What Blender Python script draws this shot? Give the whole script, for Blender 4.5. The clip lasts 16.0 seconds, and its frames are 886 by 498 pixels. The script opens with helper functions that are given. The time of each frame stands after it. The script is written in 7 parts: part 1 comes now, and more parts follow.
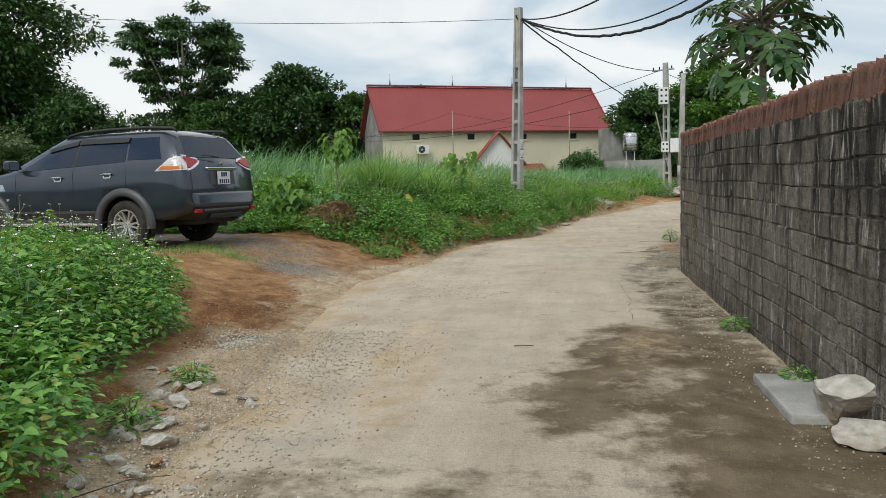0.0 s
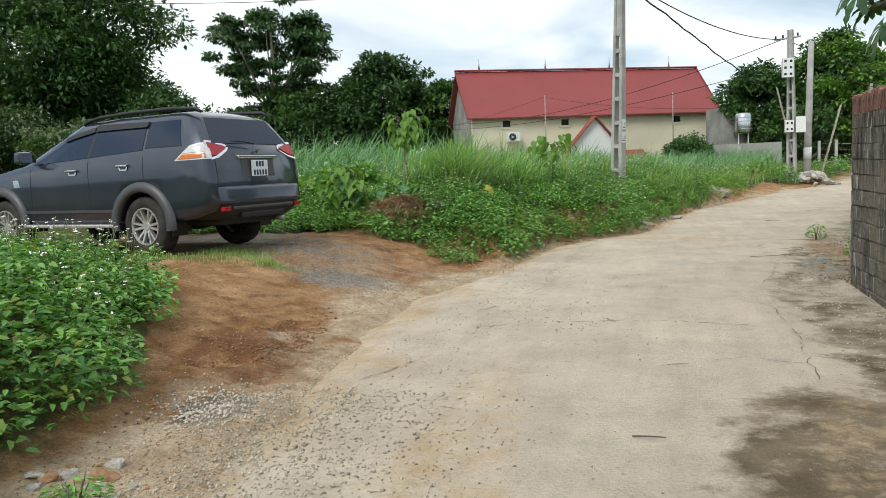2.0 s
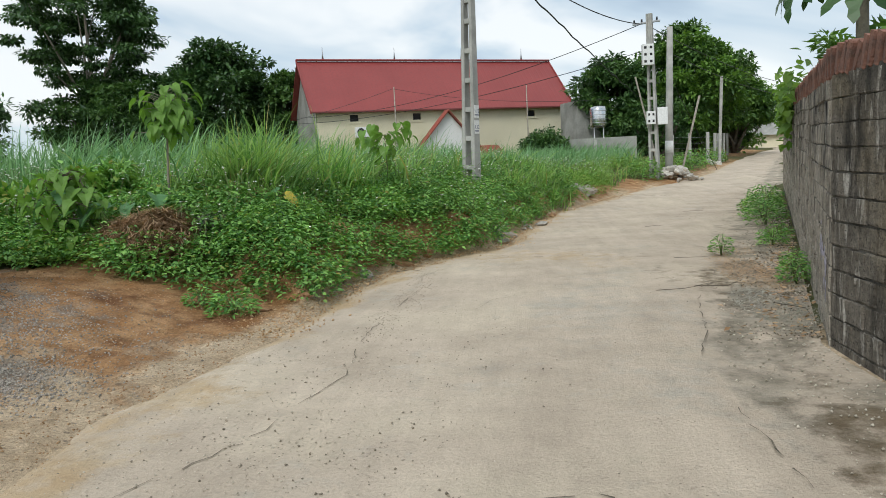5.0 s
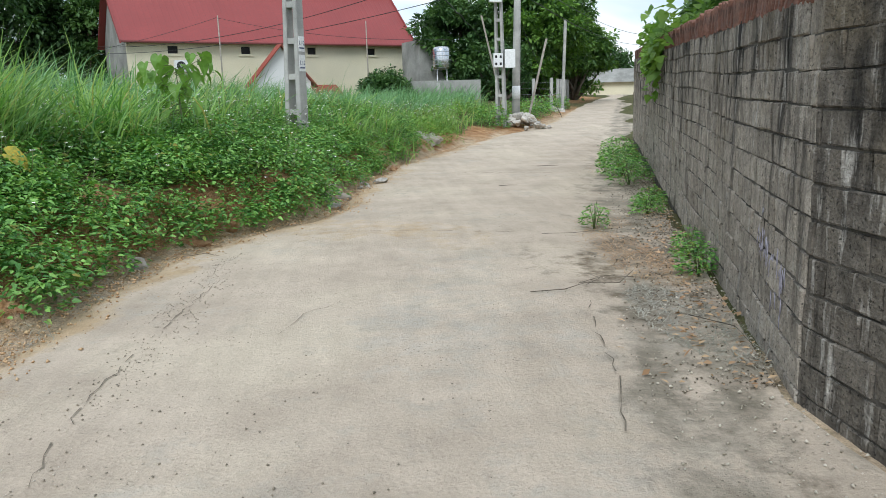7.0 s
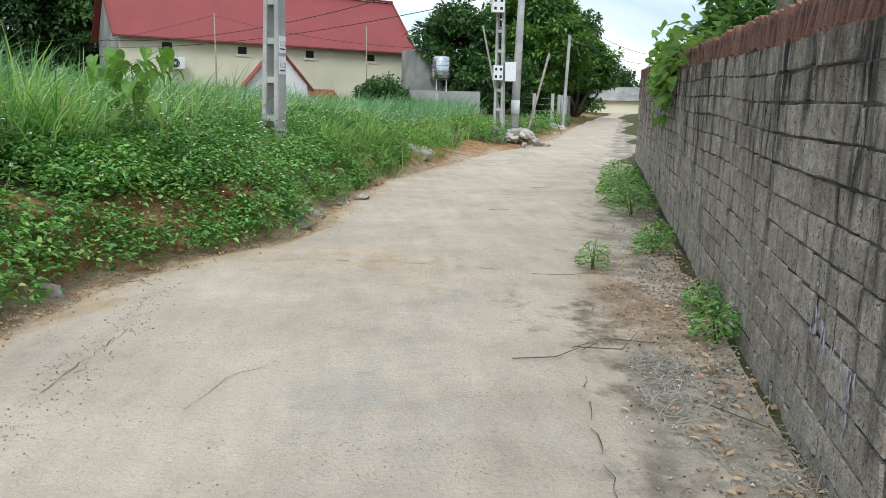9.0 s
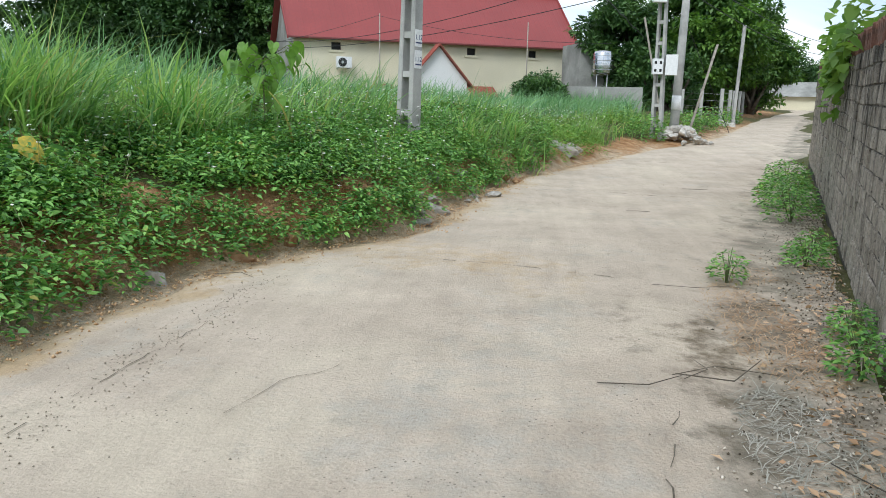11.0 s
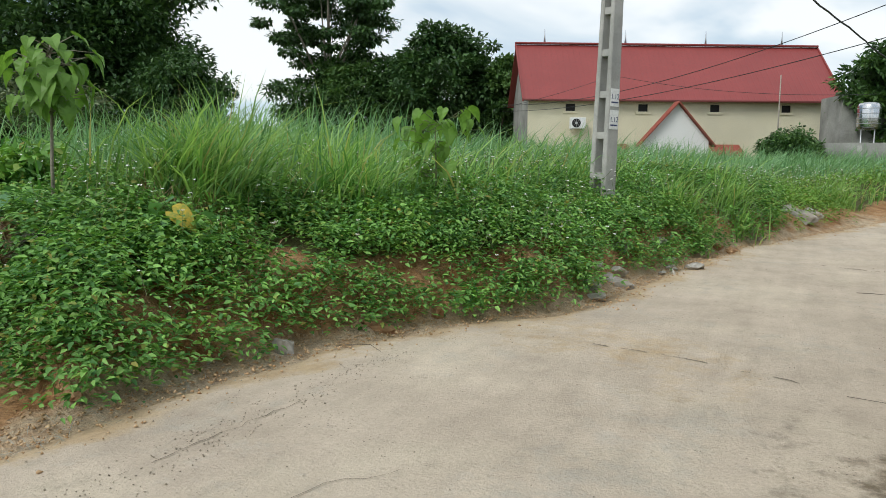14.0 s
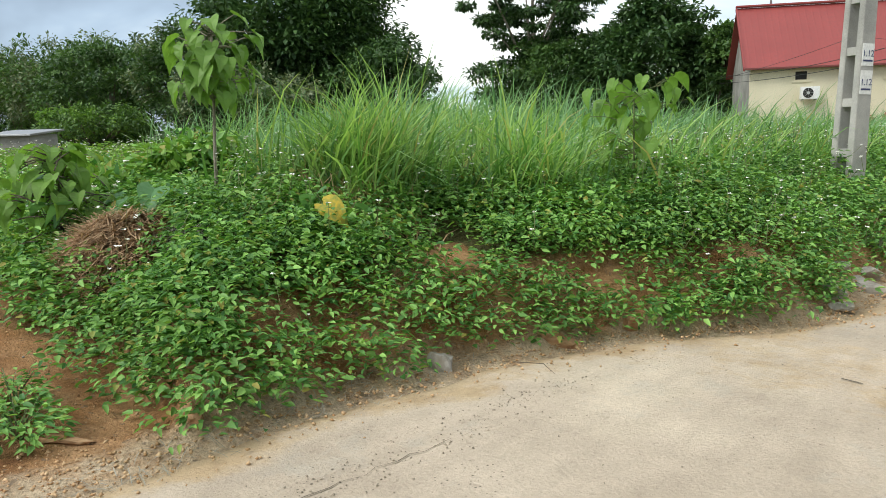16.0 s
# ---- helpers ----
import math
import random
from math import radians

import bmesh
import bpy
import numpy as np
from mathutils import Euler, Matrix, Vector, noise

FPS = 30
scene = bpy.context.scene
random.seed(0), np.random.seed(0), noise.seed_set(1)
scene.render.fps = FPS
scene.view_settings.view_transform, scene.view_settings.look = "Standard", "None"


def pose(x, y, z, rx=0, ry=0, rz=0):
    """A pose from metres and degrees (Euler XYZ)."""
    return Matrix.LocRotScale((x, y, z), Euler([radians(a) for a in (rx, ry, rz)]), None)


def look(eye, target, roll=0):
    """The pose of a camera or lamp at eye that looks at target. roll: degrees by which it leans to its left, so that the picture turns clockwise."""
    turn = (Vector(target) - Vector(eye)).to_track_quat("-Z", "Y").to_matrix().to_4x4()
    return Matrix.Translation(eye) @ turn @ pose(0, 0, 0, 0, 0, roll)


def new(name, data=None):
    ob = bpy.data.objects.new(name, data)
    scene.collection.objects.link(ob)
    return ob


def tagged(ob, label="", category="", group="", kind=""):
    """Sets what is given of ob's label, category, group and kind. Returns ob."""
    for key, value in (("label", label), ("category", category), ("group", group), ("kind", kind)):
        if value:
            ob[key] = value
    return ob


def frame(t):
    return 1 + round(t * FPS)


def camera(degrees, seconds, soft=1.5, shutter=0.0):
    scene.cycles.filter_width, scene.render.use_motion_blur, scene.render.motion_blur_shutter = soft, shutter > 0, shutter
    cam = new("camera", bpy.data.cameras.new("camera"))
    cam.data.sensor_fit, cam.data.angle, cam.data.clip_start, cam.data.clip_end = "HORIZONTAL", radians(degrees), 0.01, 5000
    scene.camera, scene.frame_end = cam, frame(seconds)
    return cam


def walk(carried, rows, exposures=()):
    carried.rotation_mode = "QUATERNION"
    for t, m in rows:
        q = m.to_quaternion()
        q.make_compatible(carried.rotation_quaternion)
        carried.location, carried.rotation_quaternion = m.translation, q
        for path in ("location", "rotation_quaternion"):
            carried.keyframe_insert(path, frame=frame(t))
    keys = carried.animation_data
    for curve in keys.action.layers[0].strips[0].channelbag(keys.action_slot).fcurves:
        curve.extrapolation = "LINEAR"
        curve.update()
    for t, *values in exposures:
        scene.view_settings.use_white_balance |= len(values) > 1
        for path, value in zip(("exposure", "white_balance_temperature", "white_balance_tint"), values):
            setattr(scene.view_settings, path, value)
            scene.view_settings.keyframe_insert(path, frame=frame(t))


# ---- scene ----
cam = camera(61.7, 16.0, soft=0.6)
PATH = [
    (0, (1.556, 1.828, 1.399), (1.214, 3.789, 1.208), -1.5),
    (0.5, (1.459, 2.419, 1.369), (1.113, 4.373, 1.117), -1.9),
    (1, (1.426, 3.028, 1.382), (1.087, 4.985, 1.145), -1.9),
    (1.5, (1.365, 3.619, 1.361), (0.799, 5.521, 1.115), -2.7),
    (2, (1.272, 4.181, 1.351), (0.684, 6.082, 1.142), -2.4),
    (2.5, (1.135, 4.816, 1.351), (0.477, 6.692, 1.133), -1.3),
    (3, (1.072, 5.419, 1.345), (0.433, 7.307, 1.179), -0.7),
    (3.5, (0.999, 6.059, 1.338), (0.348, 7.942, 1.168), 0.7),
    (4, (0.982, 6.688, 1.291), (0.431, 8.599, 1.078), -2.2),
    (4.5, (0.983, 7.329, 1.314), (0.419, 9.228, 1.041), -0.2),
    (5, (1.094, 7.866, 1.335), (0.87, 9.84, 1.102), -3.0),
    (5.2, (1.114, 8.151, 1.314), (0.948, 10.135, 1.124), -2.4),
    (7.3, (1.247, 10.288, 1.394), (1.451, 12.234, 0.978), -1.7),
    (7.5, (1.329, 10.473, 1.364), (1.464, 12.429, 0.969), -2.3),
    (8, (1.47, 10.817, 1.418), (1.673, 12.758, 0.981), 0.5),
    (8.2, (1.462, 10.904, 1.434), (1.688, 12.853, 1.044), 0.9),
    (10.3, (1.53, 11.123, 1.393), (1.594, 13.086, 1.016), 0.3),
    (10.5, (1.611, 11.202, 1.376), (1.62, 13.165, 0.995), -0.5),
    (11, (1.928, 11.433, 1.387), (1.702, 13.381, 0.995), 1.0),
    (11.5, (2.067, 11.747, 1.393), (1.441, 13.606, 1.002), 1.8),
    (12, (2.227, 11.958, 1.406), (1.363, 13.708, 0.972), 1.4),
    (12.5, (2.486, 12.123, 1.429), (1.679, 13.917, 1.067), 3.0),
    (13, (2.56, 12.182, 1.436), (1.93, 14.051, 1.104), 2.1),
    (13.5, (2.554, 12.179, 1.445), (1.89, 14.046, 1.171), 2.5),
    (14, (2.554, 12.191, 1.444), (1.701, 13.984, 1.2), 0.3),
    (14.5, (2.499, 12.247, 1.443), (1.419, 13.916, 1.225), 0.0),
    (15, (2.381, 12.483, 1.419), (1.127, 14.021, 1.173), 1.3),
    (15.5, (2.27, 12.767, 1.414), (1.019, 14.299, 1.119), -3.0),
    (16, (2.206, 13.144, 1.432), (0.9, 14.63, 1.144), -1.2),
]
walk(cam, [(t, look(eye, target, roll)) for t, eye, target, roll in PATH],
     [(0, -0.43, 6500, 8), (0.7, -0.34, 6500, 8), (1.3, -0.15, 6480, 8), (2.5, -0.16, 6420, 8), (3.0, -0.22, 6400, 8), (3.5, -0.44, 6400, 8), (4, -0.34, 6350, 8), (4.5, -0.17, 6350, 8), (5, -0.34, 6350, 8), (7.5, -0.08, 5950, 9), (11, -0.07, 5950, 9), (12.5, -0.06, 6350, 8), (13.6, -0.27, 6400, 8), (14.6, -0.25, 6450, 8), (15.5, 0.08, 6600, 8), (16, 0.12, 6650, 8)])

# ---- world and sun: a bright overcast afternoon ----
world = bpy.data.worlds.new("overcast_sky")
scene.world = world
world.use_nodes = True
wn, wl = world.node_tree.nodes, world.node_tree.links
wn.clear()
w_out = wn.new("ShaderNodeOutputWorld")
w_bg = wn.new("ShaderNodeBackground")
w_bg.inputs["Strength"].default_value = 1.07
w_sky = wn.new("ShaderNodeTexSky")
w_sky.sky_type = "NISHITA"
w_sky.sun_disc = False
w_sky.sun_elevation = radians(58)
w_sky.sun_rotation = radians(195)
w_gain = wn.new("ShaderNodeVectorMath")
w_gain.operation = "SCALE"
w_gain.inputs["Scale"].default_value = 0.12
wl.new(w_sky.outputs["Color"], w_gain.inputs[0])
w_tc = wn.new("ShaderNodeTexCoord")
w_map = wn.new("ShaderNodeMapping")
w_map.inputs["Scale"].default_value = (1.0, 1.0, 2.6)
w_map.inputs["Location"].default_value = (0.35, 0.2, 0.1)
wl.new(w_tc.outputs["Generated"], w_map.inputs["Vector"])
w_noise = wn.new("ShaderNodeTexNoise")
w_noise.inputs["Scale"].default_value = 2.1
w_noise.inputs["Detail"].default_value = 5.0
w_noise.inputs["Roughness"].default_value = 0.5
w_noise.inputs["Distortion"].default_value = 0.5
wl.new(w_map.outputs["Vector"], w_noise.inputs["Vector"])
w_ramp = wn.new("ShaderNodeValToRGB")
w_ramp.color_ramp.elements[0].position = 0.14
w_ramp.color_ramp.elements[0].color = (0.24, 0.30, 0.40, 1)
w_ramp.color_ramp.elements[1].position = 0.53
w_ramp.color_ramp.elements[1].color = (1.30, 1.31, 1.30, 1)
for w_at, w_tone in ((0.30, (0.48, 0.61, 0.78, 1)), (0.42, (0.80, 0.93, 1.04, 1))):
    w_ramp.color_ramp.elements.new(w_at).color = w_tone
# heavier cloud towards the west
w_dot = wn.new("ShaderNodeVectorMath")
w_dot.operation = "DOT_PRODUCT"
w_dot.inputs[1].default_value = (-0.97, 0.22, 0.1)
wl.new(w_tc.outputs["Generated"], w_dot.inputs[0])
w_west = wn.new("ShaderNodeMapRange")
w_west.inputs["From Min"].default_value, w_west.inputs["From Max"].default_value = 0.84, 0.97
w_west.inputs["To Max"].default_value = -0.30
wl.new(w_dot.outputs["Value"], w_west.inputs["Value"])
w_sum = wn.new("ShaderNodeMath")
w_sum.operation = "ADD"
wl.new(w_noise.outputs["Fac"], w_sum.inputs[0])
wl.new(w_west.outputs["Result"], w_sum.inputs[1])
wl.new(w_sum.outputs[0], w_ramp.inputs["Fac"])
w_mix = wn.new("ShaderNodeMixRGB")
w_mix.inputs["Fac"].default_value = 0.8
wl.new(w_gain.outputs["Vector"], w_mix.inputs["Color1"])
wl.new(w_ramp.outputs["Color"], w_mix.inputs["Color2"])
wl.new(w_mix.outputs["Color"], w_bg.inputs["Color"])
wl.new(w_bg.outputs["Background"], w_out.inputs["Surface"])

sun_data = bpy.data.lights.new("sun", "SUN")
sun_data.energy = 2.5
sun_data.angle = radians(24)
sun_data.color = (1.0, 0.98, 0.94)
sun = new("sun", sun_data)
sun.matrix_world = look((-9, -12, 28), (0, 14, 0))

# ---- materials ----
def base_mat(name):
    m = bpy.data.materials.new(name)
    m.use_nodes = True
    nt = m.node_tree
    return m, nt, nt.nodes["Principled BSDF"]


def node(nt, kind, **inputs):
    n = nt.nodes.new(kind)
    for k, v in inputs.items():
        n.inputs[k].default_value = v
    return n


def mixed(nt, fac, a, b, mode="MIX"):
    n = nt.nodes.new("ShaderNodeMixRGB")
    n.blend_type = mode
    for key, v in (("Fac", fac), ("Color1", a), ("Color2", b)):
        if isinstance(v, bpy.types.NodeSocket):
            nt.links.new(v, n.inputs[key])
        elif key == "Fac":
            n.inputs[key].default_value = v
        else:
            n.inputs[key].default_value = (*v, 1)
    return n.outputs["Color"]


def noise_fac(nt, scale, detail=4.0, rough=0.55, lo=0.35, hi=0.65, coord="Object", stretch=(1, 1, 1)):
    tc = nt.nodes.new("ShaderNodeTexCoord")
    mp = nt.nodes.new("ShaderNodeMapping")
    mp.inputs["Scale"].default_value = stretch
    nt.links.new(tc.outputs[coord], mp.inputs["Vector"])
    n = node(nt, "ShaderNodeTexNoise", Scale=scale, Detail=detail, Roughness=rough)
    nt.links.new(mp.outputs["Vector"], n.inputs["Vector"])
    r = nt.nodes.new("ShaderNodeMapRange")
    r.inputs["From Min"].default_value, r.inputs["From Max"].default_value = lo, hi
    nt.links.new(n.outputs["Fac"], r.inputs["Value"])
    return r.outputs["Result"]


def bumped(nt, bsdf, height, strength=0.4, dist=0.01):
    b = node(nt, "ShaderNodeBump", Strength=strength, Distance=dist)
    nt.links.new(height, b.inputs["Height"])
    nt.links.new(b.outputs["Normal"], bsdf.inputs["Normal"])


def rough_mat(name, a, b, scale=6.0, rough=0.85, fine=60.0, bump=0.4, dist=0.006, metal=0.0, third=None, spec=0.3):
    """Two colours mixed by coarse noise, a fine grain over them, and a fine relief."""
    m, nt, p = base_mat(name)
    col = mixed(nt, noise_fac(nt, scale), a, b)
    if third:
        col = mixed(nt, noise_fac(nt, scale * 0.37, lo=0.5, hi=0.7), col, third)
    grain = noise_fac(nt, fine, 3.0, lo=0.25, hi=0.75)
    col = mixed(nt, 0.25, col, mixed(nt, grain, (0.35, 0.35, 0.35), (1.3, 1.3, 1.3)), "MULTIPLY")
    nt.links.new(col, p.inputs["Base Color"])
    p.inputs["Roughness"].default_value, p.inputs["Metallic"].default_value = rough, metal
    p.inputs["Specular IOR Level"].default_value = spec
    bumped(nt, p, grain, bump, dist)
    return m


def plain_mat(name, colour, rough=0.5, metal=0.0, spec=0.5, coat=0.0):
    m, nt, p = base_mat(name)
    k = noise_fac(nt, 35.0, 3.0)
    col = mixed(nt, k, tuple(c * 0.88 for c in colour), tuple(min(1, c * 1.08) for c in colour))
    nt.links.new(col, p.inputs["Base Color"])
    p.inputs["Roughness"].default_value, p.inputs["Metallic"].default_value = rough, metal
    p.inputs["Specular IOR Level"].default_value = spec
    p.inputs["Coat Weight"].default_value = coat
    return m


def leaf_mat(name, a, b, c=None, glow=0.35, rough=0.5):
    """Leaves: each one takes its own tint; light comes through them."""
    m, nt, p = base_mat(name)
    g = nt.nodes.new("ShaderNodeNewGeometry")
    ramp = nt.nodes.new("ShaderNodeValToRGB")
    ramp.color_ramp.elements[0].color = (*a, 1)
    ramp.color_ramp.elements[1].color = (*b, 1)
    ramp.color_ramp.elements[1].position = 0.92 if c else 1.0
    if c:
        e = ramp.color_ramp.elements.new(0.985)
        e.color = (*c, 1)
    nt.links.new(g.outputs["Random Per Island"], ramp.inputs["Fac"])
    col = mixed(nt, noise_fac(nt, 0.9, 3.0), ramp.outputs["Color"], mixed(nt, 1.0, ramp.outputs["Color"], (0.72, 0.74, 0.7), "MULTIPLY"))
    nt.links.new(col, p.inputs["Base Color"])
    p.inputs["Roughness"].default_value = rough
    p.inputs["Specular IOR Level"].default_value = 0.35
    t = nt.nodes.new("ShaderNodeBsdfTranslucent")
    nt.links.new(mixed(nt, 1.0, col, (1.25, 1.3, 0.7), "MULTIPLY"), t.inputs["Color"])
    s = nt.nodes.new("ShaderNodeMixShader")
    s.inputs["Fac"].default_value = glow
    out = nt.nodes["Material Output"]
    nt.links.new(p.outputs["BSDF"], s.inputs[1])
    nt.links.new(t.outputs["BSDF"], s.inputs[2])
    nt.links.new(s.outputs["Shader"], out.inputs["Surface"])
    return m


WEED = leaf_mat("weed_leaves", (0.055, 0.180, 0.042), (0.31, 0.57, 0.140), (0.3, 0.28, 0.06), 0.25)
WEED_PALE = leaf_mat("pale_weed_leaves", (0.12, 0.28, 0.04), (0.28, 0.46, 0.09), (0.4, 0.36, 0.1), 0.26)
GRASS = leaf_mat("tall_grass", (0.11, 0.27, 0.065), (0.43, 0.63, 0.215), (0.48, 0.44, 0.18), 0.4)
GRASS_BLUE = leaf_mat("bluish_reed_grass", (0.12, 0.28, 0.12), (0.33, 0.54, 0.29), None, 0.33)
STRAW = leaf_mat("dry_straw", (0.34, 0.20, 0.11), (0.68, 0.48, 0.31), None, 0.15, 0.8)
ASH = leaf_mat("grey_dead_stems", (0.3, 0.29, 0.25), (0.5, 0.48, 0.42), None, 0.1, 0.8)
TREE_DARK = leaf_mat("dark_tree_leaves", (0.028, 0.075, 0.026), (0.095, 0.185, 0.055), None, 0.2, 0.40)
TREE_MID = leaf_mat("tree_leaves", (0.042, 0.105, 0.028), (0.125, 0.23, 0.060), None, 0.22)
TREE_LIGHT = leaf_mat("light_tree_leaves", (0.09, 0.20, 0.036), (0.20, 0.35, 0.065), None, 0.3)
TREE_BLOOM = leaf_mat("pale_blooming_leaves", (0.055, 0.11, 0.04), (0.27, 0.31, 0.19), None, 0.25)
BROAD = leaf_mat("broad_green_leaves", (0.14, 0.29, 0.05), (0.28, 0.44, 0.10), None, 0.4)
TARO = leaf_mat("taro_leaf", (0.12, 0.28, 0.12), (0.17, 0.33, 0.14), None, 0.35)
TARO_YELLOW = rough_mat("yellowing_leaf", (0.55, 0.38, 0.04), (0.20, 0.26, 0.05), 9.0, 0.6, 60, 0.1)
PETAL = plain_mat("white_petals", (0.85, 0.85, 0.8), 0.7)
STEM = rough_mat("green_stems", (0.10, 0.15, 0.05), (0.16, 0.17, 0.08), 20, 0.7)
BARK = rough_mat("bark", (0.09, 0.075, 0.055), (0.18, 0.155, 0.12), 5.0, 0.9, 40, 0.8, 0.02)
BARK_PALE = rough_mat("pale_bark", (0.2, 0.18, 0.14), (0.32, 0.29, 0.23), 8.0, 0.9, 40, 0.6, 0.01)
CONCRETE = rough_mat("pole_concrete", (0.33, 0.33, 0.31), (0.46, 0.45, 0.42), 3.0, 0.9, 70, 0.5, 0.006, third=(0.24, 0.24, 0.22))
STONE = rough_mat("grey_stone", (0.28, 0.26, 0.22), (0.46, 0.44, 0.40), 5.0, 0.9, 14, 0.7, 0.004, third=(0.3, 0.26, 0.2))
STONE_PALE = rough_mat("pale_limestone", (0.38, 0.355, 0.31), (0.62, 0.59, 0.53), 5.0, 0.9, 14, 0.8, 0.006, third=(0.34, 0.27, 0.19))
STONE_RED = rough_mat("laterite_stone", (0.30, 0.16, 0.08), (0.42, 0.27, 0.15), 5.0, 0.95, 14, 0.7, 0.004)
CREAM = rough_mat("cream_render", (0.66, 0.61, 0.44), (0.72, 0.67, 0.50), 0.6, 0.85, 18, 0.15, 0.004, third=(0.60, 0.56, 0.42))
GREYRENDER = rough_mat("weathered_cement_render", (0.22, 0.22, 0.20), (0.36, 0.36, 0.33), 0.8, 0.9, 14, 0.3, 0.01, third=(0.13, 0.13, 0.12))
DARK = plain_mat("dark_opening", (0.012, 0.012, 0.012), 0.7)
STEEL = plain_mat("stainless_steel", (0.62, 0.63, 0.64), 0.22, 1.0)
GALV = plain_mat("galvanised_steel", (0.42, 0.43, 0.44), 0.45, 0.8)
WHITEPLASTIC = plain_mat("white_plastic", (0.72, 0.73, 0.72), 0.45)
GREYPLASTIC = plain_mat("grey_plastic", (0.42, 0.43, 0.43), 0.5)
CABLE = plain_mat("black_cable", (0.015, 0.015, 0.016), 0.6)
WHITE = plain_mat("white_paint", (0.75, 0.75, 0.73), 0.6)
INK = plain_mat("blue_black_ink", (0.03, 0.04, 0.12), 0.6)


def roof_mat():
    m, nt, p = base_mat("red_steel_roofing")
    col = mixed(nt, noise_fac(nt, 0.5), (0.235, 0.040, 0.037), (0.27, 0.047, 0.043))
    col = mixed(nt, noise_fac(nt, 7.0, 5.0, lo=0.45, hi=0.8), col, (0.22, 0.045, 0.042))
    nt.links.new(col, p.inputs["Base Color"])
    p.inputs["Roughness"].default_value = 0.5
    return m


ROOF = roof_mat()
REDTILE = rough_mat("red_ceramic_tile", (0.25, 0.055, 0.04), (0.32, 0.09, 0.06), 4.0, 0.6, 30, 0.3)


def block_mat(name, gain, mould):
    """Cinder blocks: rain-dark streaks that run down, pale lime bloom, a tint for each block."""
    m, nt, p = base_mat(name)
    oi = nt.nodes.new("ShaderNodeObjectInfo")
    col = mixed(nt, oi.outputs["Random"], tuple(gain * c for c in (0.195, 0.173, 0.142)), tuple(gain * c for c in (0.345, 0.31, 0.26)))
    g = nt.nodes.new("ShaderNodeNewGeometry")
    col = mixed(nt, 0.35, col, mixed(nt, g.outputs["Random Per Island"], tuple(gain * c for c in (0.195, 0.175, 0.147)), tuple(gain * c for c in (0.37, 0.335, 0.285))))

    def world_noise(scale, stretch, lo, hi, detail=5.0):
        mp = nt.nodes.new("ShaderNodeMapping")
        mp.inputs["Scale"].default_value = stretch
        nt.links.new(g.outputs["Position"], mp.inputs["Vector"])
        n = node(nt, "ShaderNodeTexNoise", Scale=scale, Detail=detail, Roughness=0.6)
        nt.links.new(mp.outputs["Vector"], n.inputs["Vector"])
        r = nt.nodes.new("ShaderNodeMapRange")
        r.inputs["From Min"].default_value, r.inputs["From Max"].default_value = lo, hi
        nt.links.new(n.outputs["Fac"], r.inputs["Value"])
        return r.outputs["Result"]

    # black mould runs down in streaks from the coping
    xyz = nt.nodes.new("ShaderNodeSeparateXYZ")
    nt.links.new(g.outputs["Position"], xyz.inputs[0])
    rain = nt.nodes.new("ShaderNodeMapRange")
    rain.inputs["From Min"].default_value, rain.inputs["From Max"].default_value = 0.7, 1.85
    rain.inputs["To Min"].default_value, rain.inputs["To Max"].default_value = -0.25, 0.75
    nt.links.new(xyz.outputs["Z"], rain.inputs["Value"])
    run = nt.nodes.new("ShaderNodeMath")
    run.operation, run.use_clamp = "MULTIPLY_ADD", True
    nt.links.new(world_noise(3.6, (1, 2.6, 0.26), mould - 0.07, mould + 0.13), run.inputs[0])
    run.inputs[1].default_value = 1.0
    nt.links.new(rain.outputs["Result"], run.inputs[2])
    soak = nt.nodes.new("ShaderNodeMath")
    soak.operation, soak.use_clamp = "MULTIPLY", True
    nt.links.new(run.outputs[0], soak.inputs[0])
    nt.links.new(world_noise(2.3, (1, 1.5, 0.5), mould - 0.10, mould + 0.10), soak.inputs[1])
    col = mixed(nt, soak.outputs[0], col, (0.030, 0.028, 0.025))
    col = mixed(nt, world_noise(7.0, (1, 2.4, 0.35), 0.57, 0.68), col, (0.42, 0.40, 0.36))
    col = mixed(nt, world_noise(1.1, (1, 1, 1), 0.55, 0.75), col, (0.22, 0.185, 0.13))
    blot = world_noise(17.0, (1, 1, 1), 0.30, 0.70, 6.0)
    col = mixed(nt, 0.6, col, mixed(nt, blot, (0.45, 0.44, 0.42), (1.40, 1.39, 1.36)), "MULTIPLY")
    pit = world_noise(52.0, (1, 1, 1), 0.60, 0.66, 3.0)
    col = mixed(nt, pit, col, mixed(nt, 0.75, col, (0.02, 0.019, 0.017)))
    grain = world_noise(70.0, (1, 1, 1), 0.25, 0.75, 3.0)
    col = mixed(nt, 0.5, col, mixed(nt, grain, (0.35, 0.35, 0.35), (1.42, 1.42, 1.42)), "MULTIPLY")
    nt.links.new(col, p.inputs["Base Color"])
    p.inputs["Roughness"].default_value = 0.95
    p.inputs["Specular IOR Level"].default_value = 0.2
    bumped(nt, p, mixed(nt, 0.5, grain, blot), 0.9, 0.016)
    return m


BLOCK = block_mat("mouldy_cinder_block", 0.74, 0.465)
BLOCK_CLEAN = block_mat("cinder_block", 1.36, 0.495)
MORTAR = rough_mat("dark_mortar", (0.045, 0.04, 0.033), (0.17, 0.155, 0.13), 5.0, 0.95, 50, 0.8, 0.012, third=(0.03, 0.03, 0.026))


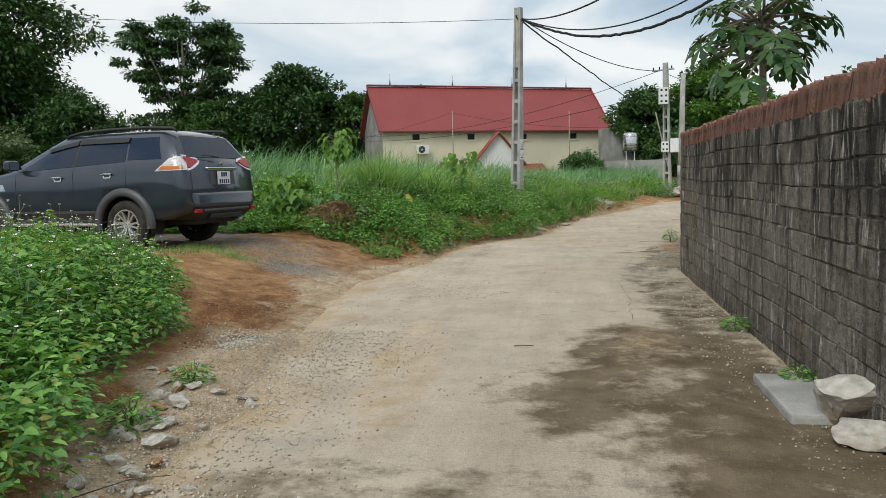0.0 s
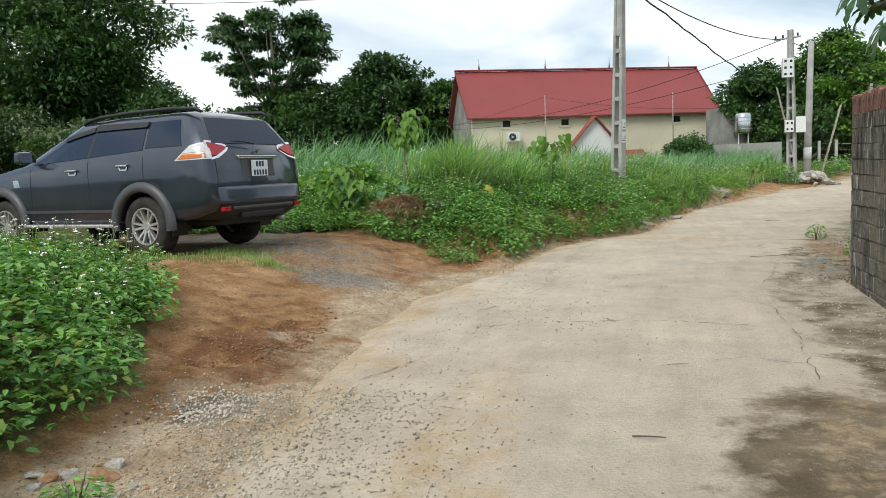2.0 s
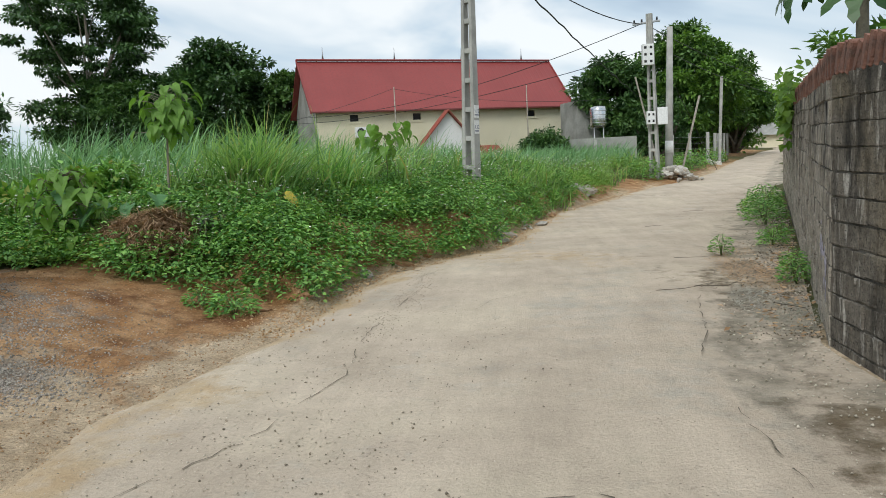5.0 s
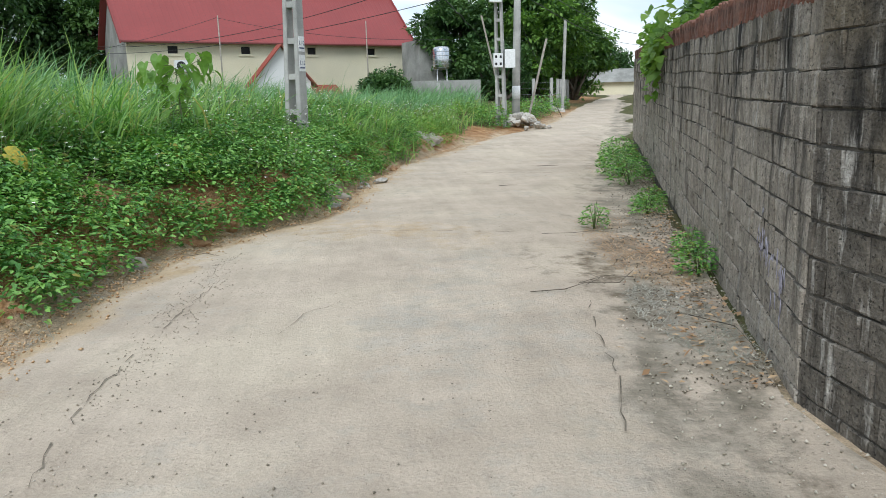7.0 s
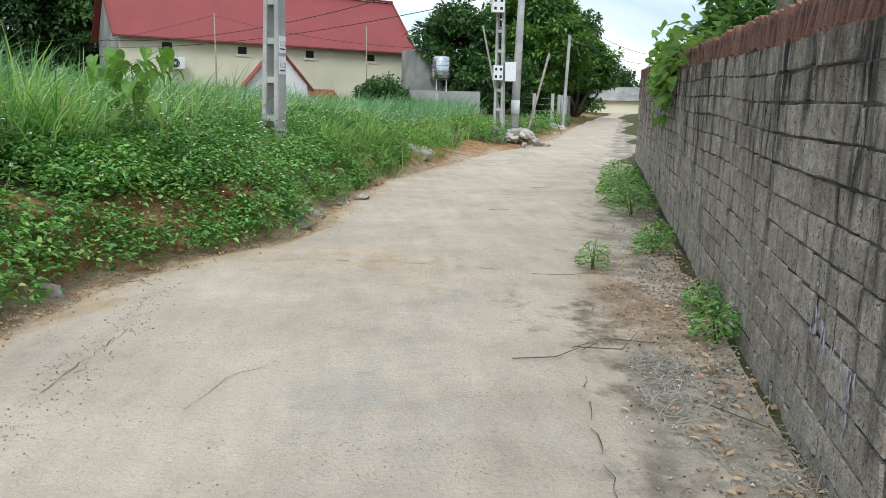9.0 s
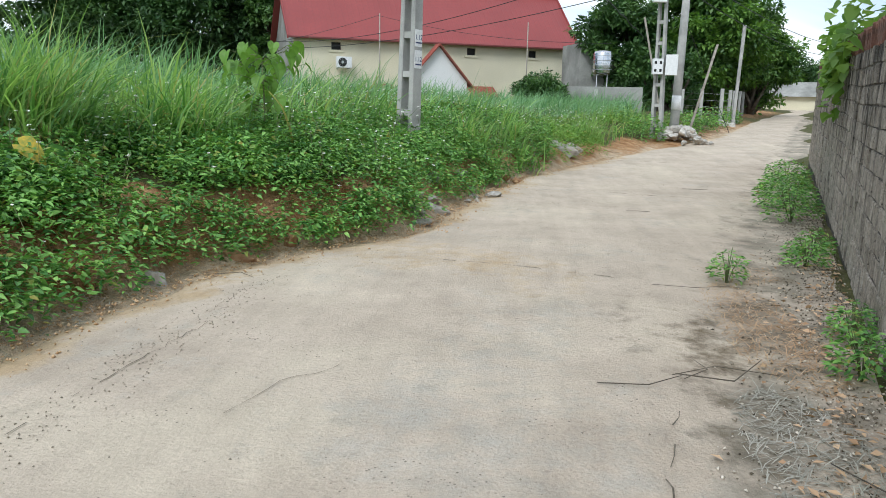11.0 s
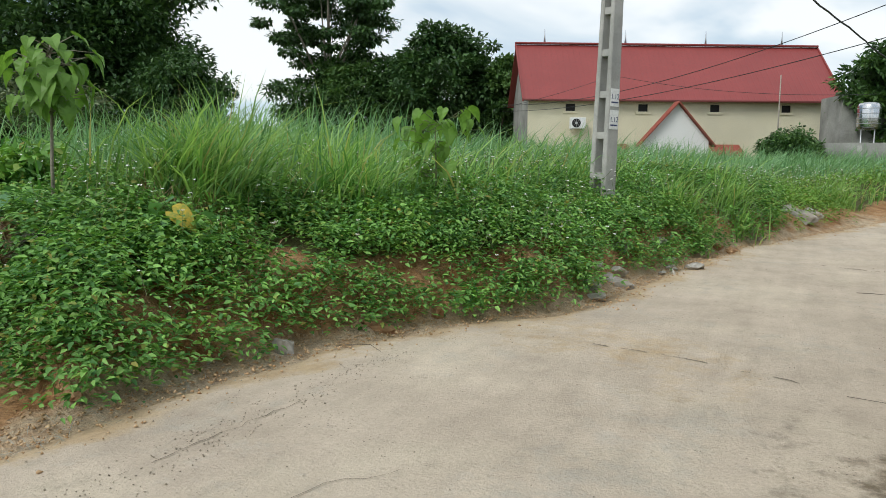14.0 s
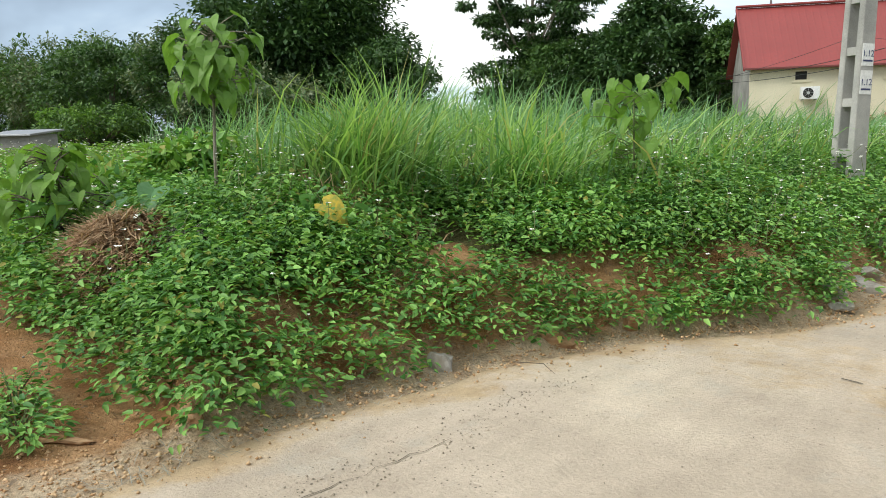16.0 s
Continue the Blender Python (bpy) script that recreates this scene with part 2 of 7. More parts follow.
def brick_mat():
    m, nt, p = base_mat("old_red_brick")
    oi = nt.nodes.new("ShaderNodeObjectInfo")
    g = nt.nodes.new("ShaderNodeNewGeometry")
    col = mixed(nt, oi.outputs["Random"], (0.15, 0.062, 0.042), (0.29, 0.14, 0.10))
    col = mixed(nt, 0.4, col, mixed(nt, g.outputs["Random Per Island"], (0.11, 0.06, 0.045), (0.33, 0.18, 0.13)))
    col = mixed(nt, noise_fac(nt, 7.0, 6.0, lo=0.44, hi=0.64), col, (0.05, 0.045, 0.04))
    grain = noise_fac(nt, 60.0, 3.0, lo=0.25, hi=0.75)
    col = mixed(nt, 0.3, col, mixed(nt, grain, (0.4, 0.4, 0.4), (1.3, 1.3, 1.3)), "MULTIPLY")
    nt.links.new(col, p.inputs["Base Color"])
    p.inputs["Roughness"].default_value = 0.95
    bumped(nt, p, grain, 0.6, 0.01)
    return m


BRICK = brick_mat()


def earth_mat(name, zones, relief=0.014):
    """Bare ground: a base colour, and patches of other earth where the mesh's zone attributes say so, with frayed borders."""
    m, nt, p = base_mat(name)
    first = zones[0]
    col = mixed(nt, noise_fac(nt, 1.3, 5.0), first[1], first[2])
    if relief < 0.02:
        # veils of pale dust
        col = mixed(nt, noise_fac(nt, 0.55, 7.0, 0.62, lo=0.50, hi=0.62), col, mixed(nt, 0.55, col, (0.62, 0.545, 0.425)))
    for zone, a, b in zones[1:]:
        at = nt.nodes.new("ShaderNodeAttribute")
        at.attribute_name = zone
        fray = noise_fac(nt, 4.5, 9.0, 0.72, lo=0.25, hi=0.75)
        add = nt.nodes.new("ShaderNodeMath")
        add.operation = "MULTIPLY_ADD"
        nt.links.new(at.outputs["Fac"], add.inputs[0])
        add.inputs[1].default_value = 3.0 if zone == "clay" else 1.9
        half = nt.nodes.new("ShaderNodeMath")
        half.operation = "MULTIPLY_ADD"
        nt.links.new(fray, half.inputs[0])
        half.inputs[1].default_value, half.inputs[2].default_value = 2.0, -1.65
        nt.links.new(half.outputs[0], add.inputs[2])
        add.use_clamp = True
        col = mixed(nt, add.outputs[0], col, mixed(nt, noise_fac(nt, 2.6, 6.0), a, b))
    soil = relief > 0.02
    grain = noise_fac(nt, 48.0, 5.0, 0.7, lo=0.3, hi=0.72)
    speck = noise_fac(nt, 21.0, 2.0, 0.5, lo=0.64, hi=0.70)
    col = mixed(nt, 0.6 if soil else 0.20, col, mixed(nt, grain, (0.4, 0.4, 0.4), (1.42, 1.42, 1.42)), "MULTIPLY")
    dust = noise_fac(nt, 5.5, 8.0, 0.72, lo=0.3, hi=0.7)
    col = mixed(nt, 0.7 if soil else 0.18, col, mixed(nt, dust, (0.55, 0.51, 0.46), (1.30, 1.27, 1.22)), "MULTIPLY")
    fine = noise_fac(nt, 170.0, 2.0, 0.5, lo=0.3, hi=0.7)
    col = mixed(nt, 0.25 if soil else 0.12, col, mixed(nt, fine, (0.5, 0.5, 0.5), (1.45, 1.45, 1.45)), "MULTIPLY")
    if not soil:
        # wheel streaks along the lane, scuffed hollows and pits
        streak = noise_fac(nt, 1.5, 6.0, 0.65, lo=0.35, hi=0.68, stretch=(3.2, 0.45, 1))
        col = mixed(nt, 0.38, col, mixed(nt, streak, (0.74, 0.73, 0.71), (1.12, 1.12, 1.11)), "MULTIPLY")
        scuff = noise_fac(nt, 2.2, 9.0, 0.78, lo=0.585, hi=0.66)
        col = mixed(nt, scuff, col, mixed(nt, 0.25, col, (0.20, 0.172, 0.13)))
        tc = nt.nodes.new("ShaderNodeTexCoord")
        dots = node(nt, "ShaderNodeTexVoronoi", Scale=30.0)
        nt.links.new(tc.outputs["Object"], dots.inputs["Vector"])
        pit = nt.nodes.new("ShaderNodeMapRange")
        pit.inputs["From Min"].default_value, pit.inputs["From Max"].default_value = 0.20, 0.11
        nt.links.new(dots.outputs["Distance"], pit.inputs["Value"])
        where = noise_fac(nt, 1.4, 5.0, 0.6, lo=0.55, hi=0.63)
        col = mixed(nt, mixed(nt, 1.0, pit.outputs["Result"], where, "MULTIPLY"), col, (0.17, 0.145, 0.11))
    col = mixed(nt, speck, col, mixed(nt, 0.6 if soil else 0.2, col, (0.16, 0.13, 0.10)))
    nt.links.new(col, p.inputs["Base Color"])
    p.inputs["Roughness"].default_value = 0.95
    p.inputs["Specular IOR Level"].default_value = 0.15
    both = mixed(nt, 0.55, grain, noise_fac(nt, 9.0, 8.0, 0.68, lo=0.25, hi=0.75))
    bumped(nt, p, both, 0.8, relief)
    return m


GROUND = earth_mat("earth", [("", (0.09, 0.105, 0.04), (0.14, 0.13, 0.06)),
                             ("clay", (0.31, 0.158, 0.066), (0.53, 0.335, 0.18)),
                             ("wet", (0.19, 0.092, 0.042), (0.30, 0.16, 0.08)),
                             ("sand", (0.50, 0.39, 0.265), (0.62, 0.51, 0.37)),
                             ("gravel", (0.23, 0.205, 0.178), (0.35, 0.315, 0.275))], 0.038)
ROADMAT = earth_mat("dusty_concrete", [("", (0.465, 0.394, 0.312), (0.565, 0.483, 0.387)),
                                       ("grey", (0.41, 0.375, 0.315), (0.49, 0.45, 0.385)),
                                       ("apron", (0.22, 0.195, 0.15), (0.35, 0.315, 0.25)),
                                       ("damp", (0.125, 0.095, 0.060), (0.23, 0.182, 0.122)),
                                       ("ochre", (0.46, 0.345, 0.215), (0.53, 0.42, 0.28))])


# ---- building helpers ----
def mesh_from(name, verts, faces, material, smooth=False):
    me = bpy.data.meshes.new(name)
    me.from_pydata([tuple(v) for v in verts], [], [tuple(f) for f in faces])
    me.materials.append(material)
    if smooth:
        me.polygons.foreach_set("use_smooth", [True] * len(me.polygons))
    me.update()
    return me


def mesh_np(name, v, quads, material, smooth=False):
    """A mesh from arrays: vertices (n, 3) and faces (m, k) that all have k corners."""
    me = bpy.data.meshes.new(name)
    k = quads.shape[1]
    me.vertices.add(len(v))
    me.vertices.foreach_set("co", np.ascontiguousarray(v, np.float32).ravel())
    me.loops.add(quads.size)
    me.loops.foreach_set("vertex_index", np.ascontiguousarray(quads, np.int32).ravel())
    me.polygons.add(len(quads))
    me.polygons.foreach_set("loop_start", np.arange(0, quads.size, k, dtype=np.int32))
    me.polygons.foreach_set("loop_total", np.full(len(quads), k, np.int32))
    if smooth:
        me.polygons.foreach_set("use_smooth", np.ones(len(quads), bool))
    me.materials.append(material)
    me.update(calc_edges=True)
    return me


def finish(bm, name, material, smooth=False):
    bmesh.ops.recalc_face_normals(bm, faces=bm.faces)
    me = bpy.data.meshes.new(name)
    bm.to_mesh(me)
    bm.free()
    me.materials.append(material)
    if smooth:
        me.polygons.foreach_set("use_smooth", [True] * len(me.polygons))
    return me


def part(name, bm, material, parent, label="", smooth=False):
    me = bm if isinstance(bm, bpy.types.Mesh) else finish(bm, name, material, smooth)
    ob = new(name, me)
    ob.parent = parent
    if label:
        ob["label"] = label
    return ob


def thing(name, m, label, category, group="", kind=""):
    ob = new(name)
    ob.empty_display_size = 0.2
    ob.matrix_world = m
    return tagged(ob, label, category, group, kind)


def box(bm, lo, hi, bevel=0.0, m=None):
    lo, hi = Vector(lo), Vector(hi)
    r = bmesh.ops.create_cube(bm, size=1.0)
    for v in r["verts"]:
        v.co = Vector([(lo[i] + hi[i]) / 2 + v.co[i] * (hi[i] - lo[i]) for i in range(3)])
    vs = r["verts"]
    if bevel:
        es = list({e for v in vs for e in v.link_edges})
        out = bmesh.ops.bevel(bm, geom=es, offset=bevel, segments=2, affect="EDGES", profile=0.6)
        vs = list({v for f in out["faces"] for v in f.verts} | {v for v in vs if v.is_valid})
    if m is not None:
        for v in vs:
            v.co = m @ v.co
    return bm


def boxed(lo, hi, bevel=0.0, m=None):
    return box(bmesh.new(), lo, hi, bevel, m)


def tube_np(points, radii, sides=7):
    """Vertices and faces of a tapered tube through the points."""
    pts = [Vector(p) for p in points]
    vs, fs = [], []
    for i, p in enumerate(pts):
        d = (pts[min(i + 1, len(pts) - 1)] - pts[max(i - 1, 0)]).normalized()
        a = d.orthogonal().normalized() if abs(d.z) > 0.95 else d.cross(Vector((0, 0, 1))).normalized()
        b = d.cross(a)
        for k in range(sides):
            t = 2 * math.pi * k / sides
            vs.append(p + (a * math.cos(t) + b * math.sin(t)) * radii[i])
    for i in range(len(pts) - 1):
        for k in range(sides):
            q = (k + 1) % sides
            fs.append((i * sides + k, i * sides + q, (i + 1) * sides + q, (i + 1) * sides + k))
    return vs, fs


def tubes(name, lines, material, sides=7):
    """One mesh of several tubes: (points, radii) each."""
    vs, fs = [], []
    for points, radii in lines:
        v, f = tube_np(points, radii, sides)
        n = len(vs)
        vs += v
        fs += [tuple(i + n for i in q) for q in f]
        c0, c1 = len(vs), len(vs) + 1
        vs += [Vector(points[0]), Vector(points[-1])]
        m = len(points) - 1
        for k in range(sides):
            q = (k + 1) % sides
            fs.append((c0, n + q, n + k))
            fs.append((c1, n + m * sides + k, n + m * sides + q))
    return mesh_from(name, vs, fs, material, True)


def cyl(bm, m, r0, r1, h, seg=24):
    bmesh.ops.create_cone(bm, cap_ends=True, segments=seg, radius1=r0, radius2=r1, depth=h, matrix=m)
    return bm

# ---- the lie of the land ----
ROAD_Y = [-40, 0, 4, 6, 8, 10, 11.7, 12.7, 14, 15.5, 16.8, 17.8, 18.7, 19.4, 21.5, 22.5, 25, 27.8, 30.4, 33, 36, 43, 51, 140]
ROAD_L = [-1.2, -1.0, -0.6, -0.7, -1.05, -1.4, -1.5, -1.25, -1.08, -1.05, -0.8, -0.42, 0.2, 0.62, 0.85, 1.1, 1.65, 3.0, 4.2, 5.9, 7.4, 10.0, 12.6, 43.0]
WALL_A = ((3.12, -6.0), (3.12, 13.06))
WALL_B = ((3.12, 13.06), (7.9, 28.4))


def road_left(y):
    return np.interp(y, ROAD_Y, ROAD_L)


def road_right(y):
    return np.interp(y, [-40, 13.06, 28.4, 36, 43, 51, 140], [3.12, 3.12, 7.9, 11.0, 13.4, 16.2, 48.5])


def step(a, b, v):
    t = np.clip((v - a) / (b - a), 0, 1)
    return t * t * (3 - 2 * t)


def wavy(x, y, size, seed=0.0):
    """Smooth unevenness between -1 and 1, cheap and the same at every build."""
    k = 6.2832 / size
    return (np.sin(k * (x * 0.91 + y * 0.35) + seed) * np.sin(k * (y * 0.83 - x * 0.47) + 1.7 * seed + 0.6)
            + 0.5 * np.sin(k * 2.13 * (x * 0.4 - y * 0.9) + 2.9 * seed) * np.sin(k * 1.87 * (x + y * 0.2) + seed)
            + 0.3 * np.sin(k * 4.7 * (x * 0.77 + y * 0.6) + seed * 4.1) * np.sin(k * 4.1 * (y * 0.9 - x * 0.3) + seed)) / 1.5


def rise(y):
    """The lane climbs gently beyond the pole."""
    return np.interp(y, [-40, 21, 24, 28, 34, 45, 60, 90, 3000], [0, 0, 0.03, 0.13, 0.33, 0.58, 0.85, 1.05, 1.05])


def bank_depth(x, y):
    """How far a place lies inside the grown-over bank north of the drive."""
    off_road = road_left(y) - x
    off_drive = (x + 1.2) * 0.06 + (y - 14.85)
    off_drive = np.maximum(off_drive, np.minimum(y - 15.5, -3.6 - x))
    off_drive = np.maximum(off_drive, np.minimum(-9.8 - x, y - 11.0))
    return np.minimum(off_road, off_drive) + 0.12 * wavy(x, y, 1.3, 2.0)


VERGE_Y = [-40, 3.5, 4.6, 5.3, 6.7, 7.6, 8.8, 9.8, 10.5, 10.8]
VERGE_X = [-1.0, -0.5, -0.5, -0.95, -1.45, -1.65, -2.3, -3.0, -3.55, -30.0]


def verge_depth(x, y):
    """How far a place lies inside the grown-over verge south of the drive."""
    return np.minimum(np.interp(y, VERGE_Y, VERGE_X) - x, (10.7 - y)) + 0.1 * wavy(x, y, 1.1, 5.0)


def height(x, y):
    x, y = np.asarray(x, float), np.asarray(y, float)
    d = road_left(y) - x
    z = -0.05 + 0.062 * step(-0.30, 0.10, d) + 0.022 * wavy(x, y, 0.9, 1.0) * step(-0.7, 0.2, d)
    z = z + 0.42 * step(0.2, 2.7, d) * step(4.0, 9.0, y)
    z = z + 0.35 * step(0.0, 1.2, verge_depth(x, y)) * (1 - 0.55 * step(6.0, 10.0, y))
    b = bank_depth(x, y)
    top = 0.95 * (1 - np.exp(-1.42 * np.maximum(b, 0))) + 0.3 * step(2.0, 12.0, b) + 0.09 * wavy(x, y, 2.6, 3.0) * step(0.2, 1.0, b)
    z = np.maximum(z, z * (1 - step(-0.2, 0.3, b)) + top * step(-0.1, 0.25, b) * (1 - 0.72 * step(26.0, 31.0, y)))
    z = z + 0.10 * blob(x, y, -3.2, 15.6, 0.9, 0.55)
    right = x - road_right(y)
    z = np.where(right > 0.25, np.maximum(z, 0.25 * step(0.3, 0.9, right)), z)
    return z + rise(y)


def steps_out(fine_lo, fine_hi, pitch, lo, hi):
    """Coordinates: even in the middle, growing outwards."""
    mid = list(np.arange(fine_lo, fine_hi, pitch))
    a, g, left = fine_lo, pitch, []
    while a > lo:
        g *= 1.16
        a -= g
        left.append(a)
    a, g, right = mid[-1], pitch, []
    while a < hi:
        g *= 1.16
        a += g
        right.append(a)
    return np.array(left[::-1] + mid + right)


def sheet(name, X, Y, Z, material, zones):
    ny, nx = X.shape
    v = np.stack([X, Y, Z], -1).reshape(-1, 3)
    i = np.arange(ny * nx).reshape(ny, nx)
    q = np.stack([i[:-1, :-1], i[:-1, 1:], i[1:, 1:], i[1:, :-1]], -1).reshape(-1, 4)
    me = mesh_np(name, v, q, material, True)
    for zone, values in zones.items():
        me.attributes.new(zone, "FLOAT", "POINT").data.foreach_set("value", np.clip(values, 0, 1).astype(np.float32).ravel())
    return new(name, me)


def blob(X, Y, x, y, rx, ry, turn=0.0):
    c, s = math.cos(turn), math.sin(turn)
    u, w = (X - x) * c + (Y - y) * s, (Y - y) * c - (X - x) * s
    return 1 - step(0.55, 1.25, np.sqrt((u / rx) ** 2 + (w / ry) ** 2))


def lumps(x, y, size, seed):
    """Lattice noise between 0 and 1."""
    u, w = np.asarray(x) / size + 31.7 * seed, np.asarray(y) / size - 17.3 * seed
    i, k = np.floor(u), np.floor(w)
    a, b = u - i, w - k
    a, b = a * a * (3 - 2 * a), b * b * (3 - 2 * b)

    def at(p, q):
        h = np.sin(p * 127.1 + q * 311.7 + seed * 74.7) * 43758.5453
        return h - np.floor(h)

    return (at(i, k) * (1 - a) + at(i + 1, k) * a) * (1 - b) + (at(i, k + 1) * (1 - a) + at(i + 1, k + 1) * a) * b


def bare_earth(x, y):
    """1 on the open clay of the drive and along the verge, 0 elsewhere."""
    d = road_left(y) - x
    deep = np.maximum(bank_depth(x, y), verge_depth(x, y))
    return step(0.05, 0.5, d) * step(5.0, 7.0, y) * (1 - step(20.0, 24.0, y)) * (1 - step(6.5, 9.0, -x)) * (1 - step(0.05, 0.45, deep))


def relief(x, y):
    """Clods, wheel ruts and washed-out rills in the bare clay."""
    ridge = 1 - np.abs(2 * lumps(x * 0.8 + 0.5 * y, y - 0.3 * x, 0.55, 3.0) - 1)
    z = 0.055 * (ridge - 0.5) + 0.035 * (lumps(x, y, 0.24, 5.0) - 0.5) + 0.032 * (lumps(x, y, 0.11, 8.0) - 0.5)
    churned = 0.5 + 1.1 * blob(x, y, -1.75, 8.9, 0.8, 1.2, 0.3) + 0.5 * blob(x, y, -1.5, 13.0, 0.6, 0.9)
    return z * churned * bare_earth(x, y)


def surface(x, y):
    return height(x, y) + relief(x, y)


gx = steps_out(-5.5, 0.8, 0.06, -1800, 1800)
gy = steps_out(4.0, 18.5, 0.06, -300, 2500)
GX, GY = np.meshgrid(gx, gy)
GZ = height(GX, GY)
depth = np.maximum(bank_depth(GX, GY), verge_depth(GX, GY))
off = road_left(GY) - GX
near_road = (1 - step(0.3, 1.2, np.abs(off))) * step(-40, 0, GY) * (1 - step(60, 80, GY))
drive = step(-0.3, 0.0, off) * step(7.0, 9.0, GY) * (1 - step(20.0, 24.0, GY)) * (1 - step(6.5, 9.0, -GX)) * (1 - step(0.05, 0.35, depth))
GZ = GZ + relief(GX, GY)
ground = sheet("ground", GX, GY, GZ, GROUND, {
    "clay": 0.9 * blob(GX, GY, -0.95, 5.9, 0.45, 1.3, 0.25) + np.maximum(drive, 1.3 * (1 - step(0.30, 0.85, depth)) * near_road)
            + 0.9 * blob(GX, GY, -1.35, 17.2, 0.45, 0.3) + 0.7 * blob(GX, GY, 1.0, 25.2, 0.6, 0.9),
    "wet": 1.0 * blob(GX, GY, -1.75, 8.9, 0.65, 1.1, 0.3) * (0.35 + 0.9 * lumps(GX, GY, 0.4, 2.0)) + 0.6 * blob(GX, GY, -2.3, 10.2, 0.6, 1.2, 0.5) * (0.6 + 0.6 * wavy(GX, GY, 0.7, 2.0)) + 0.4 * drive * (0.1 + wavy(GX, GY, 0.41, 4.0)) + 0.7 * blob(GX, GY, -2.1, 14.2, 1.0, 0.45) * (0.3 + lumps(GX, GY, 0.3, 4.0)) + 0.5 * blob(GX, GY, -1.9, 13.0, 0.5, 0.5),
    "sand": (1 - step(2.8, 3.0, GX)) * (1 - step(6.8, 8.6, GY)) * (1 - step(-0.2, 0.4, depth)) + 0.95 * (1 - step(3.2, 3.7, GX)) * (1 - step(-0.2, 0.95, off + 0.7 * (lumps(GX, GY, 0.5, 11.0) - 0.5))) * (1 - step(13.0, 14.5, GY)) + 0.9 * near_road * (1 - step(-0.05, 0.34, off)) * step(12, 13, GY)
            + 0.55 * blob(GX, GY, -2.0, 11.6, 0.5, 1.6, 0.4),
    "gravel": (0.45 + 0.35 * wavy(GX, GY, 0.8, 2.0)) * blob(GX, GY, -3.7, 13.3, 1.7, 1.0, 0.3) + 0.8 * blob(GX, GY, -6.0, 14.8, 2.4, 1.6, -0.6) + 0.8 * blob(GX, GY, -2.45, 12.1, 0.6, 0.4, 0.5) + 0.9 * blob(GX, GY, -1.32, 7.85, 0.28, 0.3),
})
tagged(ground, "orange clay and sandy earth around a village lane", "ground", kind="structure")

# ---- the lane: old concrete under pale dust ----
ry = np.concatenate([np.arange(-20, 2, 0.5), np.arange(2, 26, 0.1), np.arange(26, 40, 0.3), np.arange(40, 120, 2.0)])
ru = np.linspace(0, 1, 60)
RY = np.repeat(ry[:, None], 60, 1)
RX = road_left(RY) - 0.35 + (road_right(RY) - road_left(RY) + 0.30) * ru
ragged = 0.12 * wavy(RX, RY, 1.7, 4.0)
edge_in = RX - road_left(RY)
apron_x = np.interp(RY, [-20, 6, 8.4, 10.0, 12.7, 14, 15.1, 18, 24.7, 37, 120], [2.95, 2.6, 2.33, 2.2, 2.15, 2.48, 2.7, 3.35, 5.5, 10.0, 40.0])
in_apron = step(-0.25, 0.35, RX - apron_x + 0.35 * ragged)
RZ = 0.012 * wavy(RX, RY, 3.1, 6.0) + 0.005 * wavy(RX, RY, 0.5, 8.0) - 0.05 * (1 - step(0.0, 0.4, edge_in + ragged)) - 0.03 * in_apron
damp = (blob(RX, RY, 2.2, 6.9, 0.85, 1.75, -0.25) + blob(RX, RY, 2.75, 5.7, 0.5, 1.6) + 0.45 * blob(RX, RY, 1.3, 6.6, 0.5, 0.8)
        + 0.6 * blob(RX, RY, 0.6, 4.9, 1.4, 0.5) + 0.75 * blob(RX, RY, 2.75, 10.0, 0.5, 2.6) + 0.9 * blob(RX, RY, 2.7, 4.6, 0.8, 1.6) + 0.45 * blob(RX, RY, 3.5, 16.2, 0.45, 2.6, -0.3) + 0.4 * blob(RX, RY, 2.75, 16.1, 0.45, 1.1) + 0.9 * blob(RX, RY, 1.95, 8.1, 0.5, 0.85, -0.2))
RZ = RZ + rise(RY) + 0.010 * np.sin(RX * 38 - RY * 9) * blob(RX, RY, 2.0, 7.3, 0.35, 1.2, -0.25)
road = sheet("road", RX, RY, RZ, ROADMAT, {
    "grey": 0.22 + 0.25 * wavy(RX, RY, 2.7, 9.0) + 0.25 * blob(RX, RY, 2.0, 14, 0.9, 2.5),
    "apron": in_apron * (0.62 + 0.4 * wavy(RX, RY, 1.9, 3.3) + 0.25 * wavy(RX, RY, 0.6, 1.3)),
    "damp": damp * (0.84 + 0.3 * wavy(RX, RY, 1.3, 2.2) + 0.25 * wavy(RX * 0.6, RY * 2.2, 0.8, 5.0)),
    "ochre": (0.35 + 0.65 * step(12.5, 14.0, RY)) * (1 - step(0.1, 0.75, edge_in + 2 * ragged)) + 0.5 * (1 - step(0.0, 1.3, edge_in + 4 * ragged)) * (1 - step(12.0, 13.5, RY)) + 0.55 * blob(RX, RY, 0.3, 7.4, 0.35, 2.2, 0.1) + 0.5 * blob(RX, RY, 1.0, 18.0, 0.9, 0.8)
             + 0.5 * blob(RX, RY, 2.15, 8.1, 0.3, 0.9, -0.2) + 0.4 * blob(RX, RY, 2.0, 17.4, 0.6, 1.0),
})
tagged(road, "dusty pale concrete lane with grey and ochre stains", "road", kind="structure")


# ---- cracks and joints in the lane ----
CRACK = rough_mat("crack_dirt", (0.10, 0.085, 0.062), (0.24, 0.205, 0.155), 9.0, 0.95, 60, 0.6)

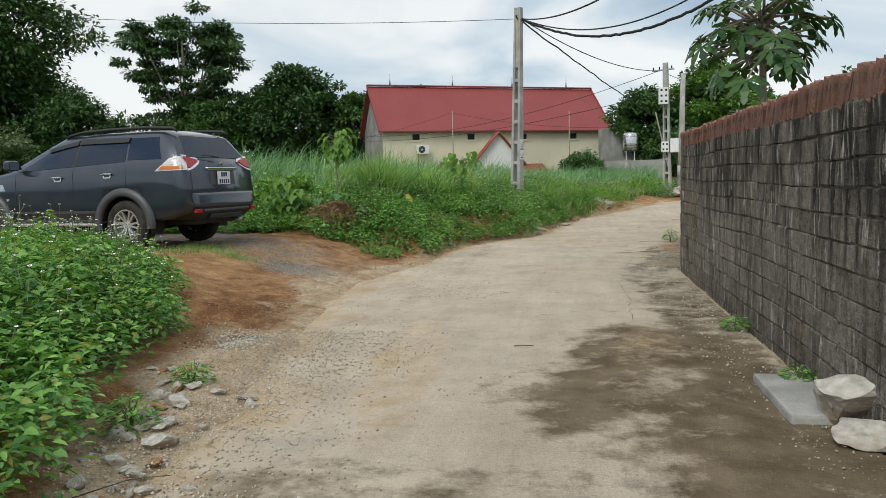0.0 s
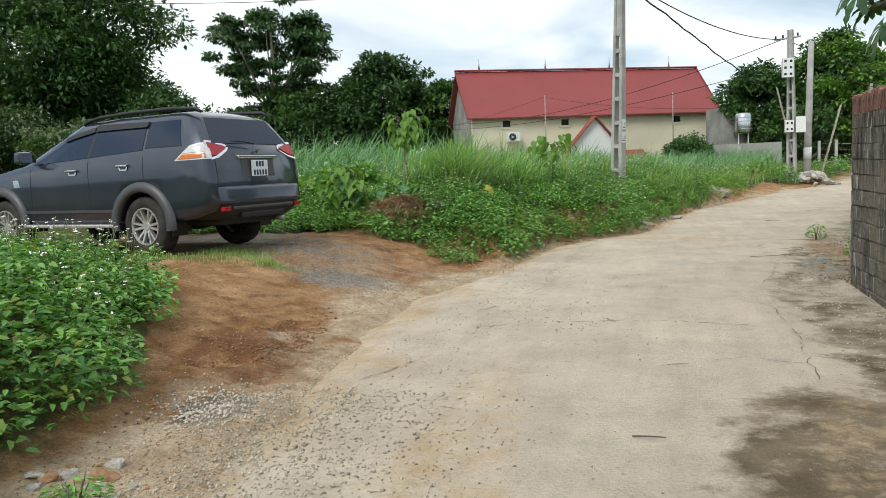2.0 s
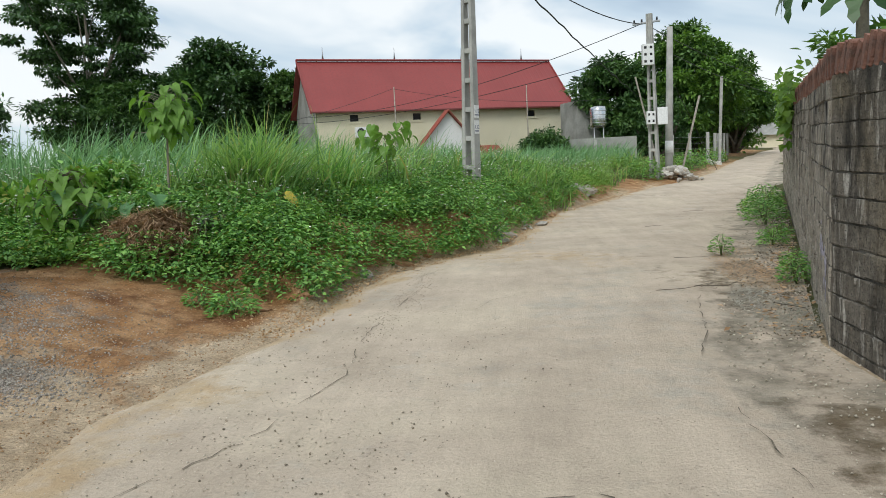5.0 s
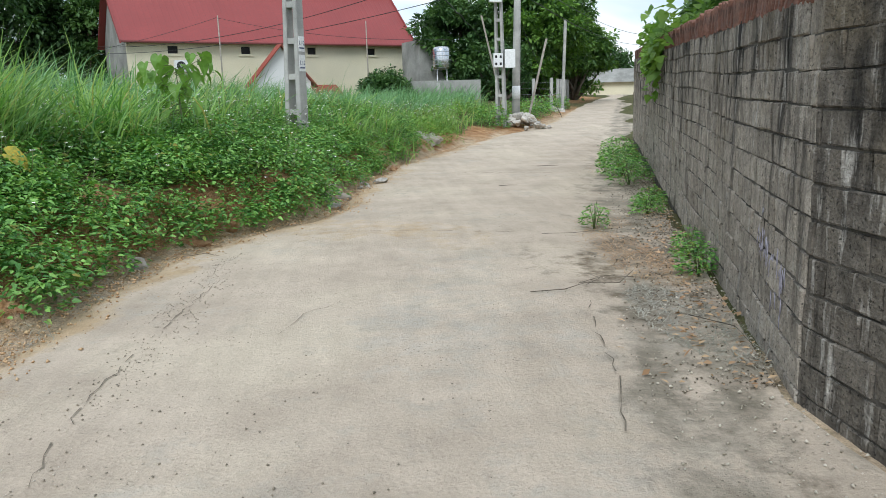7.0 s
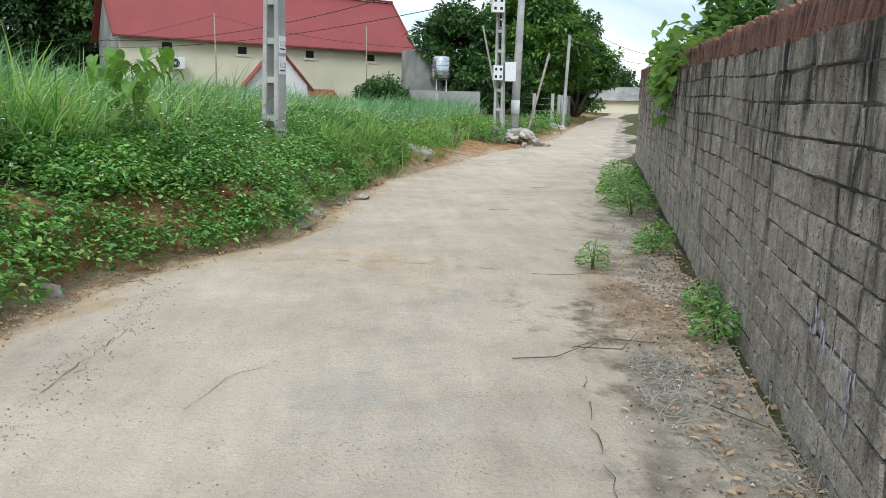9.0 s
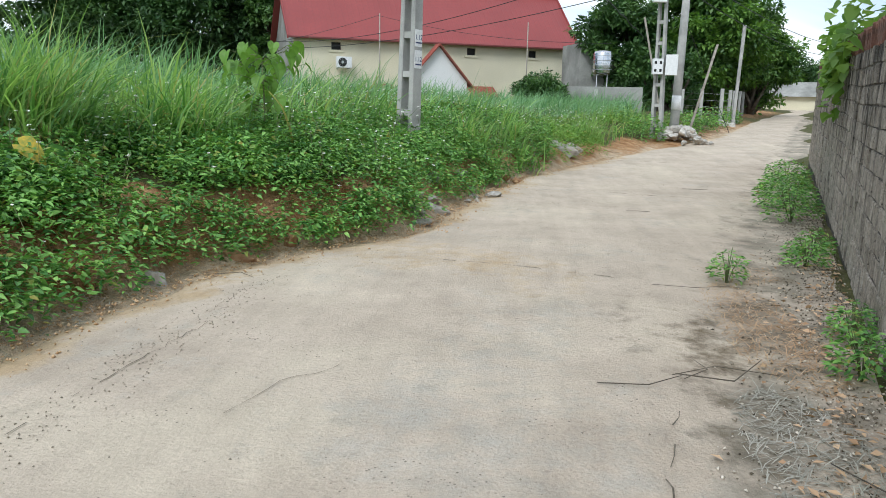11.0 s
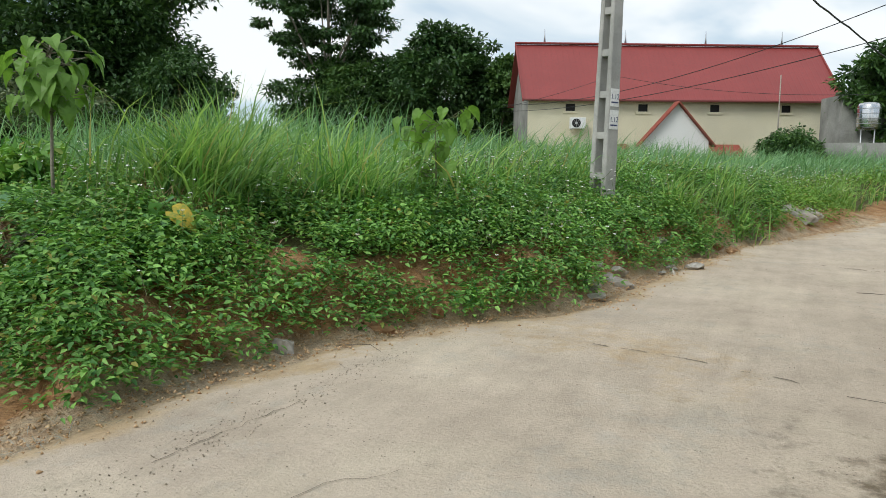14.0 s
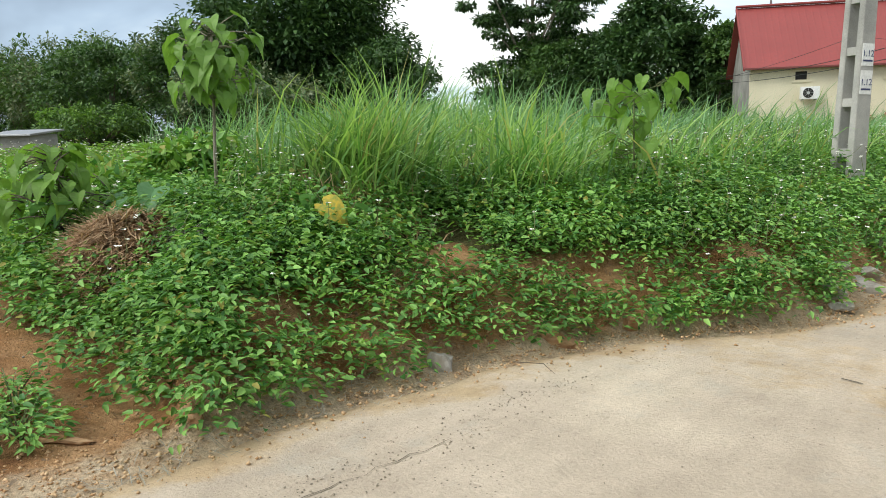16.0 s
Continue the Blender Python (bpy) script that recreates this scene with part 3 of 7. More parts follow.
def crack(name, points, width, seed):
    rng = random.Random(seed)
    line = []
    for (x0, y0), (x1, y1) in zip(points, points[1:]):
        n = max(2, int(math.hypot(x1 - x0, y1 - y0) / 0.09))
        line += [(x0 + (x1 - x0) * i / n + rng.uniform(-0.022, 0.022), y0 + (y1 - y0) * i / n + rng.uniform(-0.022, 0.022)) for i in range(n)]
    vs, fs = [], []
    for i, (x, y) in enumerate(line):
        a, b = line[max(i - 1, 0)], line[min(i + 1, len(line) - 1)]
        d = Vector((b[0] - a[0], b[1] - a[1])).normalized()
        w = 0.6 * width * rng.uniform(0.15, 1.0) * (0.15 if i in (0, len(line) - 1) else 1)
        for k in (-1, 1):
            px, py = x - d.y * w * k / 2, y + d.x * w * k / 2
            rz = 0.012 * wavy(px, py, 3.1, 6.0) + 0.005 * wavy(px, py, 0.5, 8.0)
            vs.append((px, py, float(rz) + float(rise(py)) + 0.006))
        if i and rng.random() > 0.3:
            fs.append((2 * i - 2, 2 * i - 1, 2 * i + 1, 2 * i))
    ob = part(name, mesh_from(name, vs, fs, CRACK), CRACK, road)
    return ob



for n, (pts, w) in enumerate((
        ([(-0.3, 10.25), (0.3, 10.55), (0.96, 10.65), (1.32, 10.69), (2.05, 10.58)], 0.026),
        ([(1.1, 17.8), (1.9, 17.7), (2.75, 17.35)], 0.026),
        ([(2.6, 23.5), (3.6, 23.1), (4.7, 22.8)], 0.04),
        ([(3.6, 28.6), (5.2, 28.1), (6.6, 27.6)], 0.05),
        ([(-0.75, 10.5), (-0.35, 11.3), (-0.1, 12.4), (-0.2, 13.6), (-0.1, 15.0), (0.0, 16.0)], 0.016),
        ([(0.6, 14.3), (0.75, 14.8), (1.15, 15.3)], 0.009),
        ([(-0.5, 7.4), (-0.7, 8.6), (-0.4, 9.4)], 0.022),
        ([(2.18, 12.7), (2.35, 13.2), (2.48, 14.0), (2.72, 15.1)], 0.017),
        ([(2.1, 8.9), (2.2, 10.4), (2.12, 12.0)], 0.016),
        ([(1.2, 9.2), (1.75, 9.5), (2.2, 9.35)], 0.018))):
    crack("crack", pts, w, 40 + n)

# ---- boundary wall of cinder blocks with a coping of bricks set on edge ----
def block_mesh(seed, lx, lz, ly=0.12, mat=BLOCK):
    rng = random.Random(seed)
    bm = boxed((-lx / 2, -ly / 2, -lz / 2), (lx / 2, ly / 2, lz / 2))
    bmesh.ops.bevel(bm, geom=list(bm.edges), offset=0.007, segments=1, affect="EDGES")
    for v in bm.verts:
        v.co += Vector([rng.uniform(-0.005, 0.005) for _ in range(3)])
    return finish(bm, "block", mat)


COURSE, LONG = 0.158, 0.262
def block_set(mat):
    """Six whole blocks, a half and a short one."""
    return [block_mesh(300 + i, l, h, 0.12, mat) for i, (l, h) in enumerate(((0.256, 0.150), (0.250, 0.146), (0.257, 0.152), (0.249, 0.148), (0.255, 0.149), (0.253, 0.151)))], block_mesh(311, 0.119, 0.147, 0.12, mat), block_mesh(312, 0.175, 0.150, 0.12, mat)


SETS = {m.name: block_set(m) for m in (BLOCK, BLOCK_CLEAN)}
COPING = []
for i in range(5):
    rng = random.Random(60 + i)
    bm = boxed((-0.028, -0.055, 0), (0.028, 0.055, 0.205))
    bmesh.ops.bevel(bm, geom=list(bm.edges), offset=0.007, segments=1, affect="EDGES")
    for v in bm.verts:
        v.co += Vector([rng.uniform(-0.006, 0.006) for _ in range(3)])
    COPING.append(finish(bm, "brick", BRICK))


def joined(meshes, name, material):
    """One mesh of many placed copies: (mesh, matrix) each."""
    vs, fs = [], []
    for me, m in meshes:
        n = len(vs)
        vs += [m @ v.co for v in me.vertices]
        fs += [tuple(i + n for i in p.vertices) for p in me.polygons]
    return mesh_from(name, vs, fs, material)


def block_wall(name, a, b, top, near, near_coping, label, seed, mat):
    """a, b: the foot of the face towards the lane; top: height of the block work at both ends; near: (from, to) along it where blocks are single."""
    rng = random.Random(seed)
    whole, half, short = SETS[mat.name]
    a, b = Vector((*a, 0)), Vector((*b, 0))
    run, along = (b - a).length, (b - a).normalized()
    turn = Matrix.Rotation(math.atan2(along.y, along.x), 4, "Z")
    back = Vector((along.y, -along.x, 0))
    # core of mortar behind and between the blocks
    bm = bmesh.new()
    v = []
    n = 24
    for i in range(n + 1):
        p = a + along * run * i / n
        z1 = top[0] + (top[1] - top[0]) * i / n + 0.015
        for q, z in ((0.011, -0.4), (0.011, z1), (0.13, z1), (0.13, -0.4)):
            v.append(bm.verts.new(p + back * q + Vector((0, 0, z))))
    for i in range(n):
        for k in range(4):
            q = (k + 1) % 4
            bm.faces.new((v[4 * i + k], v[4 * i + q], v[4 * i + 4 + q], v[4 * i + 4 + k]))
    bm.faces.new(v[:4])
    bm.faces.new(v[-4:][::-1])
    wall = tagged(new(name, finish(bm, name, MORTAR)), label, "wall", kind="structure")
    rest, pieces, row = [], [], 0
    rise = (top[1] - top[0]) / run
    rows = 12
    for row in range(rows):
        s, cut = 0.0, rng.uniform(0.4, 1.0)
        while s < run - 0.02:
            pick = rng.random()
            me = half if pick < 0.1 else short if pick < 0.38 else rng.choice(whole)
            l = 0.126 if pick < 0.1 else 0.181 if pick < 0.38 else LONG
            # blocks are cut to length at both ends of the wall
            used = min(l * cut, run - s)
            cut = 1.0
            mid = s + used / 2
            z = top[0] + rise * mid - (row + 0.5) * COURSE + 0.012 * math.sin(mid * 1.7 + row * 0.4)
            p = a + along * mid + back * (0.061 + rng.uniform(-0.006, 0.005)) + Vector((0, 0, z))
            m = Matrix.Translation(p) @ turn @ Euler((rng.uniform(-0.012, 0.012), rng.uniform(-0.012, 0.012), rng.uniform(-0.015, 0.015))).to_matrix().to_4x4() @ Matrix.Diagonal((used / l, 1, 1, 1))
            if z > -0.1:
                (pieces if near[0] < mid < near[1] else rest).append((me, m))
            s += used
    for i, (me, m) in enumerate(pieces):
        if i >= 300:
            rest.append((me, m))
            continue
        ob = new("block", me)
        ob.parent, ob.matrix_world = wall, m
    if rest:
        tagged(part("block_work", joined(rest, "block_work", mat), mat, wall), kind="stuff")
    # coping bricks lean along the wall
    s, far, count = 0.0, [], 0
    while s < run:
        me = rng.choice(COPING)
        z = top[0] + rise * s - 0.005 + rng.uniform(-0.012, 0.012)
        p = a + along * s + back * (0.055 + rng.uniform(-0.012, 0.012)) + Vector((0, 0, z))
        m = Matrix.Translation(p) @ turn @ Euler((rng.uniform(-0.06, 0.06), -0.38 + rng.uniform(-0.14, 0.14), rng.uniform(-0.1, 0.1))).to_matrix().to_4x4()
        if near_coping[0] < s < near_coping[1] and count < 150:
            ob = new("brick", me)
            ob.parent, ob.matrix_world = wall, m
            count += 1
        else:
            far.append((me, m))
        s += 0.068 + rng.uniform(0, 0.012)
    if far:
        tagged(part("coping", joined(far, "coping", BRICK), BRICK, wall), kind="stuff")
    return wall


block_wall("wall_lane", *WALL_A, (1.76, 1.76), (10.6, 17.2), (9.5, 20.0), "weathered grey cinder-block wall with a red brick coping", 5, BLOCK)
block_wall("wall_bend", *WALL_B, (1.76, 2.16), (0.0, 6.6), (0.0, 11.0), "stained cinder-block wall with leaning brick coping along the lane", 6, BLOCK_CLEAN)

# ---- the long house with the red roof ----
HOUSE = pose(-9.04, 52.92, 0.9, 0, 0, 27.85)
house = thing("house", HOUSE, "long cream single-storey house with a steep red sheet roof", "house")
EAVE, RIDGE, DEEP = 3.90, 7.17, 3.0
ROOF_EDGE = 3.75
S0, S1 = -2.35, 15.0


def opening_wall(x0, x1, z1, holes, y0=0.0, y1=0.25):
    """A wall along x with rectangular openings: (x0, x1, z0, z1) each."""
    bm = bmesh.new()
    xs = sorted({x0, x1, *[h[0] for h in holes], *[h[1] for h in holes]})
    zs = sorted({0.0, z1, *[h[2] for h in holes], *[h[3] for h in holes]})
    for i in range(len(xs) - 1):
        for k in range(len(zs) - 1):
            cx, cz = (xs[i] + xs[i + 1]) / 2, (zs[k] + zs[k + 1]) / 2
            if not any(h[0] < cx < h[1] and h[2] < cz < h[3] for h in holes):
                box(bm, (xs[i], y0, zs[k]), (xs[i + 1], y1, zs[k + 1]))
    bmesh.ops.remove_doubles(bm, verts=bm.verts, dist=1e-4)
    return bm


WINS = [(4.07 * k - 0.27, 4.07 * k + 0.27, 3.16, 3.56) for k in range(4)]
part("wall", opening_wall(S0, S1, EAVE, WINS), CREAM, house)
for x0, x1 in ((S0, S0 + 0.25), (S1 - 0.25, S1)):
    bm = bmesh.new()
    o = [(x0, 0.252, 0), (x0, 2 * DEEP, 0), (x0, 2 * DEEP, EAVE), (x0, DEEP, RIDGE - 0.1), (x0, 0.252, EAVE + 0.3)]
    f = [bm.verts.new(q) for q in o]
    g = [bm.verts.new((x1, q[1], q[2])) for q in o]
    bm.faces.new(f)
    bm.faces.new(g[::-1])
    for i in range(5):
        j = (i + 1) % 5
        bm.faces.new((f[i], f[j], g[j], g[i]))
    part("gable_wall", bm, GREYRENDER, house, "grey cement gable wall")
part("back_wall", boxed((S0 + 0.26, 2 * DEEP - 0.2, 0), (S1 - 0.26, 2 * DEEP - 0.02, EAVE)), CREAM, house)
for a, b, z0, z1 in WINS:
    w = part("window", boxed((a - 0.05, 0.10, z0 - 0.0), (b + 0.05, 0.14, z1)), DARK, house, "small dark ventilation window")
    part("sill", boxed((a - 0.16, -0.06, z0 - 0.14), (b + 0.16, 0.02, z0 - 0.004), 0.01), CREAM, w)


def roof_slope(x0, x1, y0, z0, y1, z1, ribs, thick=0.05):
    """A sheet roof slope with raised ribs from eave to ridge."""
    bm = bmesh.new()
    d = Vector((0, y1 - y0, z1 - z0)).normalized()
    up = Vector((1, 0, 0)).cross(d)
    if up.z < 0:
        up = -up
    vs = []
    n = int((x1 - x0) / ribs)
    prof = []
    for i in range(n):
        x = x0 + (x1 - x0) * i / n
        w = (x1 - x0) / n
        prof += [(x, 0.0), (x + w * 0.7, 0.0), (x + w * 0.78, 0.005), (x + w * 0.92, 0.005)]
    prof.append((x1, 0.0))
    for x, h in prof:
        p = Vector((x, y0, z0)) + up * h
        q = Vector((x, y1, z1)) + up * h
        vs.append((bm.verts.new(p), bm.verts.new(q), bm.verts.new(p - up * (h + thick)), bm.verts.new(q - up * (h + thick))))
    for a, b in zip(vs, vs[1:]):
        bm.faces.new((a[0], b[0], b[1], a[1]))
        bm.faces.new((a[2], a[3], b[3], b[2]))
        bm.faces.new((a[0], a[2], b[2], b[0]))
    for a in (vs[0], vs[-1]):
        bm.faces.new((a[0], a[1], a[3], a[2]))
    return bm


roof = part("roof", roof_slope(S0 - 0.35, S1 + 0.35, -0.35, ROOF_EDGE, DEEP, RIDGE, 0.33), ROOF, house)
part("back_slope", roof_slope(S0 - 0.35, S1 + 0.35, 2 * DEEP + 0.35, ROOF_EDGE, DEEP, RIDGE, 0.33), ROOF, roof)
bm = boxed((S0 - 0.38, DEEP - 0.18, RIDGE + 0.03), (S1 + 0.38, DEEP + 0.18, RIDGE + 0.13), 0.03)
part("ridge_cap", bm, ROOF, roof)
part("gutter", boxed((S0 - 0.35, -0.46, ROOF_EDGE - 0.07), (S1 + 0.35, -0.36, ROOF_EDGE + 0.03), 0.015), plain_mat("maroon_gutter", (0.16, 0.04, 0.035), 0.5), roof, "dark maroon gutter")
for x in (S0 - 0.36, S1 + 0.36):
    m = Matrix.Identity(4)
    bm = bmesh.new()
    vs = []
    for dx in (-0.04, 0.04):
        for yy, zz in ((-0.4, ROOF_EDGE - 0.12), (-0.4, ROOF_EDGE + 0.07), (DEEP, RIDGE + 0.1), (DEEP, RIDGE - 0.14)):
            vs.append(bm.verts.new((x + dx, yy, zz)))
    bm.faces.new(vs[:4])
    bm.faces.new(vs[4:][::-1])
    for i in range(4):
        j = (i + 1) % 4
        bm.faces.new((vs[i], vs[j], vs[4 + j], vs[4 + i]))
    part("verge_board", bm, ROOF, roof)
for x in (-1.0, 3.8, 8.6, 13.2):
    part("lightning_rod", tubes("lightning_rod", [([(x, DEEP, RIDGE + 0.1), (x, DEEP, RIDGE + 0.45), (x, DEEP, RIDGE + 0.9)], [0.07, 0.035, 0.012])], GALV, 6), GALV, roof)
# entrance porch with its own small gabled roof
PX, PW, PO = 5.15, 1.75, 2.4
bm = bmesh.new()
o = [(PX - PW, 0), (PX + PW, 0), (PX + PW, 1.5), (PX, 3.45), (PX - PW, 1.5)]
f = [bm.verts.new((x, -PO, z)) for x, z in o]
g = [bm.verts.new((x, -PO + 0.35, z)) for x, z in o]
bm.faces.new(f)
bm.faces.new(g[::-1])
for i in range(5):
    j = (i + 1) % 5
    bm.faces.new((f[i], f[j], g[j], g[i]))
porch = part("porch", bm, WHITE, house, "white gabled porch")
for sgn in (-1, 1):
    bm = bmesh.new()
    x0, z0, x1, z1 = PX + sgn * (PW + 0.3), 1.27, PX, 3.56
    vs = [bm.verts.new(q) for q in ((x0, -PO - 0.3, z0), (x1, -PO - 0.3, z1), (x1, -PO + 0.4, z1), (x0, -PO + 0.4, z0),
                                    (x0, -PO - 0.3, z0 - 0.08), (x1, -PO - 0.3, z1 - 0.09), (x1, -PO + 0.4, z1 - 0.09), (x0, -PO + 0.4, z0 - 0.08))]
    for q in ((0, 1, 2, 3), (4, 7, 6, 5), (0, 4, 5, 1), (3, 2, 6, 7), (0, 3, 7, 4), (1, 5, 6, 2)):
        bm.faces.new([vs[i] for i in q])
    part("porch_roof", bm, REDTILE, porch, "red tiled porch roof")
for x0, x1 in ((1.9, 3.0), (7.5, 9.2)):
    part("low_tiled_roof", roof_slope(x0, x1, -1.9, 0.75, -0.9, 1.35, 0.2), REDTILE, house, "low red tiled lean-to roof")

# air conditioner outdoor unit on brackets
ac = thing("air_conditioner", HOUSE @ pose(0.32, -0.42, 2.18), "white outdoor air-conditioning unit on the cream wall", "air conditioner")
part("casing", boxed((-0.42, -0.16, 0), (0.42, 0.16, 0.6), 0.02), WHITEPLASTIC, ac)
part("fan_grille", cyl(bmesh.new(), pose(-0.1, -0.165, 0.3, 90), 0.24, 0.24, 0.02, 32), DARK, ac, "black round fan grille")
bm = bmesh.new()
cyl(bm, pose(-0.1, -0.18, 0.3, 90), 0.07, 0.07, 0.02, 20)
for k in range(8):
    box(bm, (-0.004, -0.19, 0.06), (0.004, -0.178, 0.23), 0, pose(-0.1, 0, 0.3, 0, k * 45, 0))
part("fan_guard", bm, GREYPLASTIC, ac)
for x in (-0.3, 0.3):
    part("bracket", boxed((x - 0.02, -0.15, -0.04), (x + 0.02, 0.42, -0.002)), GALV, ac)

# ---- plants: leaves, blades and crowns ----
RNG = np.random.default_rng(11)


def unit(v):
    return v / np.maximum(np.linalg.norm(v, axis=-1, keepdims=True), 1e-9)


def leaves(pos, way, length, width, fold=0.25, droop=0.0, detail=False):
    """Folded pointed leaves: base points, directions, lengths and widths. Gives vertices and triangles or quads."""
    n = len(pos)
    way = unit(way)
    side = np.cross(way, RNG.normal(size=(n, 3)) * 0.35 + (0, 0, 1))
    side = unit(side)
    up = np.cross(side, way)
    L, W = length[:, None], width[:, None]
    if not detail:
        mid = pos + way * L * 0.45
        v = np.stack([pos, mid + side * W * 0.5 + up * W * fold, pos + way * L - up * L * droop, mid - side * W * 0.5 + up * W * fold], 1)
        i = np.arange(n)[:, None] * 4
        f = np.concatenate([i + (0, 1, 2), i + (0, 2, 3)], 1).reshape(-1, 3)
        return v.reshape(-1, 3), f
    a, b = pos + way * L * 0.28 - up * L * droop * 0.1, pos + way * L * 0.66 - up * L * droop * 0.45
    tip = pos + way * L - up * L * droop
    v = np.stack([pos, a + side * W * 0.5 + up * W * fold, b + side * W * 0.36 + up * W * fold * 0.8, tip,
                  b - side * W * 0.36 + up * W * fold * 0.8, a - side * W * 0.5 + up * W * fold], 1)
    i = np.arange(n)[:, None] * 6
    f = np.concatenate([i + (0, 1, 2, 3), i + (0, 3, 4, 5)], 1).reshape(-1, 4)
    return v.reshape(-1, 3), f


def put_stuff(name, v, f, material, label, category, smooth=False):
    return tagged(new(name, mesh_np(name, v, f, material, smooth)), label, category, kind="stuff")


def scatter(x0, x1, y0, y1, per_m2, keep):
    n = int((x1 - x0) * (y1 - y0) * per_m2)
    x, y = RNG.uniform(x0, x1, n), RNG.uniform(y0, y1, n)
    k = RNG.random(n) < keep(x, y)
    return x[k], y[k]


def weed_field(x, y, tall, size, count, spread=0.16):
    """Leafy weeds at the places given: a dome of leaves on each."""
    n = len(x)
    z = height(x, y)
    h = tall * RNG.uniform(0.55, 1.15, n) * (1 + 0.35 * wavy(x, y, 0.8, 3.0) + 0.25 * wavy(x, y, 0.35, 1.0))
    p = np.repeat(np.stack([x, y, z], 1), count, 0)
    hh = np.repeat(h, count)
    m = n * count
    a = RNG.uniform(0, 2 * np.pi, m)
    r = np.sqrt(RNG.random(m)) * spread * np.repeat(RNG.uniform(0.7, 1.3, n), count)
    lev = 1 - 0.75 * RNG.random(m) ** 1.5
    p[:, 0] += np.cos(a) * r
    p[:, 1] += np.sin(a) * r
    p[:, 2] += hh * lev * (1 - 0.3 * (r / spread) ** 2)
    b = a + RNG.normal(0, 0.9, m)
    way = np.stack([np.cos(b), np.sin(b), RNG.uniform(-0.5, 0.45, m)], 1)
    L = size * RNG.uniform(0.6, 1.35, m)
    return leaves(p, way, L, L * RNG.uniform(0.42, 0.62, m), 0.18, RNG.uniform(0.0, 0.35, m)[:, None], True)


def bare_spot(x, y):
    return np.clip(blob(x, y, -1.35, 17.2, 0.32, 0.28) + blob(x, y, 1.15, 25.2, 0.5, 0.6) + blob(x, y, -1.95, 14.25, 0.7, 0.32)
                   + blob(x, y, -3.05, 15.50, 0.60, 0.34) + blob(x, y, 0.1, 20.95, 0.25, 0.25) + blob(x, y, 0.75, 20.6, 0.3, 0.7), 0, 1)


# the bank along the lane
x, y = scatter(-9, 2.2, 13.4, 29.5, 118, lambda x, y: step(-0.10, 0.06, bank_depth(x, y)) * (1 - step(1.7, 3.2, bank_depth(x, y)))
               * (1 - bare_spot(x, y)) * (0.72 + 0.28 * wavy(x, y, 1.0, 2.2)))
v, f = weed_field(x, y, 0.34, 0.054, 46, 0.19)
put_stuff("bank_weeds", v, f, WEED, "dense low green weeds covering the earth bank", "weeds")
x, y = scatter(-9, 3.6, 13.6, 33, 36, lambda x, y: step(-0.1, 0.2, bank_depth(x, y)) * (1 - step(2.6, 4.2, bank_depth(x, y)))
               * (1 - bare_spot(x, y)) * np.clip(0.25 + 0.6 * wavy(x, y, 2.4, 6.2) + 0.5 * step(22, 27, y), 0, 1))
v, f = weed_field(x, y, 0.37, 0.054, 40)
put_stuff("pale_weeds", v, f, WEED_PALE, "yellow-green weeds mixed into the bank", "weeds")
# the top of the bank: a low meadow
x, y = scatter(-24, 5, 15, 46, 7, lambda x, y: step(1.6, 2.6, bank_depth(x, y)) * (0.6 + 0.4 * wavy(x, y, 3.0, 8.0)))
v, f = weed_field(x, y, 0.30, 0.12, 13, 0.28)
put_stuff("meadow_weeds", v, f, WEED_PALE, "low meadow of flowering weeds on the bank", "weeds")
# the verge in front of the car
x, y = scatter(-9, -0.5, 1.0, 11.2, 60, lambda x, y: (1 - 0.8 * step(1.6, 2.6, verge_depth(x, y))) * step(0.02, 0.4, verge_depth(x, y)) * (0.78 + 0.22 * wavy(x, y, 0.9, 4.4)))
v, f = weed_field(x, y, 0.48 * (1 - 0.38 * step(6.5, 9.0, y)), 0.062, 46)
put_stuff("verge_weeds", v, f, WEED, "lush green weeds on the verge beside the car", "weeds")
x, y = scatter(-9, -0.5, 1.0, 11.2, 16, lambda x, y: step(0.1, 0.5, verge_depth(x, y)) * np.clip(0.4 + wavy(x, y, 1.8, 7.7), 0, 1))
v, f = weed_field(x, y, 0.53 * (1 - 0.38 * step(6.5, 9.0, y)), 0.07, 32)
put_stuff("verge_weeds", v, f, WEED_PALE, "lighter green weeds on the verge", "weeds")


def blossoms(x, y, above, size, stalk):
    n = len(x)
    z = height(x, y) + above * RNG.uniform(0.75, 1.25, n)
    tilt = RNG.normal(0, 0.06, (n, 2))
    top = np.stack([x + tilt[:, 0], y + tilt[:, 1], z], 1)
    k = 5
    p = np.repeat(top, k, 0)
    a = (np.tile(np.arange(k) * 2 * np.pi / k, n) + np.repeat(RNG.uniform(0, 6.28, n), k))
    way = np.stack([np.cos(a), np.sin(a), np.full(n * k, 0.35)], 1) + np.repeat(RNG.normal(0, 0.35, (n, 3)), k, 0)
    L = np.repeat(size * RNG.uniform(0.7, 1.3, n), k)
    v1, f1 = leaves(p, way, L, L * 0.75, 0.05)
    base = np.stack([x, y, z - stalk], 1)
    s = np.array((0.0025, 0, 0))
    v2 = np.stack([base - s, base + s, top + s, top - s], 1).reshape(-1, 3)
    f2 = np.arange(4 * n).reshape(-1, 4)
    return v1, f1, v2, f2


def flower_patch(x, y, above, size, stalk, label):
    v1, f1, v2, f2 = blossoms(x, y, above, size, stalk)
    put_stuff("white_flowers", v1, f1, PETAL, label, "flowers")
    put_stuff("flower_stalks", v2, f2, STEM, "thin green flower stalks among the weeds", "stalks")


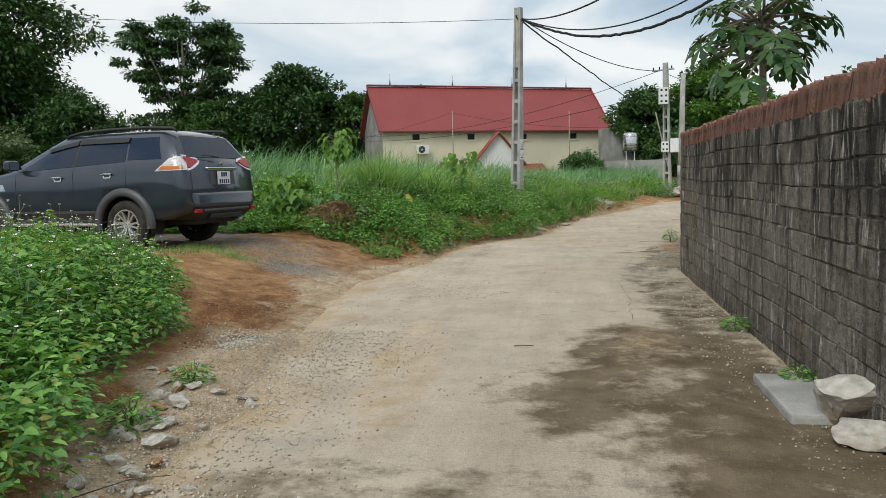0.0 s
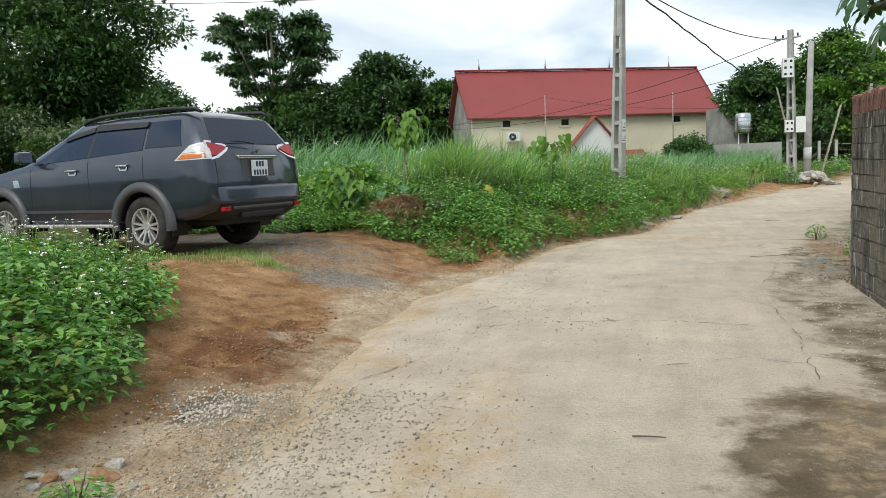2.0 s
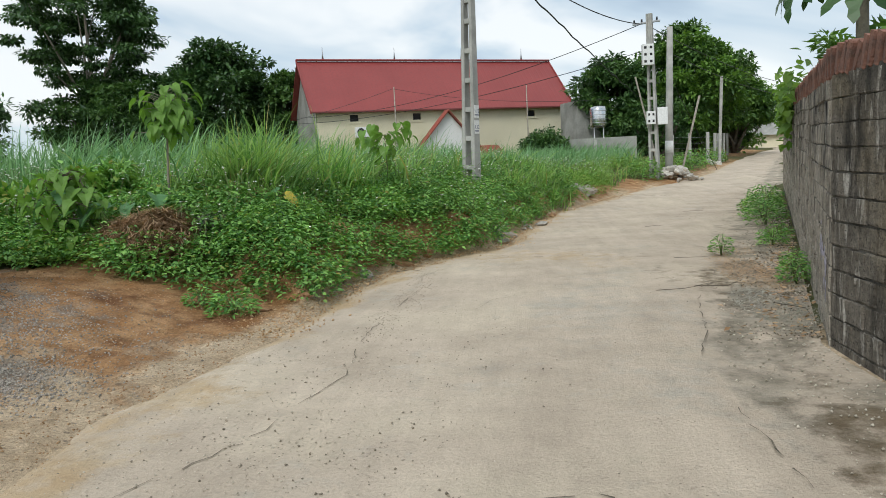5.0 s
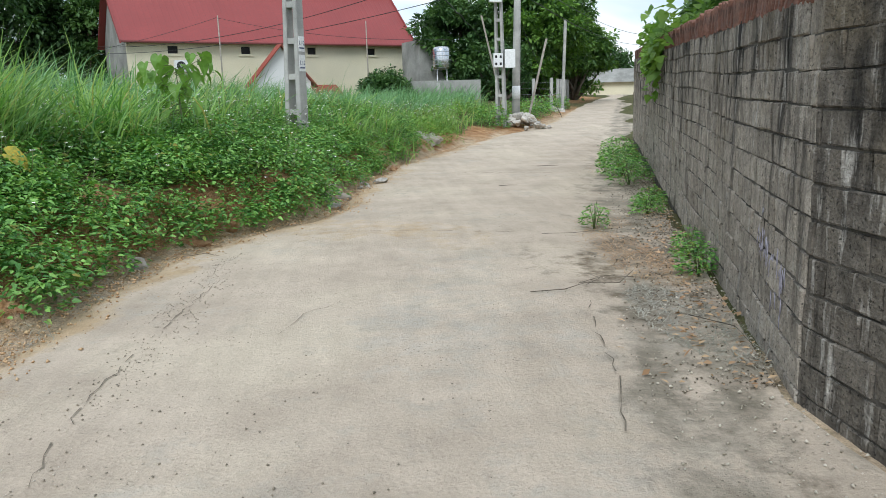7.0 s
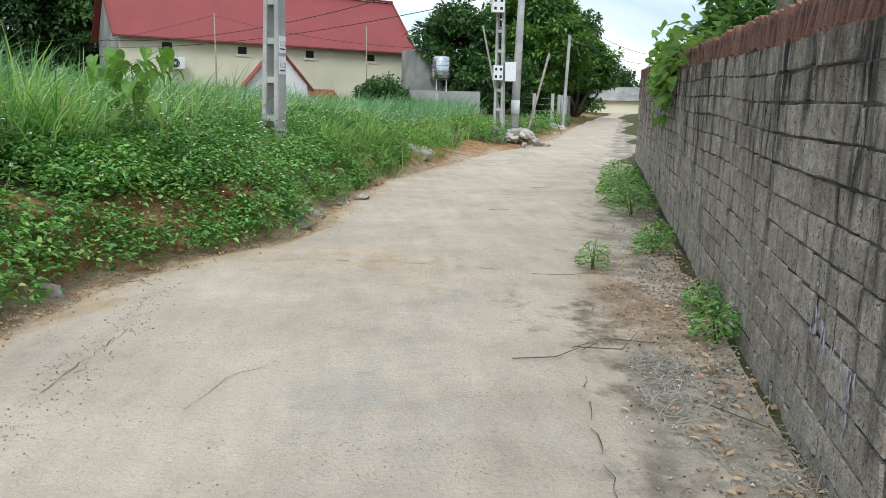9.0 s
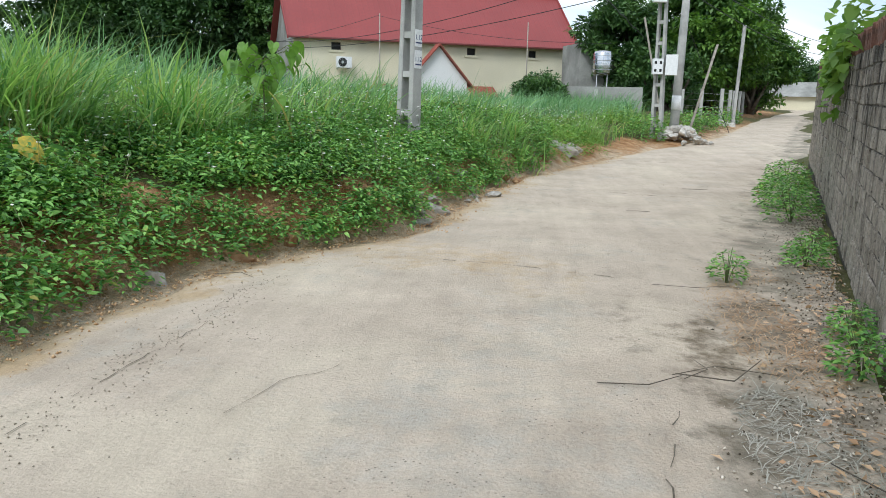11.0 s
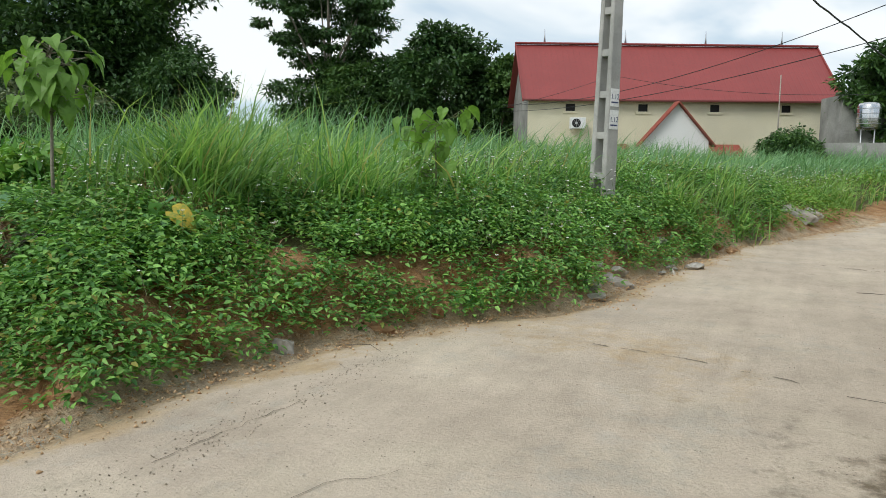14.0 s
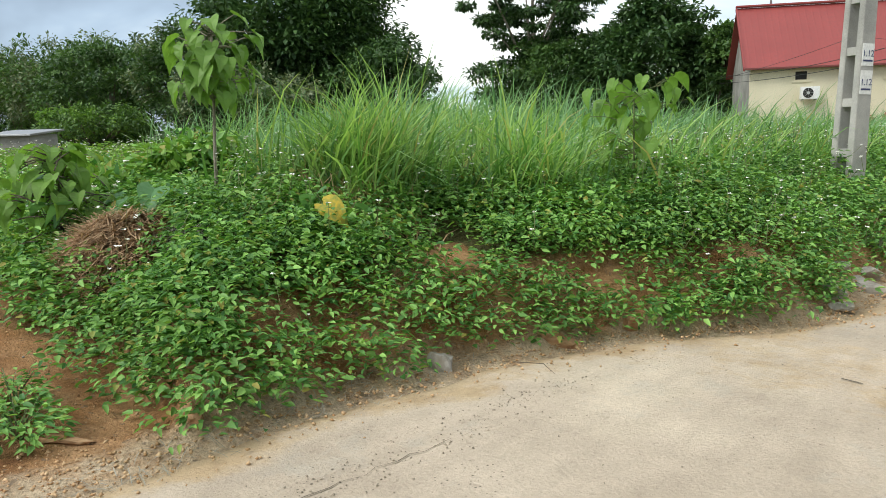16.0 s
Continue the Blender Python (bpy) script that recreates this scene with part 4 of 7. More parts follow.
x, y = scatter(-9, -0.6, 2.0, 11.0, 58, lambda x, y: step(0.1, 0.5, verge_depth(x, y)) * np.clip(0.35 + 0.5 * step(7.5, 9.5, y) + 0.4 * wavy(x, y, 1.5, 2.0), 0, 1))
flower_patch(x, y, 0.70 - 0.28 * step(6.5, 9.0, y), 0.021, 0.18, "small white wild flowers on thin stalks over the verge")
x, y = scatter(-12, 4, 13.5, 34, 46, lambda x, y: step(0.0, 0.5, bank_depth(x, y)) * (1 - 0.75 * step(2.2, 3.6, bank_depth(x, y))) * np.clip(0.35 + 0.5 * wavy(x, y, 2.0, 5.0) + 0.4 * step(1.5, 3.0, bank_depth(x, y)), 0, 1))
flower_patch(x, y, 0.50, 0.021, 0.16, "small white wild flowers dotted over the bank")


def blades(x, y, tall, wide, lean, seg=4):
    """Arching grass blades as tapered ribbons."""
    n = len(x)
    z = height(x, y)
    h = tall * RNG.uniform(0.4, 1.3, n) * (1 + 0.25 * wavy(x, y, 1.4, 5.0))
    a = RNG.uniform(0, 2 * np.pi, n)
    out = np.stack([np.cos(a), np.sin(a)], 1) * RNG.uniform(0.05, 1.05, (n, 1)) + np.asarray(lean) * (1 + 1.1 * wavy(x, y, 1.7, 3.0) + RNG.normal(0, 0.5, n))[:, None]
    sd = unit(np.stack([-np.sin(a + 0.4), np.cos(a + 0.4), np.zeros(n)], 1))
    rows = []
    for k in range(seg + 1):
        t = k / seg
        c = np.stack([x + out[:, 0] * h * t ** 1.9, y + out[:, 1] * h * t ** 1.9, z + h * (t - 0.42 * np.linalg.norm(out, axis=1) * t ** 3)], 1)
        w = (wide * (1 - t) ** 0.6 + 0.001) * 0.5
        rows += [c - sd * w, c + sd * w]
    v = np.stack(rows, 1).reshape(-1, 3)
    i = np.arange(n)[:, None] * (2 * seg + 2)
    f = np.concatenate([i + (2 * k, 2 * k + 1, 2 * k + 3, 2 * k + 2) for k in range(seg)], 1).reshape(-1, 4)
    return v, f


WIND = (0.32, -0.08)
tall_at = lambda x, y: step(1.1, 2.0, bank_depth(x, y)) * step(-6.2, -3.8, x - 0.12 * (y - 17)) * (1 - step(-0.6, 0.8, x - 0.30 * (y - 22))) * step(16.2, 17.5, y)
x, y = scatter(-9, 4.5, 16, 30, 68, lambda x, y: tall_at(x, y) * np.clip(0.55 + 0.6 * wavy(x, y, 1.1, 4.0), 0.05, 1))
v, f = blades(x, y, 0.85, 0.034, WIND)
put_stuff("tall_grass", v, f, GRASS, "tall arching green grass on the bank", "grass", True)
x, y = scatter(-7, 4.5, 17, 30, 40, lambda x, y: tall_at(x, y) * np.clip(0.2 + 0.9 * wavy(x, y, 1.6, 8.0), 0, 1))
v, f = blades(x, y, 1.0, 0.03, WIND)
put_stuff("reed_grass", v, f, GRASS_BLUE, "bluish blades among the tall green grass", "grass", True)
x, y = scatter(-16, 6, 21, 46, 88, lambda x, y: step(2.5, 4.5, bank_depth(x, y)) * step(-15, -9, x - 0.2 * (y - 24)) * np.clip(0.6 + 0.5 * wavy(x, y, 2.2, 1.0), 0, 1))
v, f = blades(x, y, 0.90 + 0.4 * step(-2.0, -7.0, x - 0.15 * (y - 22)), 0.036, WIND, 4)
put_stuff("reed_grass", v, f, GRASS_BLUE, "bluish-green reed grass bending in the wind", "grass", True)
x, y = scatter(-2, 6, 21, 40, 45, lambda x, y: step(0.4, 1.2, bank_depth(x, y)) * np.clip(0.4 + 0.7 * wavy(x, y, 1.6, 9.0), 0, 1))
v, f = blades(x, y, 0.62, 0.021, WIND, 4)
put_stuff("yellow_grass", v, f, GRASS, "lighter grass growing by the lane", "grass", True)
# single tussocks at the edge of the meadow
for cx, cy, n, tall in ((-2.5, 17.45, 760, 1.08), (-1.6, 18.6, 300, 0.85), (0.9, 24.2, 160, 0.7), (1.5, 25.6, 160, 0.7), (-4.6, 21.5, 320, 1.0), (3.3, 30.6, 160, 0.65)):
    x, y = RNG.normal(cx, 0.22, n), RNG.normal(cy, 0.22, n)
    v, f = blades(x, y, tall, 0.025, WIND)
    put_stuff("grass_tussock", v, f, GRASS, "tussock of long green grass blades", "grass", True)
x, y = RNG.normal(-2.3, 0.3, 520), RNG.normal(17.12, 0.16, 520)
v, f = blades(x, y, 0.34, 0.012, (0.2, -0.5))
put_stuff("dry_grass", v, f, STRAW, "dry brown blades at the foot of a tussock", "grass", True)


# ---- trees ----
def tree(name, x, y, base, top, rx, trunk_h, clumps, per, leaf, mats, label, seed, dome=1.0, flat=0.55, bark=BARK, radius=0.3, droop=0.25, hollow=0.45):
    """A trunk that forks into limbs, and a crown of leaf clumps set unevenly round the limbs' ends."""
    rng = np.random.default_rng(seed)
    ob = thing(name, pose(x, y, base), label, "tree")
    cz, rz = (trunk_h + top - base) / 2, (top - base - trunk_h) / 2 * dome
    # lobes make the outline uneven
    lobes = unit(rng.normal(size=(16, 3))) * (1, 1, 0.9)
    reach = rng.uniform(0.62, 1.12, 16)
    d = unit(rng.normal(size=(clumps, 3)))
    near = np.argmax(d @ lobes.T, 1)
    r = (hollow + (1 - hollow) * rng.random(clumps) ** 0.6) * reach[near] * (0.8 + 0.2 * np.max(d @ lobes.T, 1))
    c = d * r[:, None] * (rx, rx, rz) + (0, 0, cz)
    c[:, 2] = np.maximum(c[:, 2], trunk_h * 0.75 + rng.random(clumps) * 0.4)
    lines = [([(0, 0, -0.3), (rng.normal(0, 0.1), rng.normal(0, 0.1), trunk_h * 0.6), (0.1, 0, trunk_h), (0.0, 0.1, cz + rz * 0.4)], [radius * 1.3, radius, radius * 0.8, radius * 0.25])]
    for k in range(14):
        e = c[rng.integers(clumps)]
        s = np.array((0, 0, trunk_h * rng.uniform(0.7, 1.25)))
        m1 = s + (e - s) * 0.4 + rng.normal(0, 0.06, 3) * rx + (0, 0, -0.05 * rx)
        lines.append(([tuple(s), tuple(m1), tuple(e * 0.97)], [radius * 0.5, radius * 0.3, radius * 0.08]))
    part("trunk", tubes("trunk", lines, bark, 6), bark, ob)
    share = np.array_split(np.arange(clumps), len(mats)) if len(mats) > 1 else [np.arange(clumps)]
    order = rng.permutation(clumps)
    for idx, mat in zip(share, mats):
        cc = c[order[idx]]
        n = len(cc) * per
        size = np.repeat(rng.uniform(0.6, 1.35, len(cc)), per) * rx * 0.17 + 0.1
        off = unit(rng.normal(size=(n, 3))) * (rng.random(n) ** 0.45 * size)[:, None] * (1, 1, flat)
        p = np.repeat(cc, per, 0) + off
        way = unit(off + rng.normal(0, 0.5, (n, 3)) * size[:, None]) + (0, 0, -droop)
        L = leaf * rng.uniform(0.6, 1.4, n)
        v, f = leaves(p, way, L, L * rng.uniform(0.4, 0.6, n), 0.2)
        tagged(part("crown", mesh_np("crown", v, f, mat), mat, ob), kind="stuff")
    return ob


tree("tree", -36.4, 44.2, 1.2, 15.6, 7.2, 0.6, 530, 125, 0.36, (TREE_DARK, TREE_DARK, TREE_MID), "large dense dark-green broadleaf tree", 21, hollow=0.6)
tree("tree", -28.6, 43.5, 1.2, 7.4, 3.1, 0.4, 170, 100, 0.28, (TREE_DARK, TREE_DARK), "shorter leafy tree beside the large dark one", 22)
tree("tree", -45, 41, 1.2, 10.6, 4.8, 0.5, 220, 100, 0.28, (TREE_DARK, TREE_MID, TREE_BLOOM), "green tree with pale blossoming twigs", 23)
tree("tree", -55, 40, 1.2, 10.4, 5.4, 0.5, 200, 90, 0.32, (TREE_MID, TREE_DARK), "rounded green tree behind the meadow", 24)
tree("tree", -67, 42, 1.2, 11.4, 6.8, 0.5, 200, 80, 0.36, (TREE_MID, TREE_BLOOM), "distant green tree behind the meadow", 25)
tree("tree", -35, 37.5, 1.2, 5.8, 4.0, 0.3, 200, 90, 0.24, (TREE_DARK, TREE_BLOOM), "low bushy tree with pale blossom", 26, flat=0.7)
tree("tree", -29, 36.5, 1.2, 5.0, 2.8, 0.2, 110, 90, 0.24, (TREE_MID, TREE_BLOOM), "low bushy tree with greyish blossom", 27)
tree("tree", -80, 43, 1.2, 11.8, 7.2, 0.5, 200, 90, 0.4, (TREE_MID, TREE_DARK), "distant leafy green tree beyond the meadow", 29)
tree("tree", -45, 34.5, 1.2, 4.4, 3.4, 0.2, 110, 80, 0.24, (TREE_MID, TREE_LIGHT), "low green bush by the meadow", 28)
tree("tree", -31.2, 62, 1.2, 17.6, 5.5, 5.0, 92, 230, 0.36, (TREE_DARK, TREE_DARK), "tall open feathery tree with tiered foliage", 31, flat=0.35, droop=0.5, hollow=0.5, radius=0.28, bark=BARK_PALE)
tree("tree", -29.5, 61, 1.2, 8.8, 4.8, 0.4, 220, 110, 0.34, (TREE_DARK, TREE_MID), "dark bushy tree under the feathery one", 32)
tree("tree", -22.0, 62, 1.2, 11.0, 4.8, 0.4, 340, 120, 0.38, (TREE_DARK, TREE_DARK), "dark round-crowned tree behind the field", 33, hollow=0.6)
tree("tree", -16.6, 63, 1.2, 9.8, 3.2, 0.4, 160, 110, 0.34, (TREE_DARK, TREE_MID), "green tree close to the gable of the house", 34)
tree("tree", -13.4, 78, 1.2, 11.4, 1.2, 4.0, 30, 80, 0.4, (TREE_DARK,), "treetop rising behind the house roof", 35)
tree("tree", 6.6, 52, 0.6, 7.3, 3.0, 0.3, 210, 110, 0.28, (TREE_DARK, TREE_MID), "dark leafy tree behind the cement wall", 41)
tree("tree", 10.8, 52, 0.4, 9.3, 3.2, 0.4, 300, 120, 0.26, (TREE_MID, TREE_LIGHT), "tall bright green tree beside the lane", 42)
tree("tree", 14.6, 58, 0.4, 8.4, 2.6, 0.4, 170, 100, 0.28, (TREE_MID, TREE_LIGHT), "green tree further along the lane", 43)
tree("tree", 18.5, 78, 0.6, 8.0, 4.4, 0.4, 170, 100, 0.36, (TREE_DARK, TREE_MID), "dark tree at the far end of the lane", 44)
tree("tree", 29.0, 100, 0.6, 8.2, 5.0, 0.4, 120, 80, 0.42, (TREE_DARK, TREE_MID), "dark tree behind the low far house", 51)
tree("tree", 38.0, 97, 0.6, 7.2, 5.0, 0.4, 110, 80, 0.42, (TREE_DARK, TREE_MID), "dark tree beside the low far house", 52)
tree("tree", 8.0, 48.5, 0.5, 4.6, 1.9, 0.2, 90, 90, 0.2, (TREE_DARK, TREE_MID), "dark bush beside the fence", 45)
tree("tree", 30.0, 72, 0.6, 6.6, 4.5, 0.4, 120, 80, 0.34, (TREE_DARK, TREE_MID), "dark tree behind the block wall", 46)
tree("tree", 8.7, 24.6, 0.3, 3.7, 1.3, 0.4, 80, 110, 0.18, (TREE_MID, TREE_LIGHT), "young tree behind the block wall", 47)
tree("shrub", 2.2, 45.5, 0.9, 2.75, 1.35, 0.3, 90, 90, 0.16, (TREE_DARK, TREE_MID), "dark round shrub in front of the house", 48, radius=0.05)
tree("shrub", -4.5, 17.0, 0.75, 1.6, 0.6, 0.02, 90, 44, 0.12, (WEED_PALE, WEED), "leafy shrub at the edge of the bank", 49, radius=0.008)
tree("shrub", -5.3, 16.6, 0.6, 1.3, 0.6, 0.02, 70, 40, 0.12, (WEED, WEED_PALE), "low leafy shrub behind the straw heap", 51, radius=0.008)
tree("shrub", -5.4, 17.6, 0.6, 1.35, 0.5, 0.02, 50, 40, 0.13, (WEED_PALE, TREE_LIGHT), "broad green shrub beside the straw heap", 50, radius=0.02)

# far woods that close the view all round
n = 46000
a = RNG.uniform(0, 2 * np.pi, n)
r = RNG.uniform(105, 150, n)
px, py = r * np.sin(a), 20 + r * np.cos(a)
pz = RNG.random(n) ** 0.8 * (4.6 + 2.2 * np.sin(a * 17) * np.sin(a * 7.3) + 1.0 * np.sin(a * 41))
v, f = leaves(np.stack([px, py, pz + 0.3], 1), RNG.normal(size=(n, 3)), RNG.uniform(0.9, 2.0, n), RNG.uniform(0.6, 1.2, n), 0.2)
put_stuff("far_woods", v, f, TREE_DARK, "belt of dark green woods in the distance", "woods")

# ---- the parked car ----
def paint_mat():
    m, nt, p = base_mat("dark_grey_metallic_paint")
    col = mixed(nt, noise_fac(nt, 2.0, 4.0), (0.022, 0.031, 0.049), (0.029, 0.039, 0.059))
    dust = noise_fac(nt, 3.0, 6.0, lo=0.5, hi=0.9)
    col = mixed(nt, mixed(nt, 0.45, (0, 0, 0), dust), col, (0.06, 0.057, 0.053))
    nt.links.new(col, p.inputs["Base Color"])
    p.inputs["Metallic"].default_value, p.inputs["Roughness"].default_value = 0.45, 0.32
    p.inputs["Coat Weight"].default_value, p.inputs["Coat Roughness"].default_value = 1.0, 0.07
    return m


PAINT = paint_mat()
CLAD = plain_mat("grey_wheel_arch_trim", (0.060, 0.061, 0.064), 0.45)
BLACKTRIM = plain_mat("black_plastic_trim", (0.012, 0.012, 0.013), 0.55)
TINT = plain_mat("tinted_glass", (0.010, 0.021, 0.044), 0.06, 0.0, 0.28, 0.0)
RUBBER = rough_mat("dusty_tyre_rubber", (0.022, 0.021, 0.020), (0.055, 0.051, 0.046), 6.0, 0.85, 60, 0.4)
ALLOY = plain_mat("silver_alloy", (0.60, 0.59, 0.57), 0.35, 0.75)
CHROME = plain_mat("chrome", (0.75, 0.76, 0.77), 0.12, 1.0)
REDLENS = plain_mat("red_lens", (0.36, 0.012, 0.018), 0.2, 0.0, 0.5, 0.2)
AMBER = plain_mat("amber_lens", (0.62, 0.18, 0.04), 0.3, 0.0, 0.4, 0.1)
CLEARLENS = plain_mat("clear_lens", (0.62, 0.60, 0.57), 0.15, 0.0, 0.5, 0.3)
HOUSING = plain_mat("lamp_housing", (0.70, 0.70, 0.69), 0.25, 0.6, 0.5)
PLATE = plain_mat("plate_white", (0.74, 0.75, 0.76), 0.4)

car = thing("car", pose(-4.84, 12.79, 0.435, 0, 0, 169.7), "dusty dark grey sport utility car parked on the drive", "car")
X_KNOT = [-1.16, -1.10, -1.0, -0.8, -0.3, 0.6, 1.3, 1.9, 2.35, 2.6, 3.0, 3.3, 3.45, 3.54]
WIDE = [0.77, 0.845, 0.880, 0.900, 0.905, 0.905, 0.905, 0.905, 0.90, 0.895, 0.875, 0.82, 0.74, 0.62]
BELT = [1.31, 1.315, 1.32, 1.325, 1.31, 1.27, 1.24, 1.21, 1.19, 1.16, 1.10, 1.02, 0.96, 0.90]
TOP = [1.72, 1.745, 1.765, 1.785, 1.80, 1.80, 1.775, 1.52, 1.235, 1.20, 1.14, 1.06, 0.99, 0.93]
ROOFW = [0.60, 0.62, 0.63, 0.635, 0.64, 0.64, 0.63, 0.66, 0.76, 0.76, 0.74, 0.68, 0.60, 0.50]
SILL = [0.56, 0.53, 0.50, 0.46, 0.42, 0.42, 0.42, 0.42, 0.42, 0.42, 0.44, 0.46, 0.48, 0.52]
WHEELS, ARCH, HUB = (0.0, 2.80), 0.445, 0.38


def knot(table, x):
    return float(np.interp(x, X_KNOT, table))


def rear_x(z):
    """How far the tail stands in from the bumper at a height."""
    return float(np.interp(z, [0.5, 0.62, 0.80, 0.86, 1.0, 1.20, 1.32, 1.72], [0.12, 0.03, 0.0, 0.03, 0.045, 0.07, 0.115, 0.40]))


def pull(x, z):
    return x + rear_x(z) * float(step(-0.35, -1.16, x))


def half_section(x):
    """Half outline of the body at x: (y, z) from under the sill to the middle of the roof."""
    w, belt, top, rw, sill = (knot(t, x) for t in (WIDE, BELT, TOP, ROOFW, SILL))
    for wx in WHEELS:
        d = abs(x - wx)
        if d < ARCH:
            sill = max(sill, HUB + math.sqrt(ARCH ** 2 - d ** 2))
    lo = lambda z, k: max(z, sill + 0.004 * k)
    shoulder = min(belt, top - 0.02)
    mid = 0.62 * shoulder + 0.38 * 0.42
    return [(0.60 * w, sill - 0.0), (0.955 * w, sill), (0.985 * w, lo(sill + 0.05, 1)), (1.0 * w, lo(0.70, 2)), (1.0 * w, lo(mid, 3)), (0.992 * w, lo(shoulder - 0.10, 4)),
            (0.965 * w, shoulder), (0.86 * w * 0.5 + 0.5 * rw * 1.06 + 0.02, shoulder + (top - shoulder) * 0.5), (rw * 1.03, shoulder + (top - shoulder) * 0.80),
            (rw * 0.95, shoulder + (top - shoulder) * 0.93), (rw * 0.6, top - 0.008), (0.0, top)]


xs = sorted(set(list(np.linspace(-1.16, 3.54, 60)) + [-1.16, -1.14, -1.12, -1.09, -1.05] + [wx + ARCH * math.cos(a) for wx in WHEELS for a in np.linspace(0, math.pi, 17)]))
bm = bmesh.new()
grid = []
for x in xs:
    h = half_section(x)
    ring = [(y, z) for y, z in h] + [(-y, z) for y, z in h[-2::-1]]
    grid.append([bm.verts.new((pull(x, z), y, z)) for y, z in ring])
for a, b in zip(grid, grid[1:]):
    for i in range(len(a) - 1):
        bm.faces.new((a[i], a[i + 1], b[i + 1], b[i]))
n = len(grid[0])
for g in (grid[0], grid[-1]):
    for i in range(n // 2):
        q = [g[i], g[i + 1], g[n - 2 - i], g[n - 1 - i]]
        q = list(dict.fromkeys(q))
        if len(q) > 2:
            bm.faces.new(q)
body = part("body", bm, PAINT, car, smooth=True)


def crisp(bm):
    """Keeps a thin panel's rim sharp under smooth shading."""
    bmesh.ops.recalc_face_normals(bm, faces=bm.faces)
    for e in bm.edges:
        if len(e.link_faces) != 2 or e.calc_face_angle(0) > 0.7:
            e.smooth = False


def side_y(x, z):
    h = half_section(x)
    return float(np.interp(z, [p[1] for p in h[1:]], [p[0] for p in h[1:]]))


def side_panel(name, outline_b, outline_t, z0, z1, material, parent, lift=0.006, sgn=1, cols=14, rows=6, label="", zb=None, zt=None):
    """A panel laid on the car's flank between a lower and an upper edge: x ranges and heights."""
    bm = bmesh.new()
    g = []
    for i in range(cols + 1):
        t = i / cols
        xb, xt = outline_b[0] + (outline_b[1] - outline_b[0]) * t, outline_t[0] + (outline_t[1] - outline_t[0]) * t
        a = z0 if zb is None else zb[0] + (zb[1] - zb[0]) * t
        b = z1 if zt is None else zt[0] + (zt[1] - zt[0]) * t
        col = []
        for k in range(rows + 1):
            u = k / rows
            x, z = xb + (xt - xb) * u, a + (b - a) * u
            col.append(bm.verts.new((pull(x, z), sgn * (side_y(x, z) + lift), z)))
        g.append(col)
    for a, b in zip(g, g[1:]):
        for k in range(rows):
            bm.faces.new((a[k], b[k], b[k + 1], a[k + 1]))
    r = bmesh.ops.extrude_face_region(bm, geom=list(bm.faces))
    for v in r["geom"]:
        if isinstance(v, bmesh.types.BMVert):
            v.co.y -= sgn * (lift + 0.004)
    crisp(bm)
    return part(name, bm, material, parent, label, True)


